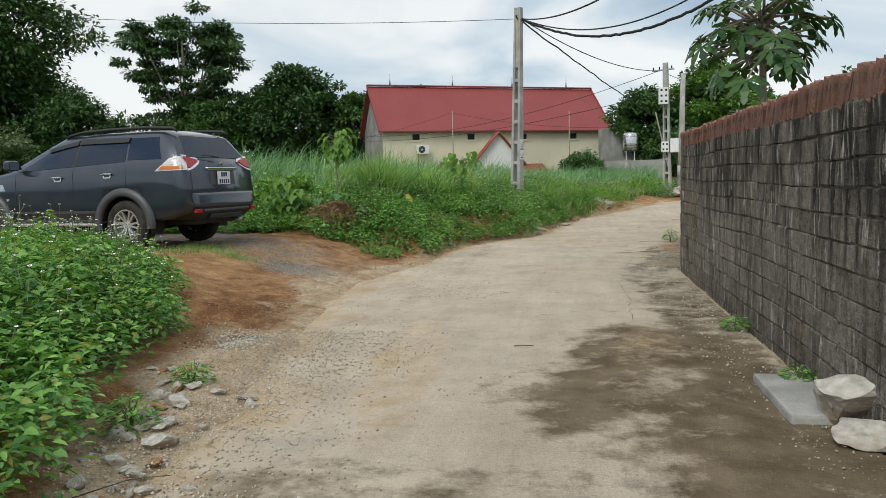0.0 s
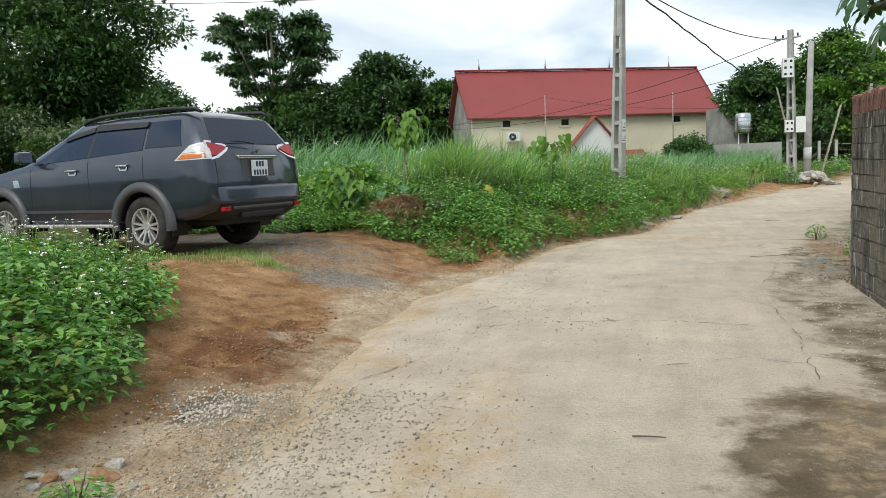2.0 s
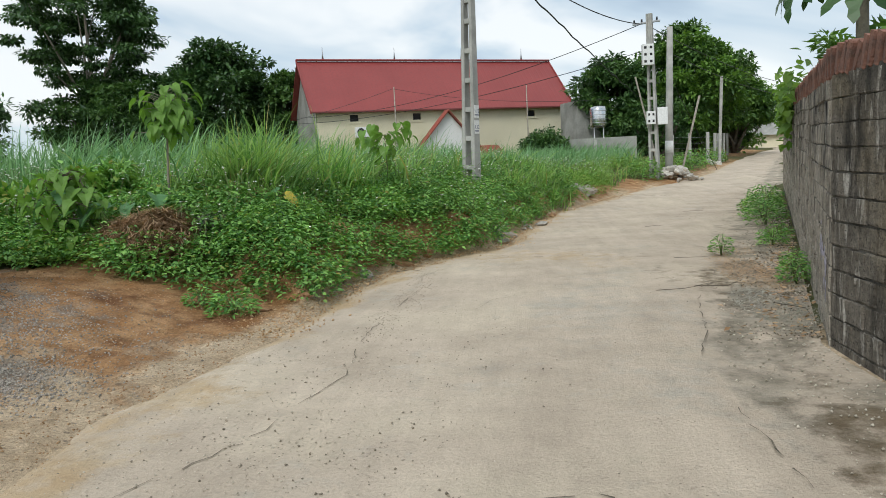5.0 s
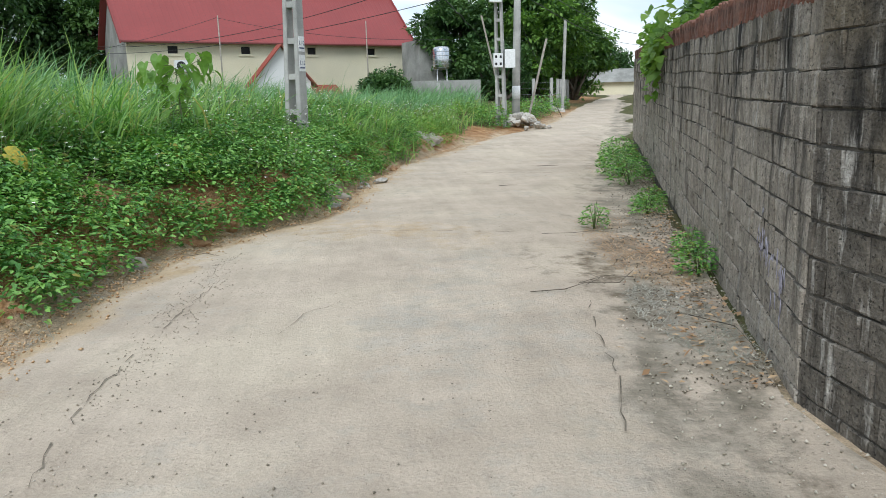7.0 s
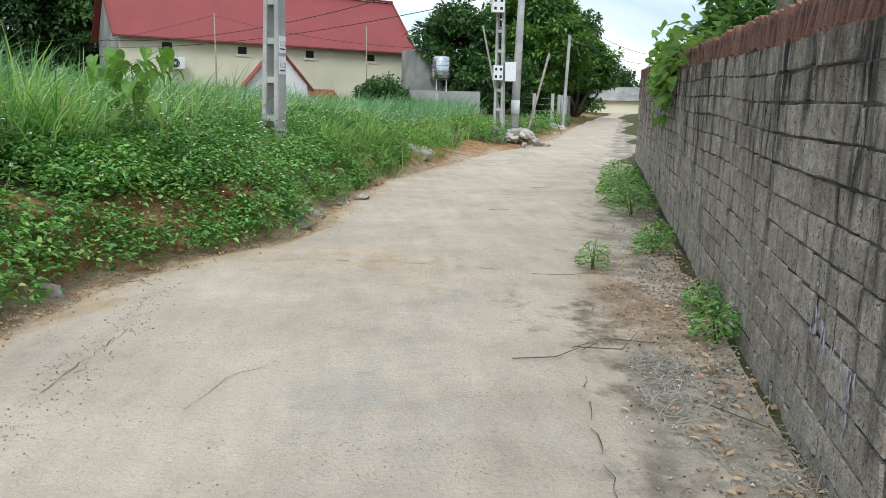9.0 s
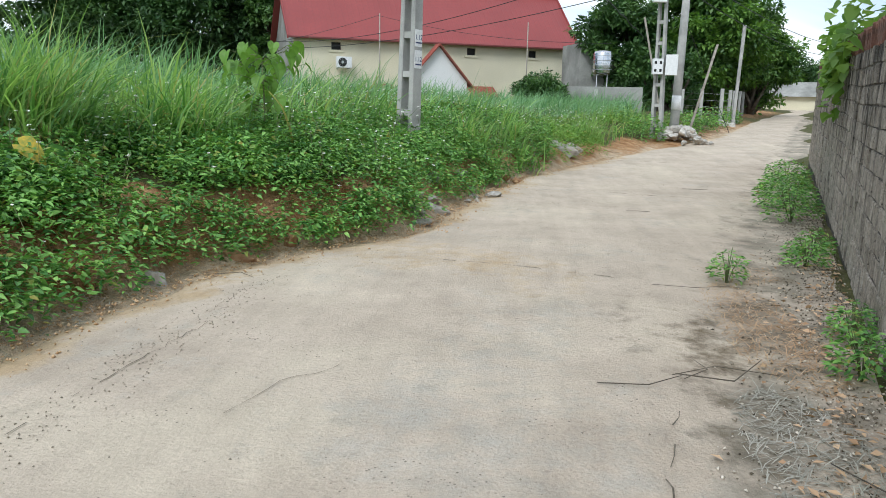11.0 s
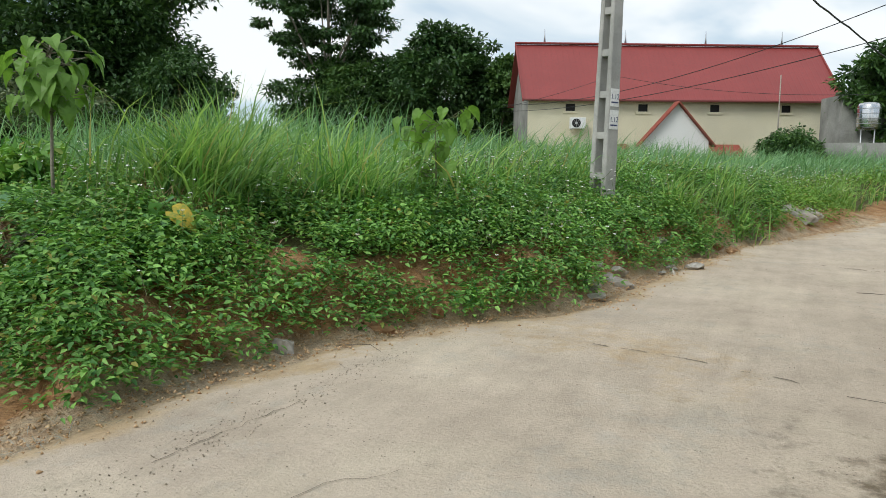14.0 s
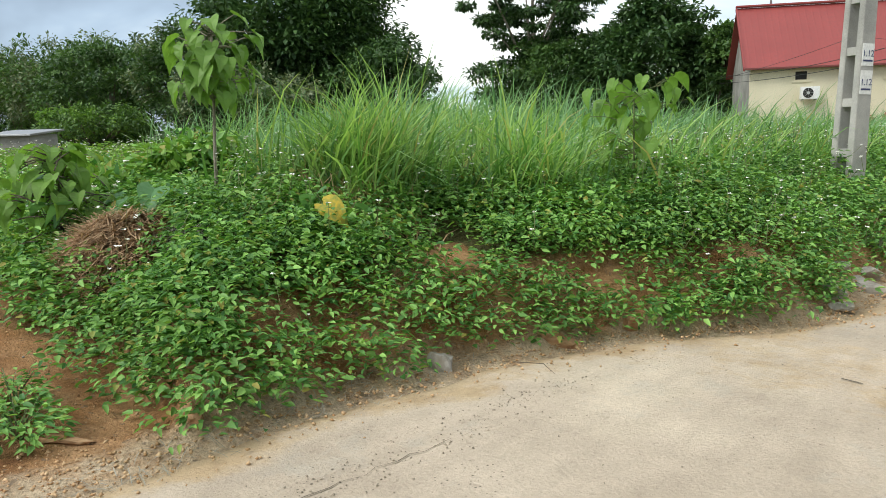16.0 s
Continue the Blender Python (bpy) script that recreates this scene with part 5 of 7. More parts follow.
for s in (1, -1):
    side_panel("window", (-0.78, -0.08), (-0.66, -0.02), 1.345, 1.675, TINT, car, sgn=s, label="tinted rear quarter glass")
    side_panel("window", (-0.04, 0.93), (0.02, 0.93), 1.29, 1.675, TINT, car, sgn=s, label="tinted rear door glass", zb=(1.325, 1.275))
    side_panel("window", (0.99, 2.10), (0.99, 1.42), 1.26, 1.66, TINT, car, sgn=s, label="tinted front door glass", zb=(1.272, 1.225), zt=(1.675, 1.60))
    side_panel("pillar", (0.93, 0.99), (0.93, 0.99), 1.27, 1.68, BLACKTRIM, car, sgn=s, cols=2, lift=0.005)
    for a, b, za, zb_ in ((-0.02, 0.95, 1.665, 1.69), (0.97, 1.55, 1.66, 1.56)):
        side_panel("rain_visor", (a, b), (a, b), 0, 0, BLACKTRIM, car, sgn=s, cols=10, rows=2, lift=0.03, zb=(za - 0.05, min(za, zb_) - 0.05), zt=(za + 0.015, zb_ + 0.01))
    for a, zb2 in ((-0.06, 0.95), (0.955, 0.58), (2.14, 0.62)):
        side_panel("door_seam", (a - 0.006, a), (a - 0.006, a), zb2, 1.24, BLACKTRIM, car, sgn=s, cols=1, rows=8, lift=0.0025)
    side_panel("side_moulding", (0.50, 2.32), (0.50, 2.32), 0.565, 0.60, CLAD, car, sgn=s, cols=10, rows=1, lift=0.012)
    for hx, hz in ((0.28, 1.13), (1.25, 1.10)):
        h = side_panel("door_handle", (hx - 0.065, hx + 0.065), (hx - 0.09, hx + 0.09), hz - 0.045, hz + 0.03, CHROME, car, sgn=s, cols=6, rows=4, lift=0.010, label="chrome door handle")
        side_panel("cup", (hx - 0.04, hx + 0.045), (hx - 0.06, hx + 0.06), hz - 0.028, hz + 0.005, PAINT, h, sgn=s, cols=4, rows=3, lift=0.013)
        y = side_y(hx, hz)
        part("grip", boxed((hx - 0.10, min(s * (y + 0.02), s * (y + 0.045)), hz + 0.0), (hx + 0.10, max(s * (y + 0.02), s * (y + 0.045)), hz + 0.026), 0.008), CHROME, h)
    side_panel("side_marker", (2.36, 2.50), (2.40, 2.52), 0.93, 1.03, CHROME, car, sgn=s, cols=3, rows=3, lift=0.01, label="chrome side indicator")
    # tail light wraps round the corner
    lamp = side_panel("tail_light", (-1.158, -0.62), (-1.158, -0.93), 0, 0, HOUSING, car, sgn=s, cols=8, rows=5, lift=0.006, zb=(1.175, 1.165), zt=(1.385, 1.345), label="wrap-round red and amber tail light")
    side_panel("clear_lens", (-1.12, -0.79), (-1.12, -0.94), 0, 0, CLEARLENS, lamp, sgn=s, cols=6, rows=4, lift=0.014, zb=(1.262, 1.255), zt=(1.368, 1.330))
    side_panel("amber_lens", (-1.12, -0.70), (-1.12, -0.78), 0, 0, AMBER, lamp, sgn=s, cols=6, rows=3, lift=0.014, zb=(1.192, 1.182), zt=(1.245, 1.238))

    def rear_quad(name, pts, lift, mat, parent, thick=0.012, label=""):
        bm = bmesh.new()
        vs = [bm.verts.new((-1.16 + rear_x(z) - lift, s * y, z)) for y, z in pts]
        f = bm.faces.new(vs)
        r = bmesh.ops.extrude_face_region(bm, geom=[f])
        for v in r["geom"]:
            if isinstance(v, bmesh.types.BMVert):
                v.co.x += thick + lift
        return part(name, bm, mat, parent, label)

    rear_quad("rear_frame", [(0.775, 1.165), (0.775, 1.40), (0.66, 1.392), (0.48, 1.35), (0.455, 1.31), (0.50, 1.265), (0.66, 1.19)], 0.006, CHROME, lamp)
    rear_quad("red_lens", [(0.757, 1.215), (0.757, 1.375), (0.66, 1.362), (0.52, 1.330), (0.50, 1.308), (0.54, 1.282), (0.66, 1.230)], 0.014, REDLENS, lamp)
    # door mirror
    mm = part("mirror", boxed((1.98, min(s * 0.93, s * 1.12), 1.24), (2.12, max(s * 0.93, s * 1.12), 1.40), 0.035), PAINT, car)
    part("mirror_glass", boxed((1.974, min(s * 0.95, s * 1.10), 1.26), (1.982, max(s * 0.95, s * 1.10), 1.38)), CHROME, mm)
    part("mirror_arm", boxed((2.02, min(s * 0.86, s * 0.94), 1.26), (2.08, max(s * 0.86, s * 0.94), 1.31), 0.01), BLACKTRIM, mm)
    # roof rail and side step
    pts = [(x, s * 0.60, knot(TOP, x) + dz) for x, dz in ((-0.80, -0.03), (-0.72, 0.012), (-0.3, 0.024), (0.4, 0.024), (1.0, 0.016), (1.25, -0.015), (1.32, -0.04))]
    part("roof_rail", tubes("roof_rail", [(pts, [0.018, 0.024, 0.024, 0.024, 0.024, 0.022, 0.016])], BLACKTRIM, 8), BLACKTRIM, car, "black roof rail")
    part("side_step", boxed((0.50, min(s * 0.80, s * 0.95), 0.37), (2.30, max(s * 0.80, s * 0.95), 0.415), 0.018), ALLOY, car, "aluminium side step")
    for wx in WHEELS:
        # flared arch trim
        bm = bmesh.new()
        ringv = []
        for i in range(25):
            a = radians(-12 + 204 * i / 24)
            row = []
            for r_, yy in ((ARCH - 0.012, 0.0), (ARCH - 0.012, 0.045), (ARCH + 0.03, 0.058), (ARCH + 0.10, 0.045), (ARCH + 0.118, 0.0)):
                row.append(bm.verts.new((wx + r_ * math.cos(a), s * (0.893 + yy), max(HUB + r_ * math.sin(a), 0.33))))
            ringv.append(row)
        for a, b in zip(ringv, ringv[1:]):
            for k in range(4):
                bm.faces.new((a[k], b[k], b[k + 1], a[k + 1]))
        part("wheel_arch", bm, CLAD, car, "lighter grey wheel arch trim", True)
        bm = bmesh.new()
        ringv = []
        for i in range(17):
            a = radians(-15 + 210 * i / 16)
            ringv.append([bm.verts.new((wx + (ARCH + 0.01) * math.cos(a), s * yy, max(HUB + (ARCH + 0.01) * math.sin(a), 0.3))) for yy in (0.893, 0.55)])
        for a, b in zip(ringv, ringv[1:]):
            bm.faces.new((a[0], b[0], b[1], a[1]))
        bm.faces.new([r[1] for r in ringv])
        part("wheel_well", bm, BLACKTRIM, car)
    part("mud_flap", boxed((-0.50, min(s * 0.66, s * 0.90), 0.26), (-0.48, max(s * 0.66, s * 0.90), 0.52), 0.006), BLACKTRIM, car)

# wheels
PROFILE = [(0.232, -0.11), (0.25, -0.118), (0.30, -0.128), (0.345, -0.122), (0.372, -0.10), (0.38, -0.06), (0.38, 0.06), (0.372, 0.10), (0.345, 0.122), (0.30, 0.128), (0.25, 0.118), (0.232, 0.11)]
bm = bmesh.new()
rows = []
for i in range(48):
    a = 2 * math.pi * i / 48
    tread = 0.006 if i % 2 else 0.0
    rows.append([bm.verts.new(((r - (tread if r > 0.36 else 0)) * math.cos(a), yy, (r - (tread if r > 0.36 else 0)) * math.sin(a))) for r, yy in PROFILE])
for i in range(48):
    a, b = rows[i], rows[(i + 1) % 48]
    for k in range(len(PROFILE) - 1):
        bm.faces.new((a[k], b[k], b[k + 1], a[k + 1]))
TYRE_ME = finish(bm, "tyre", RUBBER, True)
bm = bmesh.new()
rows = []
for i in range(48):
    a = 2 * math.pi * i / 48
    rows.append([bm.verts.new((r * math.cos(a), yy, r * math.sin(a))) for r, yy in ((0.238, 0.112), (0.235, 0.122), (0.222, 0.122), (0.212, 0.10), (0.205, 0.02), (0.205, -0.10))])
for i in range(48):
    a, b = rows[i], rows[(i + 1) % 48]
    for k in range(5):
        bm.faces.new((a[k], b[k], b[k + 1], a[k + 1]))
for k in range(12):
    a = 2 * math.pi * (k // 2) / 6 + (0.20 if k % 2 else -0.20)
    m = Matrix.Rotation(-a, 4, "Y")
    vs = [bm.verts.new(m @ Vector(p)) for p in ((0.05, 0.092, -0.016), (0.05, 0.092, 0.016), (0.218, 0.113, 0.013), (0.218, 0.113, -0.013),
                                               (0.05, 0.05, -0.018), (0.05, 0.05, 0.018), (0.212, 0.07, 0.016), (0.212, 0.07, -0.016))]
    for q in ((0, 1, 2, 3), (4, 7, 6, 5), (0, 4, 5, 1), (1, 5, 6, 2), (2, 6, 7, 3), (3, 7, 4, 0)):
        bm.faces.new([vs[i] for i in q])
cyl(bm, pose(0, 0.075, 0, -90), 0.066, 0.05, 0.05, 24)
RIM_ME = finish(bm, "rim", ALLOY)
DISC_ME = finish(cyl(bmesh.new(), pose(0, 0.0, 0, -90), 0.2, 0.2, 0.04, 32), "brake_disc", BLACKTRIM)
for wx in WHEELS:
    for s in (1, -1):
        tyre = part("wheel", TYRE_ME, RUBBER, car, "dusty tyre on a silver alloy rim")
        tyre.matrix_local = pose(wx, s * 0.765, HUB, 0, 23 * (wx > 1), 0 if s > 0 else 180)
        part("rim", RIM_ME, ALLOY, tyre)
        part("brake_disc", DISC_ME, BLACKTRIM, tyre)

# tail: glass, gate seams, bumper, plate
def tail_panel(name, y0, y1, z0, z1, lift, mat, parent, y0t=None, y1t=None, label="", rows=8, thick=0.008):
    y0t, y1t = (y0 if y0t is None else y0t), (y1 if y1t is None else y1t)
    bm = bmesh.new()
    g = []
    for k in range(rows + 1):
        u = k / rows
        z = z0 + (z1 - z0) * u
        a, b = y0 + (y0t - y0) * u, y1 + (y1t - y1) * u
        g.append([bm.verts.new((-1.16 + rear_x(z) - lift, a + (b - a) * i / 6, z)) for i in range(7)])
    for a, b in zip(g, g[1:]):
        for i in range(6):
            bm.faces.new((a[i], a[i + 1], b[i + 1], b[i]))
    r = bmesh.ops.extrude_face_region(bm, geom=list(bm.faces))
    for v in r["geom"]:
        if isinstance(v, bmesh.types.BMVert):
            v.co.x += thick
    crisp(bm)
    return part(name, bm, mat, parent, label, True)


tail_panel("rear_window", -0.69, 0.69, 1.365, 1.69, 0.006, TINT, car, -0.55, 0.55, "tinted rear window")
part("wiper", tubes("wiper", [([(-1.10, 0.05, 1.36), (-1.09, 0.2, 1.385), (-1.075, 0.42, 1.39)], [0.014, 0.011, 0.006])], BLACKTRIM, 6), BLACKTRIM, car)
for y in (-0.73, 0.73):
    tail_panel("gate_seam", y - 0.004, y + 0.004, 0.86, 1.18, 0.003, BLACKTRIM, car, rows=3)
part("chrome_strip", boxed((-1.125, -0.36, 1.175), (-1.075, 0.36, 1.215), 0.012), CHROME, car, "chrome tailgate strip")
em = part("emblem", cyl(bmesh.new(), pose(-1.10, 0, 1.27, 0, 90), 0.035, 0.035, 0.02, 3), CHROME, car, "small chrome emblem")
tail_panel("plate_recess", -0.30, 0.30, 0.95, 1.165, 0.002, CLAD, car, rows=3)
plate = part("number_plate", boxed((-1.142, -0.15, 0.955), (-1.13, 0.15, 1.155), 0.004), PLATE, car, "white number plate with dark characters")
for z, ws in ((1.105, (0.05, 0.05, 0.05)), (1.0, (0.042,) * 5)):
    w0 = len(ws) * 0.052
    for i, w in enumerate(ws):
        y = w0 / 2 - 0.026 - i * 0.052
        part("plate_bar", boxed((-1.1445, y - w / 2.6, z - 0.033), (-1.142, y + w / 2.6, z + 0.033)), INK, plate)
def bumper_shell(rows):
    """A bumper skin that wraps round the tail: (height, bulge, half width) row by row."""
    bm = bmesh.new()
    g = []
    for z, lift, w in rows:
        row = []
        for i in range(25):
            t = -1 + 2 * i / 24
            back = 0.0 if abs(t) < 0.8 else (abs(t) - 0.8) / 0.2
            x = -1.175 - lift + 0.05 * t * t + (0.42 * back ** 1.4)
            y = (w + 0.060 * back - 0.05 * max(0.0, back - 0.6) / 0.4) * math.copysign(min(1.0, abs(t) * 1.1), t)
            row.append(bm.verts.new((x, y, z)))
        g.append(row)
    for a, b in zip(g, g[1:]):
        for i in range(24):
            bm.faces.new((a[i], a[i + 1], b[i + 1], b[i]))
    return bm


bumper = part("rear_bumper", bumper_shell(((0.625, 0.0, 0.825), (0.635, 0.022, 0.83), (0.66, 0.028, 0.835), (0.69, 0.016, 0.838), (0.80, 0.018, 0.845), (0.835, 0.0, 0.845), (0.845, -0.05, 0.82))), PAINT, car, smooth=True)
part("lower_apron", bumper_shell(((0.44, -0.09, 0.66), (0.49, -0.04, 0.72), (0.55, -0.005, 0.78), (0.63, 0.004, 0.825))), BLACKTRIM, bumper, "black lower bumper apron", smooth=True)
part("bumper_insert", boxed((-1.188, -0.56, 0.555), (-1.13, 0.56, 0.60), 0.02), CLAD, bumper)
for s in (1, -1):
    part("reflector", boxed((-1.180, min(s * 0.60, s * 0.72), 0.545), (-1.12, max(s * 0.60, s * 0.72), 0.60), 0.008), REDLENS, bumper)
part("tow_bar", boxed((-1.16, -0.40, 0.44), (-0.98, 0.40, 0.52), 0.02), BLACKTRIM, car)
part("exhaust", tubes("exhaust", [([(-0.6, -0.45, 0.40), (-1.0, -0.45, 0.40), (-1.1, -0.45, 0.385)], [0.035, 0.035, 0.04])], GALV, 10), GALV, car)
part("underbody", boxed((-0.98, -0.55, 0.36), (3.2, 0.55, 0.56), 0.05), BLACKTRIM, car)
part("rear_axle", tubes("rear_axle", [([(0, -0.7, HUB), (0, 0, HUB), (0, 0.7, HUB)], [0.05, 0.11, 0.05])], BLACKTRIM, 10), BLACKTRIM, car)
part("front_axle", tubes("front_axle", [([(2.8, -0.7, HUB), (2.8, 0, HUB), (2.8, 0.7, HUB)], [0.05, 0.08, 0.05])], BLACKTRIM, 10), BLACKTRIM, car)
bm = bmesh.new()
vs = [bm.verts.new(p) for p in ((1.42, 0.50, 1.765), (1.42, -0.50, 1.765), (2.30, -0.68, 1.262), (2.30, 0.68, 1.262))]
bm.faces.new(vs)
part("windscreen", bm, TINT, car)
for s in (1, -1):
    part("headlight", boxed((3.28, min(s * 0.45, s * 0.78), 0.80), (3.46, max(s * 0.45, s * 0.78), 0.95), 0.04), CLEARLENS, car)
part("grille", boxed((3.46, -0.4, 0.62), (3.56, 0.4, 0.88), 0.03), CHROME, car)

# ---- concrete poles, meters and cables ----
def ladder_pole(x, y, z0, z1, w0, w1, d0, d1, holes, turn, lean, label):
    """A tapered concrete pole of I section: two flanges joined by rungs, solid near the top."""
    ob = thing("utility_pole", pose(x, y, z0) @ Matrix.Rotation(radians(lean), 4, "Y") @ Matrix.Rotation(radians(turn), 4, "Z"), label, "pole", "poles along the lane")
    H = z1 - z0
    wid, dep = (lambda z: w0 + (w1 - w0) * z / H), (lambda z: d0 + (d1 - d0) * z / H)
    bm = bmesh.new()

    def prism(za, zb, xa, xb, ya, yb):
        """xa, xb and ya, yb: fractions of the width and depth at each height."""
        vs = [bm.verts.new((k * wid(z) / 2, q * dep(z) / 2, z)) for z in (za, zb) for k, q in ((xa, ya), (xb, ya), (xb, yb), (xa, yb))]
        for q in ((3, 2, 1, 0), (4, 5, 6, 7), (0, 1, 5, 4), (1, 2, 6, 5), (2, 3, 7, 6), (3, 0, 4, 7)):
            bm.faces.new([vs[i] for i in q])

    for a, b in ((-1, -0.45), (0.45, 1)):
        prism(-0.8, H, a, b, -1, 1)
    z = 0.0
    while z < H - 1.6:
        prism(z, z + 0.09, -0.47, 0.47, -0.8, 0.8)
        z += holes
    prism(H - 1.6, H - 0.001, -0.47, 0.47, -0.75, 0.75)
    bmesh.ops.bevel(bm, geom=[e for e in bm.edges if e.calc_length() > 0.5], offset=0.012, segments=1, affect="EDGES")
    part("shaft", bm, CONCRETE, ob)
    return ob


POLE1 = (0.06, 22.62)
pole = ladder_pole(*POLE1, 0.6, 5.95, 0.31, 0.20, 0.24, 0.15, 0.56, -28, 1.4, "tall grey concrete pole with ladder-like openings")
def lettering(text, size, material, m, parent):
    """Raised writing as a mesh; m puts its plane on a face of the parent."""
    data = bpy.data.curves.new("lettering", "FONT")
    data.body, data.size, data.extrude = text, size, 0.001
    data.align_x = data.align_y = "CENTER"
    tmp = bpy.data.objects.new("lettering_source", data)
    me = bpy.data.meshes.new_from_object(tmp)
    bpy.data.objects.remove(tmp)
    me.transform(m)
    me.materials.clear()
    me.materials.append(material)
    return part("lettering", me, material, parent)


for z, tall in ((1.25, 0.26), (1.56, 0.24)):
    fx = 0.156 - 0.0105 * (z + tall / 2)
    st = part("poster", boxed((fx - 0.01, -0.085, z), (fx + 0.006, 0.085, z + tall)), WHITE, pole, "small white paper notice")
    face = Matrix(((0, 0, 1, fx + 0.0075), (1, 0, 0, 0), (0, 1, 0, z + 0.13), (0, 0, 0, 1)))
    lettering("1.12", 0.10, INK, face, st)
    part("text_bar", boxed((fx + 0.006, -0.07, z + 0.045), (fx + 0.008, 0.07, z + 0.065)), INK, st)
for s in (-1, 1):
    part("insulator", tubes("insulator", [([(0, 0.02 * s, 5.05), (0.02, 0.12 * s, 5.07), (0.03, 0.16 * s, 5.12)], [0.02, 0.02, 0.03])], CABLE, 7), CABLE, pole)
POLE2 = (5.42, 33.2)
pole2 = ladder_pole(*POLE2, 0.2, 5.75, 0.33, 0.19, 0.22, 0.14, 0.56, -28, -1.0, "older concrete pole with openings carrying meter boxes")
part("cross_arm", boxed((-0.55, -0.04, 5.25), (0.35, 0.04, 5.31), 0.01), GALV, pole2)
for x in (-0.5, -0.25, 0.25):
    part("insulator", cyl(bmesh.new(), pose(x, 0, 5.36), 0.035, 0.025, 0.11, 10), DARK, pole2)
pole3 = thing("utility_pole", pose(6.0, 33.9, 0.3) @ Matrix.Rotation(radians(1.2), 4, "Y"), "plain round concrete pole beside the lane", "pole", "poles along the lane")
part("shaft", tubes("shaft", [([(0, 0, -0.6), (0, 0, 2.5), (0, 0, 5.1)], [0.14, 0.12, 0.095])], CONCRETE, 20), CONCRETE, pole3)
part("painted_band", tubes("painted_band", [([(0, 0, 0.95), (0, 0, 1.35)], [0.134, 0.132])], WHITE, 20), WHITE, pole3, "whitewashed band")


def meter_box(m, w, h, d, rows, label, parent_pose=None):
    ob = thing("meter_box", m, label, "meter box", "meter boxes on the pole")
    part("case", boxed((-w / 2, -d / 2, 0), (w / 2, d / 2, h), 0.012), WHITEPLASTIC, ob)
    cols = 2
    for r in range(rows):
        for c in range(cols):
            x = (-0.25 + 0.5 * c) * w
            z = h * (r + 0.5) / rows
            wd = part("meter_window", boxed((x - w * 0.11, -d / 2 - 0.004, z - h * 0.18 / rows), (x + w * 0.11, -d / 2 + 0.004, z + h * 0.18 / rows)), DARK, ob)
    part("bracket", boxed((-w * 0.3, d / 2 - 0.004, h * 0.2), (w * 0.3, d / 2 + 0.10, h * 0.8)), GALV, ob)
    return ob


meter_box(pose(5.22, 32.98, 4.1, 0, 0, 4), 0.36, 0.66, 0.18, 3, "pale grey box of electricity meters strapped high on the pole")
meter_box(pose(5.28, 32.98, 2.2, 0, 0, 4), 0.28, 0.42, 0.16, 2, "pale grey meter box on the pole")
meter_box(pose(5.66, 33.0, 2.18, 0, 0, -10), 0.32, 0.55, 0.2, 0, "white electricity meter cabinet on the pole")


def cable(name, a, b, sag, radius, label, wob=0.0, seed=0, n=40):
    rng = random.Random(seed)
    a, b = Vector(a), Vector(b)
    pts = []
    for i in range(n + 1):
        t = i / n
        p = a.lerp(b, t) - Vector((0, 0, sag * 4 * t * (1 - t)))
        if 0 < i < n:
            p += Vector((rng.uniform(-wob, wob), rng.uniform(-wob, wob), rng.uniform(-wob, wob)))
        pts.append(tuple(p))
    return tagged(new(name, tubes(name, [(pts, [radius] * (n + 1))], CABLE, 6)), label, "cable", "overhead cables")


TOP1 = (0.27, 22.6, 5.65)
cable("cable", TOP1, (5.0, 33.2, 5.45), 0.35, 0.014, "thin black overhead cable between poles")
cable("cable", (0.27, 22.6, 5.6), (7.5, 50.0, 4.3), 0.12, 0.022, "kinked black cable running towards the trees", 0.025, 3)
cable("cable", TOP1, (8.47, 15.5, 8.68), 2.2, 0.034, "thick black bundled cable over the lane", 0.012, 4, 90)
cable("cable", TOP1, (8.47, 15.5, 8.95), 2.05, 0.018, "black overhead cable over the lane", 0.0, 5, 60)
cable("cable", TOP1, (7.0, 2.0, 7.5), 1.75, 0.018, "black overhead cable leading behind", 0.0, 6, 60)
cable("cable", TOP1, (-26.0, 24.5, 8.6), 0.5, 0.008, "thin cable crossing the field", 0.0, 7)
cable("cable", (5.1, 33.2, 5.45), (-12.3, 50.9, 4.35), 0.75, 0.012, "thin black service cable to the house")
cable("cable", (5.2, 33.2, 4.6), (-12.3, 50.9, 4.0), 0.5, 0.012, "second black service cable to the house")
cable("cable", (-6.1, 50.2, 5.6), (-12.3, 51.0, 4.2), 0.1, 0.010, "thin cable along the house wall")
cable("cable", (-6.1, 50.2, 5.6), (5.3, 46.0, 4.0), 0.35, 0.010, "thin cable past the house roof")
cable("cable", (5.4, 33.2, 5.3), (21.0, 62.0, 5.2), 0.5, 0.012, "thin cable following the lane")
cable("cable", (6.0, 33.9, 4.6), (21.3, 62.0, 4.6), 0.6, 0.012, "second thin cable following the lane")
cable("cable", (6.0, 33.9, 4.0), (8.4, 37.2, 0.5), 0.05, 0.010, "guy wire of the pole")


def post(x, y, z0, z1, r, label, mat=CONCRETE, lean=(0, 0), name="fence_post"):
    ob = thing(name, pose(x, y, z0), label, "post", "posts beside the lane")
    bm = boxed((-r, -r, -0.4), (r, r, z1 - z0), 0.012)
    for v in bm.verts:
        k = (v.co.z + 0.4) / (z1 - z0 + 0.4)
        v.co.x += lean[0] * k
        v.co.y += lean[1] * k
    part("shaft", bm, mat, ob)
    return ob


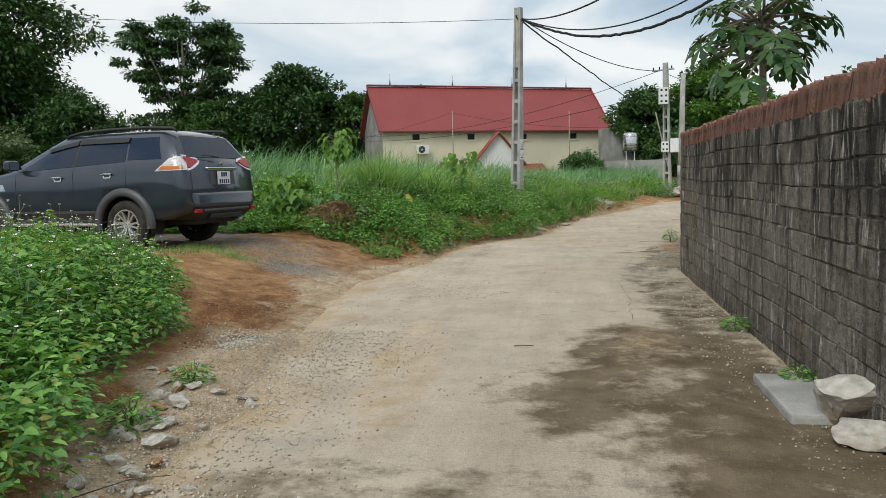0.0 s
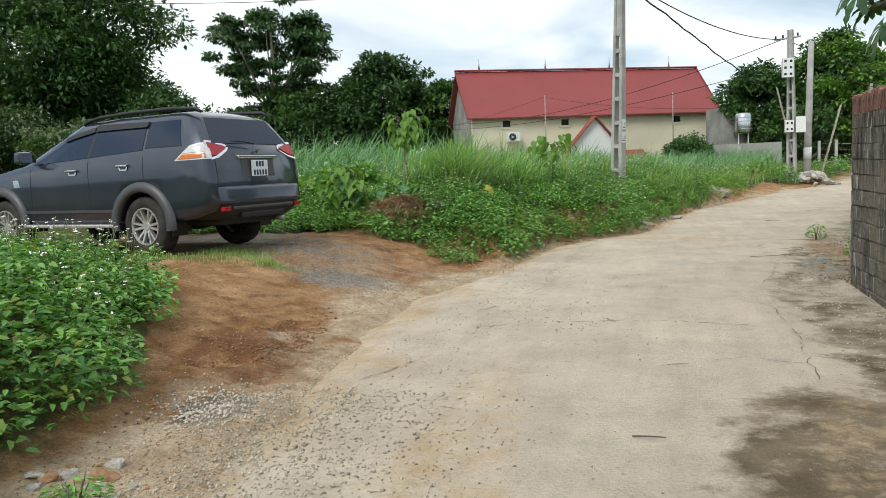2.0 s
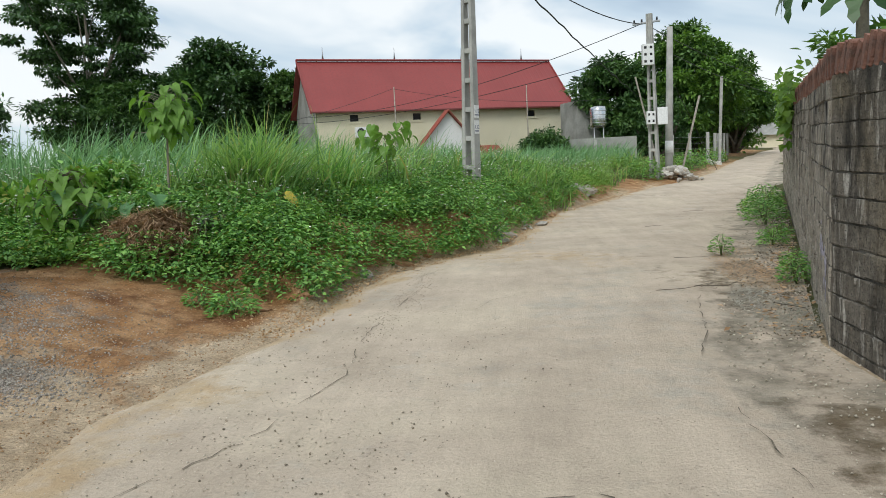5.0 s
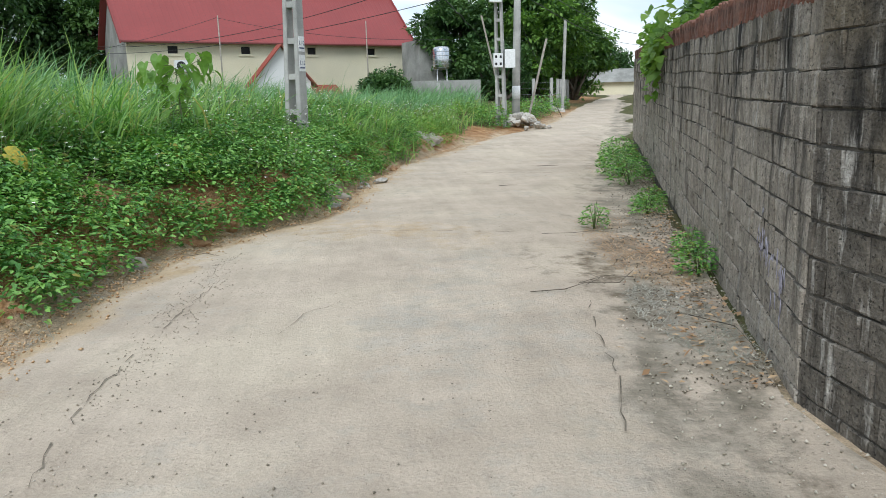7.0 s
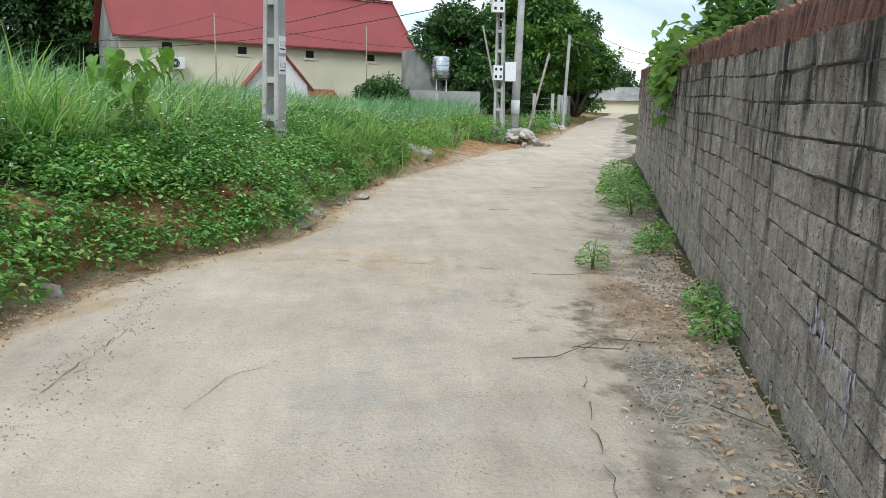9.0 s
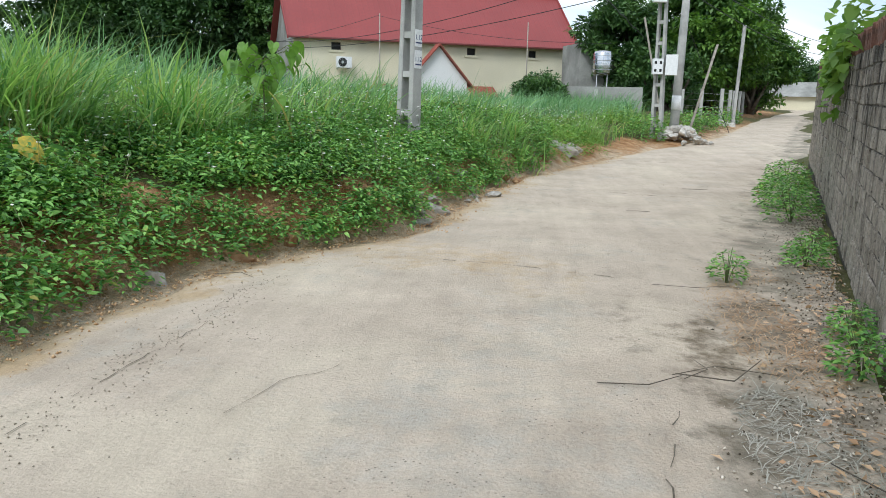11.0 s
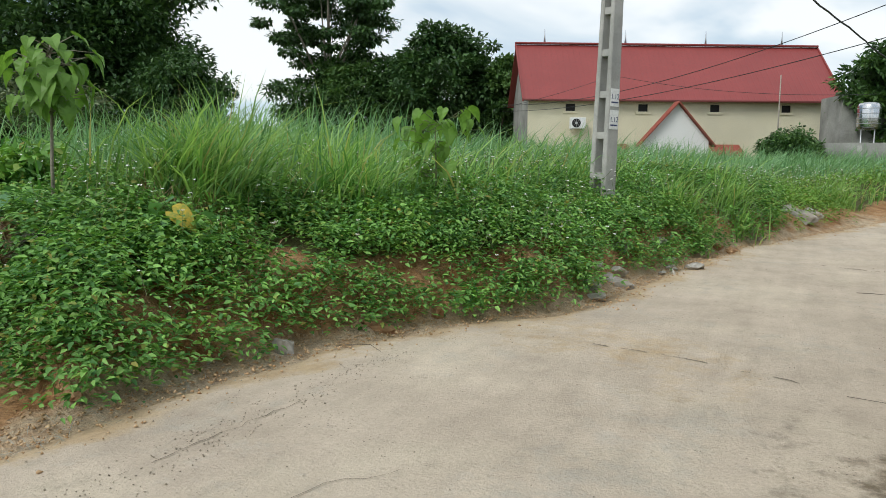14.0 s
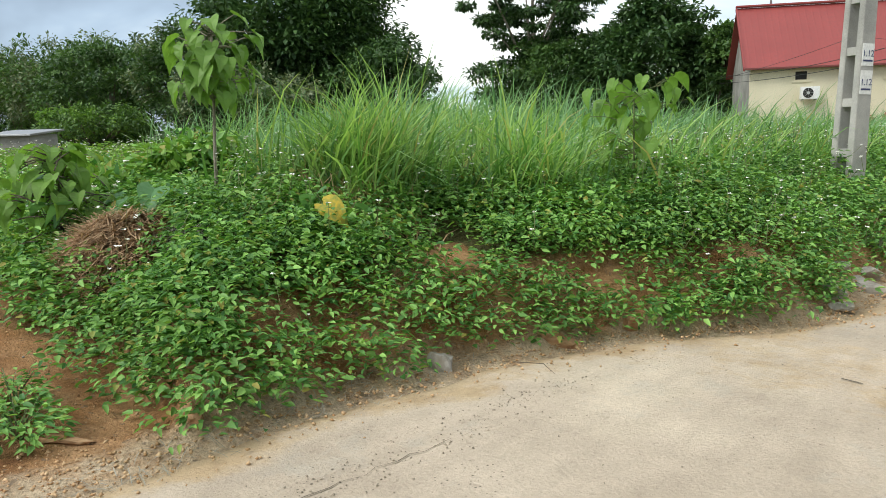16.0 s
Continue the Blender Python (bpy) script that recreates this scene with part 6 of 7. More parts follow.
BARE = rough_mat("grey_bare_wood", (0.26, 0.23, 0.19), (0.38, 0.35, 0.30), 9.0, 0.9, 40, 0.5)
post(10.2, 44.0, 0.5, 4.6, 0.06, "slender grey concrete post", lean=(0.14, 0))
FENCE = ((9.45, 43.0), (9.0, 44.6), (8.6, 46.6), (10.5, 46.0), (11.2, 48.0), (12.2, 51.0), (13.2, 54.0))
for n, (px_, py_) in enumerate(FENCE):
    post(px_, py_, float(rise(py_)) - 0.05, float(rise(py_)) + 1.52 - 0.02 * n, 0.065, "short square concrete fence post", lean=(0.03 * math.sin(n * 3), 0))
post(4.65, 45.4, 0.7, 2.0, 0.08, "squat concrete post before the cement wall")
post(6.5, 35.0, 0.3, 3.2, 0.035, "slanting wooden pole prop", BARE, (0.9, 0.5), "pole_prop")
post(6.1, 35.2, 0.2, 4.0, 0.03, "slanting wooden pole prop", BARE, (-0.9, 0.4), "pole_prop")
# wire netting between the fence posts
wires = []
for k in range(5):
    z = 0.75 + 0.27 * k
    wires.append(([(8.6, 46.6, z + 0.1), (9.45, 43.0, z), (10.5, 46.0, z + 0.1), (12.2, 51.0, z + 0.2)], [0.006] * 4))
tagged(new("fence_wire", tubes("fence_wire", wires, GALV, 5)), "thin strands of wire along the concrete posts", "fence wire")

# ---- cement walls and tank beside the house ----
wall = tagged(new("wall_yard", finish(boxed((3.4, 46.0, 0.2), (6.75, 46.18, 2.12), 0.01), "wall_yard", GREYRENDER)), "stained grey cement yard wall", "wall", kind="structure")
outhouse = thing("outhouse", pose(4.7, 50.0, 0.6, 0, 0, 18), "small grey cement outhouse beside the red-roofed house", "shed")
bm = bmesh.new()
o = [(-0.6, 0), (2.6, 0), (2.6, 2.2), (1.2, 2.75), (-0.6, 3.7)]
f = [bm.verts.new((a, 0, b)) for a, b in o]
g = [bm.verts.new((a, 2.5, b)) for a, b in o]
bm.faces.new(f)
bm.faces.new(g[::-1])
for i in range(5):
    j = (i + 1) % 5
    bm.faces.new((f[i], f[j], g[j], g[i]))
part("wall", bm, GREYRENDER, outhouse)
tank = thing("water_tank", pose(5.0, 46.9, 0.5), "stainless steel water tank on a tall stand", "water tank")
part("vessel", tubes("vessel", [([(0, 0, 2.15), (0, 0, 2.2), (0, 0, 2.3), (0, 0, 3.1), (0, 0, 3.2), (0, 0, 3.26)], [0.30, 0.40, 0.43, 0.43, 0.38, 0.15])], STEEL, 28), STEEL, tank)
for z in (2.4, 2.6, 2.8, 3.0):
    part("band", tubes("band", [([(0, 0, z - 0.015), (0, 0, z + 0.015)], [0.437, 0.437])], GALV, 28), GALV, tank)
for a in range(4):
    cx, cy = 0.33 * math.cos(a * math.pi / 2 + 0.7), 0.33 * math.sin(a * math.pi / 2 + 0.7)
    part("leg", tubes("leg", [([(cx, cy, -0.2), (cx, cy, 2.2)], [0.025, 0.025])], GALV, 8), GALV, tank)
for x, label in ((1.6, "bare grey pole in front of the house"), (9.8, "bare grey pole before the house wall")):
    p = Vector((-6.02, 50.15, 0)) if x < 5 else HOUSE @ Vector((10.3, -3.0, 0))
    ob = thing("antenna_pole", pose(p.x, p.y, 0.8), label, "pole")
    part("shaft", tubes("shaft", [([(0, 0, -0.2), (0, 0, 4.9 if x < 5 else 5.0)], [0.045, 0.03])], BARE, 7), BARE, ob)
far = thing("low_house", pose(29.5, 92, 0.9, 0, 0, -15), "low pale house with a dark roof beyond the lane", "house")
part("wall", boxed((-4, 0, 0), (4, 3, 1.6)), CREAM, far)
bm = bmesh.new()
vs = [bm.verts.new(p) for p in ((-4.5, -0.5, 1.5), (4.5, -0.5, 1.5), (4.5, 3.5, 1.5), (-4.5, 3.5, 1.5), (-4.2, 1.5, 3.0), (4.2, 1.5, 3.0))]
for q in ((0, 1, 5, 4), (2, 3, 4, 5), (0, 4, 3), (1, 2, 5), (3, 2, 1, 0)):
    bm.faces.new([vs[i] for i in q])
part("roof", bm, GREYRENDER, far)


shed = thing("shed", pose(-30.0, 24.6, 1.0, 0, 0, 35), "low dark shed with a pale sheet roof behind the shrubs", "shed")
part("wall", boxed((-0.9, -0.9, 0), (0.9, 0.9, 1.05), 0.01), GREYRENDER, shed)
bm = boxed((-1.1, -1.1, 1.06), (1.1, 1.1, 1.14), 0.015)
for v in bm.verts:
    v.co.z += 0.10 * v.co.y
part("roof", bm, GALV, shed, "pale grey sheet roof")


# ---- stones ----
def stone_mesh(seed, mat, rough=0.5, sub=3):
    rng = random.Random(seed)
    bm = bmesh.new()
    bmesh.ops.create_icosphere(bm, subdivisions=sub, radius=0.5)
    cuts = [(Vector((rng.gauss(0, 1), rng.gauss(0, 1), rng.gauss(0, 1))).normalized(), rng.uniform(0.18, 0.34)) for _ in range(13)]
    for v in bm.verts:
        for nrm, d in cuts:
            k = v.co.dot(nrm) - d
            if k > 0:
                v.co -= nrm * k
        v.co *= 1 + rough * (0.30 * noise.noise(v.co * 5 + Vector((seed, 0, 0))) + 0.22 * noise.noise(v.co * 13 + Vector((0, seed, 0))))
    return finish(bm, "stone", mat)


STONES = {m.name: [stone_mesh(70 + i, m) for i in range(5)] for m in (STONE, STONE_PALE, STONE_RED)}


def stone(x, y, sx, sy, sz, mat, label, turn=0, sink=0.3, group="stones along the lane", z=None):
    me = STONES[mat.name][int(abs(x * 37 + y * 91)) % 5]
    ob = new("stone", me)
    base = float(height(x, y)) if z is None else z
    ob.matrix_world = pose(x, y, max(base, -0.01) + sz * (0.5 - sink) * 0.8, 0, 0, turn) @ Matrix.Diagonal((sx * 1.6, sy * 1.6, sz * 1.6, 1))
    return tagged(ob, label, "stone", group)


stone(3.06, 6.12, 0.33, 0.32, 0.26, STONE_PALE, "large rough pale limestone lump by the wall", 20, 0.1, z=0.06)
stone(3.00, 5.88, 0.29, 0.24, 0.15, STONE_PALE, "flat pale limestone lump by the wall", 70, 0.2, z=0.0)
slab = new("concrete_slab", finish(boxed((2.76, 6.15, -0.06), (3.1, 7.05, 0.025), 0.02), "concrete_slab", CONCRETE))
tagged(slab, "broken grey concrete slab at the foot of the wall", "slab")
for x, y, a, b, c, m, lab, t in (
        (-0.52, 17.5, 0.26, 0.16, 0.13, STONE_RED, "rounded reddish stone at the lane's edge", 20),
        (-0.84, 16.55, 0.16, 0.12, 0.20, STONE, "upright grey stone at the lane's edge", 10),
        (-0.30, 18.1, 0.16, 0.12, 0.14, STONE_RED, "small brown stone under the weeds", 50),
        (0.62, 19.9, 0.24, 0.18, 0.16, STONE, "grey stone at the foot of the bank", 0),
        (0.78, 20.6, 0.34, 0.24, 0.18, STONE, "flat grey stone on the lane's edge", 35),
        (-0.05, 20.95, 0.40, 0.30, 0.22, STONE, "grey stone lying in the bank's weeds", 60),
        (1.45, 24.2, 0.22, 0.16, 0.12, STONE_RED, "orange-brown stone at the lane's edge", 15),
        (1.72, 24.5, 0.26, 0.18, 0.12, STONE_RED, "orange-brown stone beside the lane", 80),
        (2.65, 27.7, 0.6, 0.4, 0.32, STONE, "broad grey stone on the bank's end", 30),
        (2.9, 28.2, 0.3, 0.25, 0.2, STONE_PALE, "pale stone on the bank's end", 5),
        (-1.12, 15.0, 0.14, 0.10, 0.08, STONE_RED, "small clay lump at the lane's edge", 0),
        (-1.45, 14.5, 0.22, 0.10, 0.06, STONE_RED, "flat clay lump at the lane's edge", 40),
        (-0.90, 6.05, 0.15, 0.12, 0.11, STONE_PALE, "pale rubble stone at the verge", 10),
        (-0.64, 5.38, 0.17, 0.13, 0.11, STONE_PALE, "pale rubble stone at the verge", 60),
        (-1.10, 6.40, 0.13, 0.10, 0.09, STONE_PALE, "pale rubble stone at the verge", 30),
        (-0.83, 5.72, 0.12, 0.11, 0.09, STONE_PALE, "grey rubble stone at the verge", 80),
        (-0.72, 5.10, 0.11, 0.09, 0.08, STONE_PALE, "grey rubble stone at the verge", 20),
        (-1.20, 6.85, 0.11, 0.09, 0.08, STONE_RED, "reddish stone at the verge", 50),
        (-0.98, 5.95, 0.10, 0.08, 0.08, STONE_RED, "reddish stone at the verge", 0),
        (-0.76, 6.30, 0.09, 0.07, 0.06, STONE_PALE, "small pale stone at the verge", 40),
        (-1.03, 6.62, 0.10, 0.08, 0.07, STONE_PALE, "grey rubble stone at the verge", 15),
        (-0.56, 5.70, 0.08, 0.06, 0.05, STONE_PALE, "small pale stone at the verge", 70),
        (-0.88, 5.45, 0.13, 0.10, 0.10, STONE_PALE, "pale rubble stone at the verge", 5),
        (-1.08, 6.20, 0.09, 0.07, 0.07, STONE_PALE, "grey rubble stone at the verge", 33),
        (-0.55, 6.3, 0.12, 0.09, 0.05, STONE, "small stone on the dirt", 20),
        (-0.45, 6.15, 0.07, 0.06, 0.05, STONE_PALE, "small pale stone on the dirt", 0)):
    stone(x, y, a, b, c, m, lab, t)
rng = random.Random(90)
for i in range(46):
    y = rng.uniform(4.7, 7.0)
    x = float(np.interp(y, VERGE_Y, VERGE_X)) + rng.gauss(0.16, 0.14)
    s = rng.uniform(0.035, 0.11)
    stone(x, y, s, s * rng.uniform(0.6, 0.9), s * rng.uniform(0.5, 0.8), STONE_PALE if i % 4 else STONE_RED, "broken pale rubble half sunk in the verge", rng.uniform(0, 180), 0.25, "rubble at the verge")
for i in range(44):
    u = rng.random()
    x, y = rng.gauss(6.15, 0.36), rng.gauss(33.6, 0.5)
    s = rng.uniform(0.16, 0.42)
    stone(x, y, s, s * rng.uniform(0.6, 0.9), s * rng.uniform(0.5, 0.8), STONE_PALE if i % 5 else STONE, "broken stone of the rubble heap by the lane", rng.uniform(0, 180), 0.1,
          "rubble heap", z=0.33 + max(0.0, 0.40 - 0.6 * math.hypot(x - 6.15, (y - 33.6) * 0.7)))
for i in range(22):
    x, y = 9.6 + i * 0.13 + rng.uniform(-0.2, 0.2), 42.2 + i * 0.45 + rng.uniform(-0.2, 0.2)
    s = rng.uniform(0.18, 0.42)
    stone(x - 0.1, y, s, s * 0.8, s * 0.7, STONE_PALE if i % 2 else STONE, "broken stone beside the fence", rng.uniform(0, 180), 0.15, "rubble along the fence", z=float(rise(y)))

for i in range(18):
    y = rng.uniform(19.6, 22.8)
    x = float(road_left(y)) + rng.gauss(-0.05, 0.16)
    s = rng.uniform(0.07, 0.24)
    stone(x, y, s, s * rng.uniform(0.6, 0.9), s * rng.uniform(0.4, 0.7), STONE_PALE if i % 3 else STONE, "broken piece of pale rubble at the foot of the bank", rng.uniform(0, 180), 0.25, "rubble by the pole")

# gravel and crumbs too small to count
def crumbs(name, x, y, z, size, mat, label):
    n = len(x)
    base = np.array([(1, 0, 0), (-0.5, 0.8, 0), (-0.5, -0.8, 0), (0.1, 0.1, 0.75), (-0.2, 0, -0.5)])
    f0 = np.array([(0, 1, 3), (1, 2, 3), (2, 0, 3), (1, 0, 4), (2, 1, 4), (0, 2, 4)])
    a = RNG.uniform(0, 6.283, n)
    s = size * RNG.uniform(0.4, 1.0, n) ** 1.6
    bx = base[None] * (1 + RNG.normal(0, 0.22, (n, 5, 1)))
    c, sn = np.cos(a)[:, None], np.sin(a)[:, None]
    v = np.stack([bx[..., 0] * c - bx[..., 1] * sn, bx[..., 0] * sn + bx[..., 1] * c, bx[..., 2]], -1) * s[:, None, None]
    v += np.stack([x, y, z], 1)[:, None]
    f = (f0[None] + (np.arange(n) * 5)[:, None, None]).reshape(-1, 3)
    put_stuff(name, v.reshape(-1, 3), f, mat, label, "gravel")


PEBBLE = leaf_mat("mixed_pebbles", (0.34, 0.295, 0.23), (0.72, 0.65, 0.55), None, 0.0, 0.9)
PEBBLE_DARK = leaf_mat("dark_crumbs", (0.20, 0.17, 0.13), (0.42, 0.36, 0.28), None, 0.0, 0.9)
PEBBLE_GREY = leaf_mat("grey_gravel", (0.17, 0.15, 0.13), (0.50, 0.45, 0.39), None, 0.0, 0.9)
CLOD_DARK = leaf_mat("moist_clay_clods", (0.20, 0.095, 0.042), (0.46, 0.27, 0.145), None, 0.0, 0.95)
SOIL = leaf_mat("dark_soil", (0.075, 0.06, 0.042), (0.22, 0.18, 0.125), None, 0.0, 0.95)
CLOD_PALE = leaf_mat("dry_clay_crumbs", (0.42, 0.25, 0.12), (0.68, 0.48, 0.29), None, 0.0, 0.95)
CLOD = leaf_mat("clay_clods", (0.30, 0.16, 0.075), (0.56, 0.37, 0.21), None, 0.0, 0.95)
rz = lambda x, y: 0.012 * wavy(x, y, 3.1, 6.0) + 0.005 * wavy(x, y, 0.5, 8.0) + 0.003 + rise(y)
n = 9000
x, y = RNG.uniform(-1.6, 5.5, n), 3.5 + 26 * RNG.random(n) ** 1.4
k = (x > road_left(y)) & (x < road_right(y) - 0.2) & (RNG.random(n) < 0.35 + 0.5 * step(0.9, 0.1, x - road_left(y)) + 0.35 * step(1.0, 0.1, road_right(y) - x))
crumbs("road_grit", x[k], y[k], rz(x[k], y[k]), 0.0075, PEBBLE_DARK, "dark grit scattered over the dusty lane")
x, y = RNG.normal(-0.35, 0.5, 2600), RNG.uniform(6.5, 13.0, 2600)
crumbs("road_gravel", x, y, np.maximum(rz(x, y), height(x, y)), 0.0075, PEBBLE, "grey gravel strewn on the lane")
x, y = RNG.normal(-0.6, 0.42, 6500), RNG.uniform(3.2, 8.4, 6500)
k = verge_depth(x, y) < 0.3
crumbs("verge_gravel", x[k], y[k], np.maximum(rz(x[k], y[k]), height(x[k], y[k])), 0.014, PEBBLE, "loose stones and gravel along the verge")
x, y = RNG.normal(-3.4, 0.7, 9000), RNG.normal(13.0, 0.5, 9000)
crumbs("drive_gravel", x, y, surface(x, y) + 0.002, 0.013, PEBBLE_GREY, "grey gravel spread over the clay drive")
x, y = RNG.uniform(-4.5, -0.7, 15000), RNG.uniform(6.5, 14.8, 15000)
k = (verge_depth(x, y) < 0.1) & (bank_depth(x, y) < 0.25)
crumbs("clay_clods", x[k], y[k], surface(x[k], y[k]) + 0.002, 0.011, CLOD, "crumbled orange clay clods")
x, y = RNG.normal(-1.75, 0.5, 2600), RNG.normal(9.0, 0.8, 2600)
k = (verge_depth(x, y) < 0.1) & (bare_earth(x, y) > 0.3) & (lumps(x, y, 0.3, 9.0) > 0.62)
crumbs("broken_clods", x[k], y[k], surface(x[k], y[k]) + 0.004, 0.017, CLOD_DARK, "broken lumps of moist brown clay")
x, y = RNG.normal(-2.45, 0.38, 4200), RNG.normal(12.1, 0.26, 4200)
crumbs("drive_gravel", x, y, surface(x, y) + 0.002, 0.014, PEBBLE_GREY, "grey gravel patch on the clay drive")
x, y = RNG.normal(-1.32, 0.17, 1100), RNG.normal(7.85, 0.16, 1100)
crumbs("verge_gravel", x, y, np.maximum(rz(x, y), surface(x, y)) + 0.003, 0.015, PEBBLE, "small spill of grey gravel by the verge")
x, y = RNG.normal(0.25, 0.65, 1500), RNG.uniform(4.6, 13.5, 1500)
k = (x > road_left(y) + 0.1) & (lumps(x, y, 0.8, 4.0) > 0.42)
crumbs("road_pebbles", x[k], y[k], rz(x[k], y[k]) + 0.002, 0.011, PEBBLE_DARK, "dark pebbles strewn on the lane")
x, y = RNG.normal(-0.1, 0.10, 700), RNG.uniform(13.4, 17.0, 700)
crumbs("road_pebbles", x, y, rz(x, y) + 0.001, 0.008, PEBBLE_DARK, "line of dark pebbles along a crack")
y = RNG.uniform(13.2, 23.0, 5200)
x = road_right(y) - np.abs(RNG.normal(0.0, 0.30, 5200)) - 0.02
k = lumps(x, y, 0.5, 6.0) + 0.4 * RNG.random(5200) > 0.55
crumbs("foot_soil", x[k], y[k], rz(x[k], y[k]) - 0.024, 0.011, SOIL, "dark crumbly soil along the foot of the wall")
y = RNG.uniform(13.5, 29, 5200)
x = road_left(y) + RNG.normal(0.02, 0.20, 5200)
crumbs("bank_crumbs", x, y, np.maximum(rz(x, y), height(x, y)) + 0.002, 0.018, CLOD_PALE, "clay crumbs fallen from the bank")
y = RNG.uniform(5, 24, 3000)
x = road_right(y) - np.abs(RNG.normal(0.0, 0.42, 3000)) - 0.02
crumbs("wall_litter", x, y, rz(x, y) - 0.022, 0.014, PEBBLE, "grit and crumbs along the foot of the wall")

# ---- single plants and litter ----
def big_leaf(size, seed, lobes=0):
    """One broad leaf with a raised rim and a drooping tip, along +x from its stalk; lobes: fingers of a palmate leaf."""
    rng = random.Random(seed)
    vs, fs = [], []
    if not lobes:
        # heart shape: basal lobes beside the stalk, then a pointed tip
        half = ((-0.10, 0.10), (-0.13, 0.22), (-0.02, 0.36), (0.16, 0.42), (0.38, 0.38), (0.60, 0.26), (0.80, 0.12))
        rim = [(0.02, 0.0)] + [(x, y) for x, y in half] + [(1.0, 0.0)] + [(x, -y) for x, y in half[::-1]]
        mids = ((0.10, 0.0), (0.38, 0.0), (0.68, 0.0))
        sag = rng.uniform(0.35, 0.6)
        for x, y in list(mids) + rim:
            vs.append((x * (1 - 0.1 * x), y, 0.30 * abs(y) + 0.05 * rng.uniform(-1, 1) * (abs(y) > 0.2) - sag * max(0, x) ** 2))
        m = len(rim)
        for i in range(m):
            x = (rim[i][0] + rim[(i + 1) % m][0]) / 2
            fs.append((0 if x < 0.25 else 1 if x < 0.55 else 2, 3 + i, 3 + (i + 1) % m))
        fs += [(0, 3 + 4, 1), (1, 3 + m - 4, 0), (1, 3 + 5 + 1, 2), (2, 3 + m - 6, 1)]
    else:
        for k in range(lobes):
            a = radians(-125 + 250 * k / (lobes - 1))
            ln = 1.0 - 0.35 * abs(k - (lobes - 1) / 2) / (lobes / 2)
            c, s = math.cos(a), math.sin(a)
            b = len(vs)
            for u, w in ((0, 0.03), (0.30, 0.07), (0.55, 0.17), (0.72, 0.10), (0.85, 0.12), (1.0, 0.0)):
                for sg in ((1, -1) if w else (1,)):
                    x, y = u * ln, w * sg
                    vs.append((x * c - y * s, x * s + y * c, 0.05 * abs(sg * w) * 4 - 0.35 * (u * ln) ** 2 + rng.uniform(-0.02, 0.02)))
            for r_ in range(4):
                q = b + 2 * r_
                fs.append((q, q + 2, q + 3, q + 1))
            fs.append((b + 8, b + 10, b + 9))
    return [Vector(v) * size for v in vs], fs


def leafy_plant(name, x, y, z, stem_pts, radius, leaf_list, mat, label, category, stem_mat=STEM, lobes=0, sag=0.6):
    """A thing with one stem mesh and a leaf part for every leaf: (foot on the stem, direction angle, pitch, stalk, size) each."""
    ob = thing(name, pose(x, y, z), label, category)
    lines = [(stem_pts, [radius * (1 - 0.6 * i / (len(stem_pts) - 1)) for i in range(len(stem_pts))])]
    pool = [mesh_from("leaf", *big_leaf(1.0, 900 + k, lobes), mat, False) for k in range(4)]
    for i, (foot, ang, pitch, stalk, size) in enumerate(leaf_list):
        d = Vector((math.cos(ang) * math.cos(pitch), math.sin(ang) * math.cos(pitch), math.sin(pitch)))
        end = Vector(foot) + d * stalk
        lines.append(([tuple(foot), tuple(Vector(foot).lerp(end, 0.5) + Vector((0, 0, 0.06 * stalk))), tuple(end)], [radius * 0.3, radius * 0.24, radius * 0.18]))
        lf = new("leaf", pool[i % 4])
        lf.parent = ob
        lf.matrix_local = Matrix.Translation(end) @ Euler((random.uniform(-0.3, 0.3), sag - pitch * 0.3 + random.uniform(-0.3, 0.4), ang + random.uniform(-0.3, 0.3))).to_matrix().to_4x4() @ Matrix.Scale(size, 4)
    tagged(part("stem", tubes("stem", lines, stem_mat, 6), stem_mat, ob), kind="stuff")
    return ob


random.seed(5)
gz = lambda x, y: float(height(x, y))
# young tree with large leaves blown to one side
lf = []
for i in range(84):
    h = random.uniform(0.98, 1.58)
    lf.append(((0.03 * h + random.uniform(-0.05, 0.05), 0, h * 0.93), random.gauss(-0.5, 1.35), random.uniform(-0.15, 0.6), random.uniform(0.10, 0.36), random.uniform(0.12, 0.20)))
leafy_plant("sapling", -3.2, 16.5, gz(-3.2, 16.5), [(0, 0, -0.1), (0.01, 0, 0.5), (0.05, 0, 1.0), (0.04, 0.02, 1.5)], 0.018, lf, BROAD, "young tree with large pale green leaves", "sapling", BARK_PALE, sag=0.72)
lf = []
for i in range(50):
    h = random.uniform(0.4, 1.18)
    lf.append(((random.uniform(-0.25, 0.25) * h, random.uniform(-0.2, 0.2), h * 0.9), random.uniform(0, 6.28), random.uniform(-0.1, 0.6), random.uniform(0.12, 0.34), random.uniform(0.14, 0.23)))
leafy_plant("sapling", -1.08, 19.6, gz(-1.08, 19.6), [(0, 0, -0.1), (0.02, 0, 0.4), (0.0, 0.02, 0.95)], 0.016, lf, BROAD, "broad-leaved young tree among tall grass", "sapling", sag=0.75)
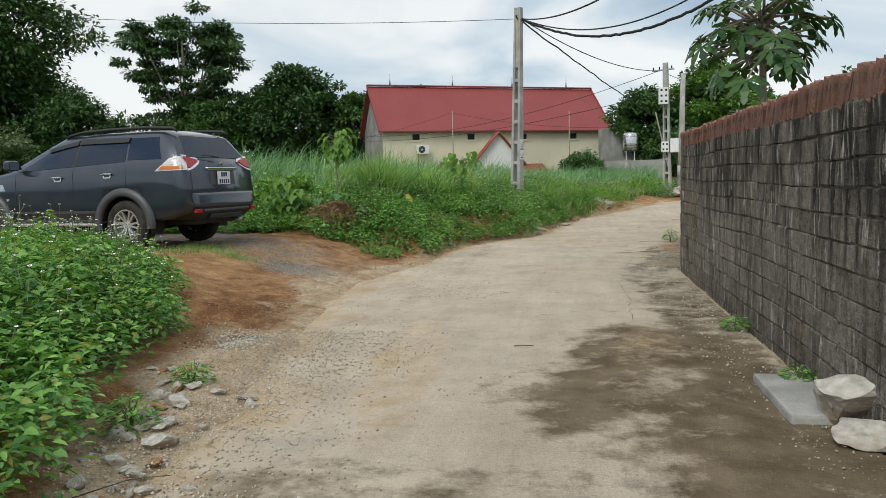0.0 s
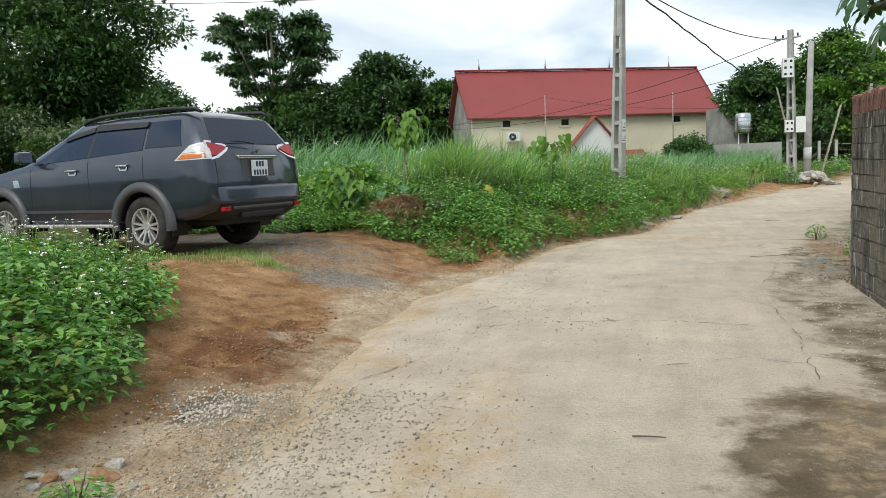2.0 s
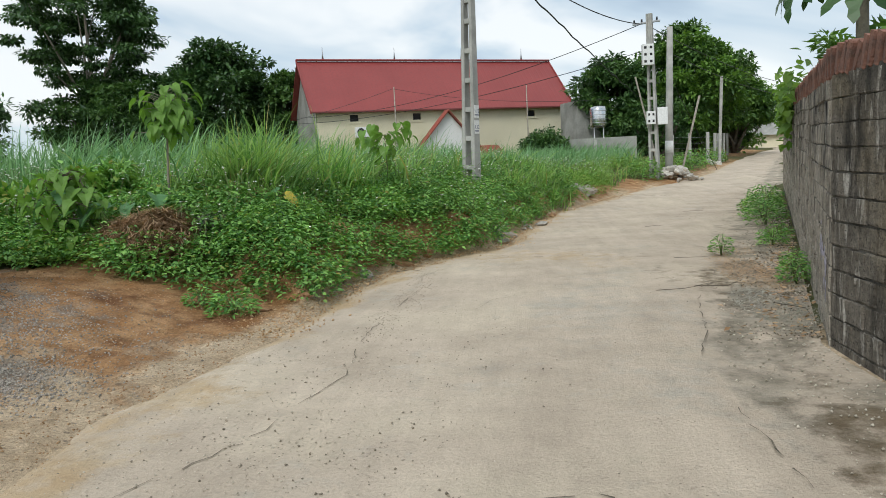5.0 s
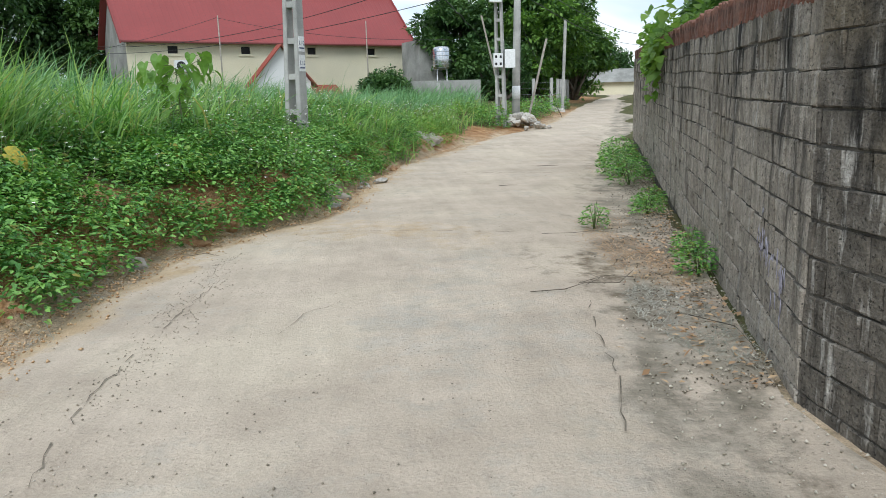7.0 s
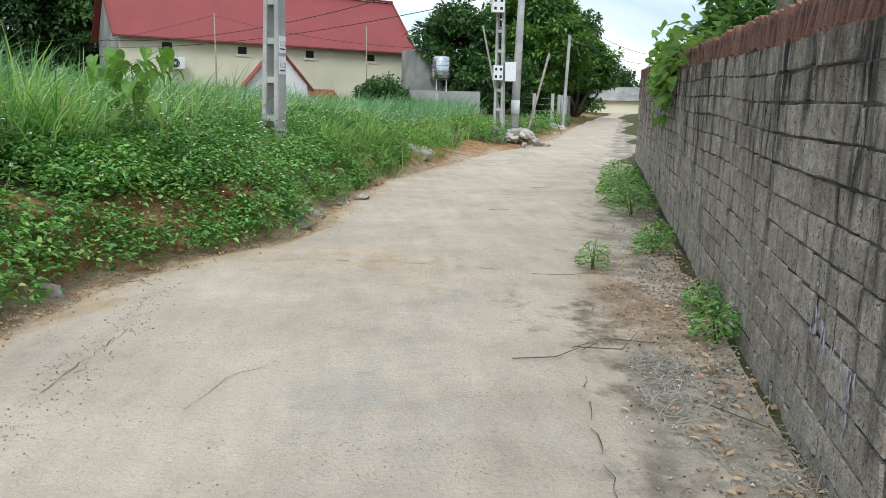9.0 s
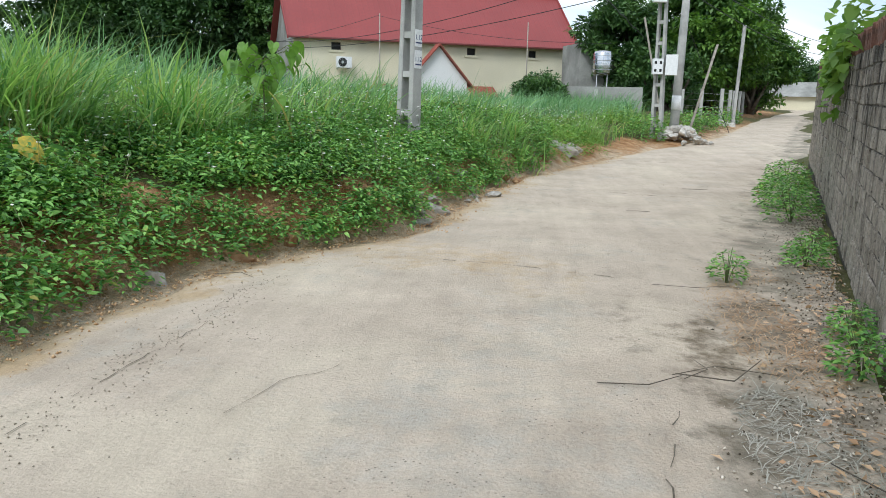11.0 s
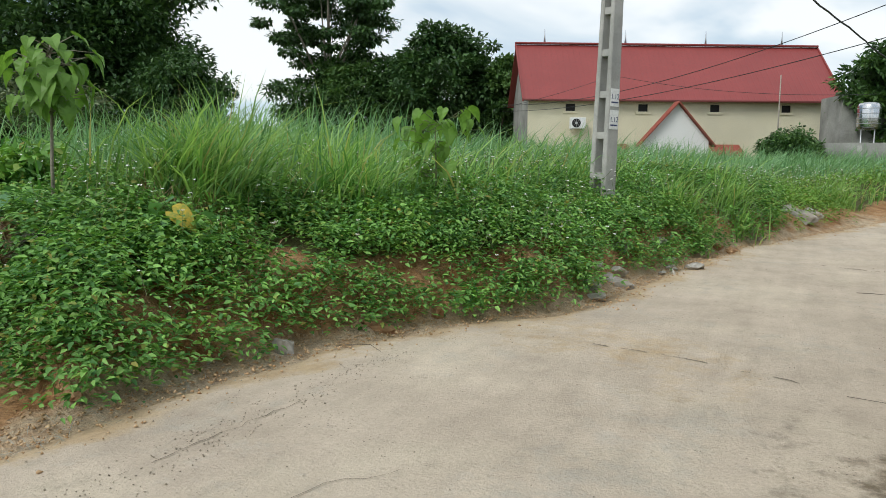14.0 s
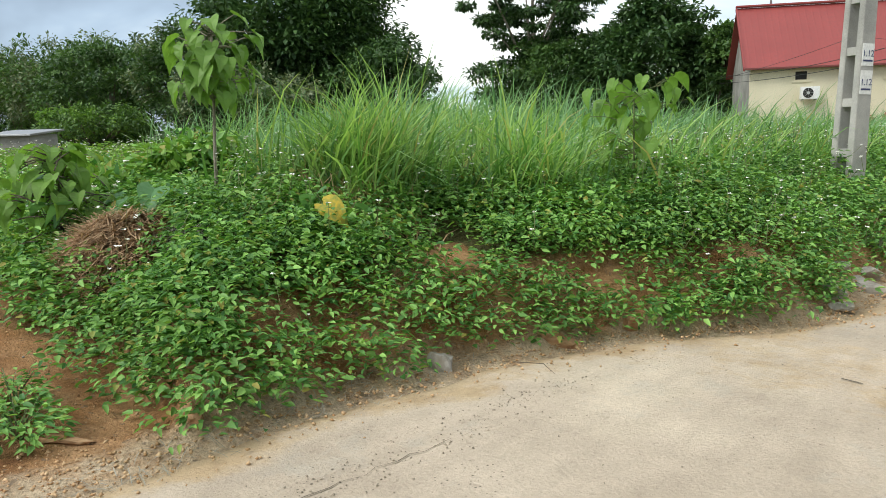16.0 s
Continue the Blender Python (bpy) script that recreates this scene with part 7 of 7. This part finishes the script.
# taro with one yellowing leaf
lf = [((0, 0, 0.1), 3.3, 1.15, 0.32, 0.25), ((0, 0, 0.1), 1.2, 0.9, 0.26, 0.2), ((0, 0, 0.08), 4.4, 0.9, 0.2, 0.16)]
taro = leafy_plant("taro_plant", -1.70, 16.45, 0.70, [(0, 0, -0.1), (0, 0, 0.06), (0, 0, 0.12)], 0.014, lf, TARO, "taro with broad green leaves and a yellowing one", "plant")
yl = new("yellow_leaf", mesh_from("yellow_leaf", *big_leaf(1.0, 950), TARO_YELLOW, True))
yl.parent, yl.matrix_local = taro, pose(0.0, -0.08, 0.33, 35, 28, 25) @ Matrix.Scale(0.25, 4)
yl["label"] = "yellow wilting leaf"
# large round leaves beside the straw heap
lf = [((random.uniform(-0.5, 0.5), random.uniform(-0.3, 0.3), 0.1), random.uniform(0, 6.28), random.uniform(0.7, 1.3), random.uniform(0.25, 0.55), random.uniform(0.2, 0.32)) for i in range(12)]
leafy_plant("taro_plant", -3.45, 15.75, gz(-3.45, 15.75), [(0, 0, -0.1), (0, 0, 0.06), (0, 0, 0.12)], 0.014, lf, TARO, "clump of broad round leaves by the straw heap", "plant")

# broad-leaved shrub beside the straw heap
lf = []
for i in range(130):
    h = random.uniform(0.25, 1.0)
    w = 0.42 * math.sin(math.pi * min(1.0, h * 0.85 + 0.12))
    lf.append(((random.gauss(0, 0.5) * w, random.gauss(0, 0.5) * w, h * 0.9), random.uniform(0, 6.28), random.uniform(-0.2, 0.7), random.uniform(0.06, 0.24), random.uniform(0.10, 0.19)))
leafy_plant("shrub", -3.85, 15.5, gz(-3.85, 15.5) - 0.05, [(0, 0, -0.1), (0.03, 0.01, 0.35), (0.0, 0.03, 0.85)], 0.02, lf, BROAD, "bushy broad-leaved shrub growing beside the straw heap", "shrub", BARK, sag=0.6)

# papaya tree behind the wall
PAP = (5.4, 18.0)
lf = []
for i in range(54):
    lf.append(((0, 0, 3.25 + 0.02 * i), i * 2.4, random.uniform(-0.55, 0.8), random.uniform(0.65, 1.35), random.uniform(0.40, 0.56)))
papaya = leafy_plant("papaya_tree", *PAP, 0.25, [(0, 0, -0.3), (0.02, 0, 1.6), (0, 0, 3.3), (0.02, 0, 4.35)], 0.11, lf, TREE_DARK, "papaya tree with dark lobed leaves behind the wall", "tree", BARK_PALE, 7)
tree("tree", 7.6, 20.5, 0.3, 3.6, 1.7, 0.4, 90, 90, 0.16, (TREE_MID, TREE_LIGHT), "leafy green tree behind the block wall", 61)


def strands(name, cx, cy, rx, ry, lift, n, length, width, mat, label, category, seed):
    """A heap of loose strands lying every way over a low mound."""
    rng = np.random.default_rng(seed)
    a, r = rng.uniform(0, 6.283, n), np.sqrt(rng.random(n))
    x, y = cx + rx * r * np.cos(a), cy + ry * r * np.sin(a)
    z = height(x, y) + lift * (1 - r ** 2) * rng.uniform(0.75, 1.1, n) + 0.02
    b = rng.uniform(0, 6.283, n)
    d = np.stack([np.cos(b), np.sin(b), rng.normal(-0.12, 0.22, n)], 1)
    L = (length * rng.uniform(0.4, 1.0, n))[:, None]
    s = np.stack([-np.sin(b), np.cos(b), np.zeros(n)], 1) * width * 0.5
    c = np.stack([x, y, z], 1)
    bow = np.array((0, 0, 1.0)) * L * rng.uniform(0.0, 0.14, (n, 1))
    v = np.stack([c - d * L / 2 - s, c - d * L / 2 + s, c + bow + s, c + bow - s, c + d * L / 2 + s * 0.5, c + d * L / 2 - s * 0.5], 1).reshape(-1, 3)
    i = np.arange(n)[:, None] * 6
    f = np.concatenate([i + (0, 1, 2, 3), i + (3, 2, 4, 5)], 1).reshape(-1, 4)
    return tagged(new(name, mesh_np(name, v, f, mat)), label, category, kind="stuff")


strands("straw_heap", -3.05, 15.50, 0.62, 0.36, 0.30, 4600, 0.42, 0.008, STRAW, "heap of dry reddish-brown straw on the bank", "straw heap", 1)
strands("dead_grass", -2.35, 15.75, 0.26, 0.18, 0.2, 420, 0.3, 0.007, ASH, "tuft of grey dead stems on the bank", "dead grass", 2)
strands("dead_grass", -2.05, 17.2, 0.45, 0.25, 0.22, 420, 0.4, 0.007, STRAW, "dry brown grass under the tussock", "dead grass", 3)
strands("dead_grass", 1.55, 25.9, 0.6, 0.7, 0.15, 700, 0.4, 0.008, ASH, "dry pale grass at the bank's end", "dead grass", 4)
for k, (cx, cy, rx, ry, n) in enumerate(((3.45, 16.3, 0.32, 1.2, 1200), (3.15, 14.3, 0.28, 0.9, 900), (3.7, 17.9, 0.35, 0.4, 180), (-0.9, 15.6, 0.22, 1.6, 260), (5.4, 22.6, 0.35, 1.5, 260))):
    strands("dry_litter", cx, cy, rx, ry, 0.012, n, 0.16, 0.004, ASH if k % 2 else STRAW, "dry stalks littered on the ground", "litter", 10 + k)


def twig(pts, r, label):
    z = lambda x, y: max(float(rz(x, y)), gz(x, y)) + 0.6 * r + 0.002
    tagged(new("twig", tubes("twig", [([(x, y, z(x, y) + (0.012 if 0 < i < len(pts) - 1 else 0)) for i, (x, y) in enumerate(pts)], [r * 0.42] * (len(pts) - 1) + [r * 0.2])], BARK, 5)), label, "twig", "fallen twigs")


for pts, r in (([(2.30, 15.02), (2.55, 15.0), (2.75, 15.2)], 0.008), ([(2.72, 15.22), (3.0, 15.15), (3.25, 15.55)], 0.009), ([(2.70, 15.2), (2.95, 15.35), (3.3, 15.3)], 0.006),
               ([(2.75, 15.15), (2.9, 15.3), (2.85, 15.5)], 0.006), ([(3.15, 14.3), (3.3, 14.0), (3.25, 13.7)], 0.007), ([(2.9, 17.2), (3.2, 17.1), (3.5, 17.25)], 0.006),
               ([(3.2, 21.3), (3.35, 21.25), (3.5, 21.3)], 0.009), ([(4.4, 23.9), (4.6, 23.8), (4.8, 23.9)], 0.01), ([(1.08, 7.86), (1.16, 7.84), (1.24, 7.86)], 0.012),
               ([(-0.55, 16.95), (-0.35, 17.0), (-0.2, 16.9)], 0.006), ([(-0.7, 4.6), (-0.5, 4.9), (-0.35, 5.0)], 0.008)):
    twig(pts, r, "thin dry twig lying on the lane")


def clump(x, y, tall, wide, size, mat, label, seed, z=None, n=240):
    """A leafy weed: bare stems and many leaves."""
    rng = np.random.default_rng(seed)
    base = gz(x, y) if z is None else z
    ob = thing("weed", pose(x, y, base), label, "weed", "weeds at the foot of the wall")
    stems = []
    for k in range(8):
        a = rng.uniform(0, 6.283)
        e = (wide * 0.8 * math.cos(a) * rng.random(), wide * 0.8 * math.sin(a) * rng.random(), tall * rng.uniform(0.7, 1))
        stems.append(([(0, 0, -0.05), (e[0] * 0.4, e[1] * 0.4, e[2] * 0.5), e], [0.005, 0.004, 0.002]))
    tagged(part("stem", tubes("stem", stems, STEM, 5), STEM, ob), kind="stuff")
    a, r = rng.uniform(0, 6.283, n), np.sqrt(rng.random(n)) * wide
    p = np.stack([r * np.cos(a), r * np.sin(a), tall * rng.uniform(0.15, 1.0, n) * (1 - 0.45 * (r / wide) ** 2)], 1)
    size = size * 0.85
    b = a + rng.normal(0, 0.8, n)
    v, f = leaves(p, np.stack([np.cos(b), np.sin(b), rng.uniform(-0.4, 0.5, n)], 1), size * rng.uniform(0.6, 1.3, n), size * rng.uniform(0.3, 0.55, n), 0.18, 0.2, True)
    tagged(part("foliage", mesh_np("foliage", v, f, mat), mat, ob), kind="stuff")


for k, (x, y, t, w, s, n) in enumerate(((3.55, 17.55, 0.30, 0.15, 0.05, 150), (4.42, 18.3, 0.30, 0.20, 0.06, 200), (4.70, 18.9, 0.28, 0.18, 0.06, 180), (3.92, 16.05, 0.28, 0.15, 0.05, 180),
                                        (3.72, 15.4, 0.3, 0.16, 0.06, 160), (5.2, 21.1, 0.5, 0.35, 0.07, 340), (5.5, 22.3, 0.5, 0.4, 0.08, 380), (5.9, 23.6, 0.4, 0.4, 0.08, 360),
                                        (6.5, 25.4, 0.45, 0.4, 0.08, 360), (3.0, 8.75, 0.14, 0.12, 0.05, 120), (3.02, 6.95, 0.14, 0.1, 0.05, 110), (-1.62, 14.35, 0.22, 0.24, 0.07, 200),
                                        (-1.95, 14.45, 0.2, 0.16, 0.06, 130), (-0.95, 5.6, 0.2, 0.16, 0.06, 120), (-1.05, 6.5, 0.16, 0.14, 0.05, 110))):
    clump(x, y, t, w, s, WEED, "leafy green weed growing out of the dirt", 200 + k, None if x < 2.5 else float(rise(y)) - 0.03, int(n * 1.7))
for k, (x, y, t, w) in enumerate(((5.0, 33.0, 0.9, 0.6), (5.7, 34.6, 0.9, 0.8), (6.6, 36.4, 0.9, 0.8), (4.4, 34.6, 0.9, 0.9), (7.6, 38.6, 0.9, 0.8), (4.7, 36.6, 1.0, 1.0), (8.6, 41.2, 0.9, 0.8), (3.6, 32.6, 0.7, 0.8), (10.3, 45.0, 0.8, 0.5))):
    clump(x, y, t, w, 0.13, (WEED, WEED_PALE)[k % 2], "bushy green weeds beside the pole", 260 + k, float(rise(y)), 620)

for cx, cy, sx, sy, n in ((-3.9, 12.1, 0.28, 0.2, 700), (-3.3, 11.9, 0.2, 0.08, 220), (-4.6, 11.6, 0.4, 0.12, 500)):
    x, y = RNG.normal(cx, sx, n), RNG.normal(cy, sy, n)
    v, f = blades(x, y, 0.085, 0.007, (0, 0), 3)
    put_stuff("grass_patch", v, f, GRASS, "short sparse grass on the drive beside the car", "grass", True)
n = 420
y = RNG.uniform(13.2, 19.5, n)
x = road_right(y) - np.abs(RNG.normal(0.0, 0.28, n)) - 0.04
v, f = leaves(np.stack([x, y, rz(x, y) - 0.012], 1), np.stack([RNG.normal(size=n), RNG.normal(size=n), RNG.uniform(0, 0.3, n)], 1), RNG.uniform(0.025, 0.07, n), RNG.uniform(0.015, 0.035, n), 0.2)
put_stuff("dry_leaves", v, f, STRAW, "dry fallen leaves at the foot of the wall", "leaves")

# creeper that hangs over the wall
rng = np.random.default_rng(77)
along = Vector((WALL_B[1][0] - WALL_B[0][0], WALL_B[1][1] - WALL_B[0][1], 0)).normalized()
vine = thing("creeper", pose(WALL_B[0][0] + along.x * 8.2, WALL_B[0][1] + along.y * 8.2, 1.95), "bright green creeper hanging over the wall", "creeper")
runs = []
for k in range(9):
    s = rng.uniform(-1.2, 1.8)
    o = Vector((along.y, -along.x, 0))
    p0 = along * s + o * 0.12 + Vector((0, 0, 0.12))
    runs.append(([tuple(p0), tuple(p0 - o * 0.2 + Vector((0, 0, 0.15))), tuple(p0 - o * 0.24 + Vector((0, 0, -0.12 - 0.35 * rng.random())))], [0.008, 0.007, 0.004]))
tagged(part("stem", tubes("stem", runs, STEM, 5), STEM, vine), kind="stuff")
n = 620
s, h = rng.normal(0.2, 0.75, n), rng.normal(0.12, 0.22, n)
h = np.where(np.abs(s) < 0.6, h - 0.1, h + 0.1)
side = np.where(h < 0.1, -rng.uniform(0.03, 0.16, n), rng.uniform(-0.2, 0.5, n))
p = np.stack([along.x * s + along.y * side, along.y * s - along.x * side, h], 1)
v, f = leaves(p, rng.normal(size=(n, 3)) + (-0.8, -0.6, -0.5), rng.uniform(0.09, 0.2, n), rng.uniform(0.08, 0.16, n), 0.12, 0.2, True)
tagged(part("foliage", mesh_np("foliage", v, f, BROAD), BROAD, vine), kind="stuff")

# faded lilac chalk scrawl on the wall
CHALK = rough_mat("faded_lilac_chalk", (0.30, 0.285, 0.33), (0.42, 0.40, 0.46), 30.0, 0.95, 80, 0.3)
crng = random.Random(8)
wa = Vector((*WALL_B[0], 0))
out = Vector((-along.y, along.x, 0))
scrawl = thing("chalk_scrawl", Matrix.Translation(wa + along * 0.92), "faded lilac chalk scrawl on the block wall", "graffiti")
for k in range(46):
    u = crng.random()
    s0, z0 = 0.05 - 0.62 * u + crng.gauss(0, 0.05), 0.56 - 0.17 * u + crng.gauss(0, 0.055)
    h = crng.uniform(0.02, 0.06)
    pts = [tuple(along * (s0 + 0.012 * i * crng.uniform(-1, 1.2)) + out * 0.0035 + Vector((0, 0, z0 - h * (i - 1)))) for i in range(3)]
    part("chalk_stroke", tubes("chalk_stroke", [(pts, [0.002, 0.0045, 0.002])], CHALK, 4), CHALK, scrawl)
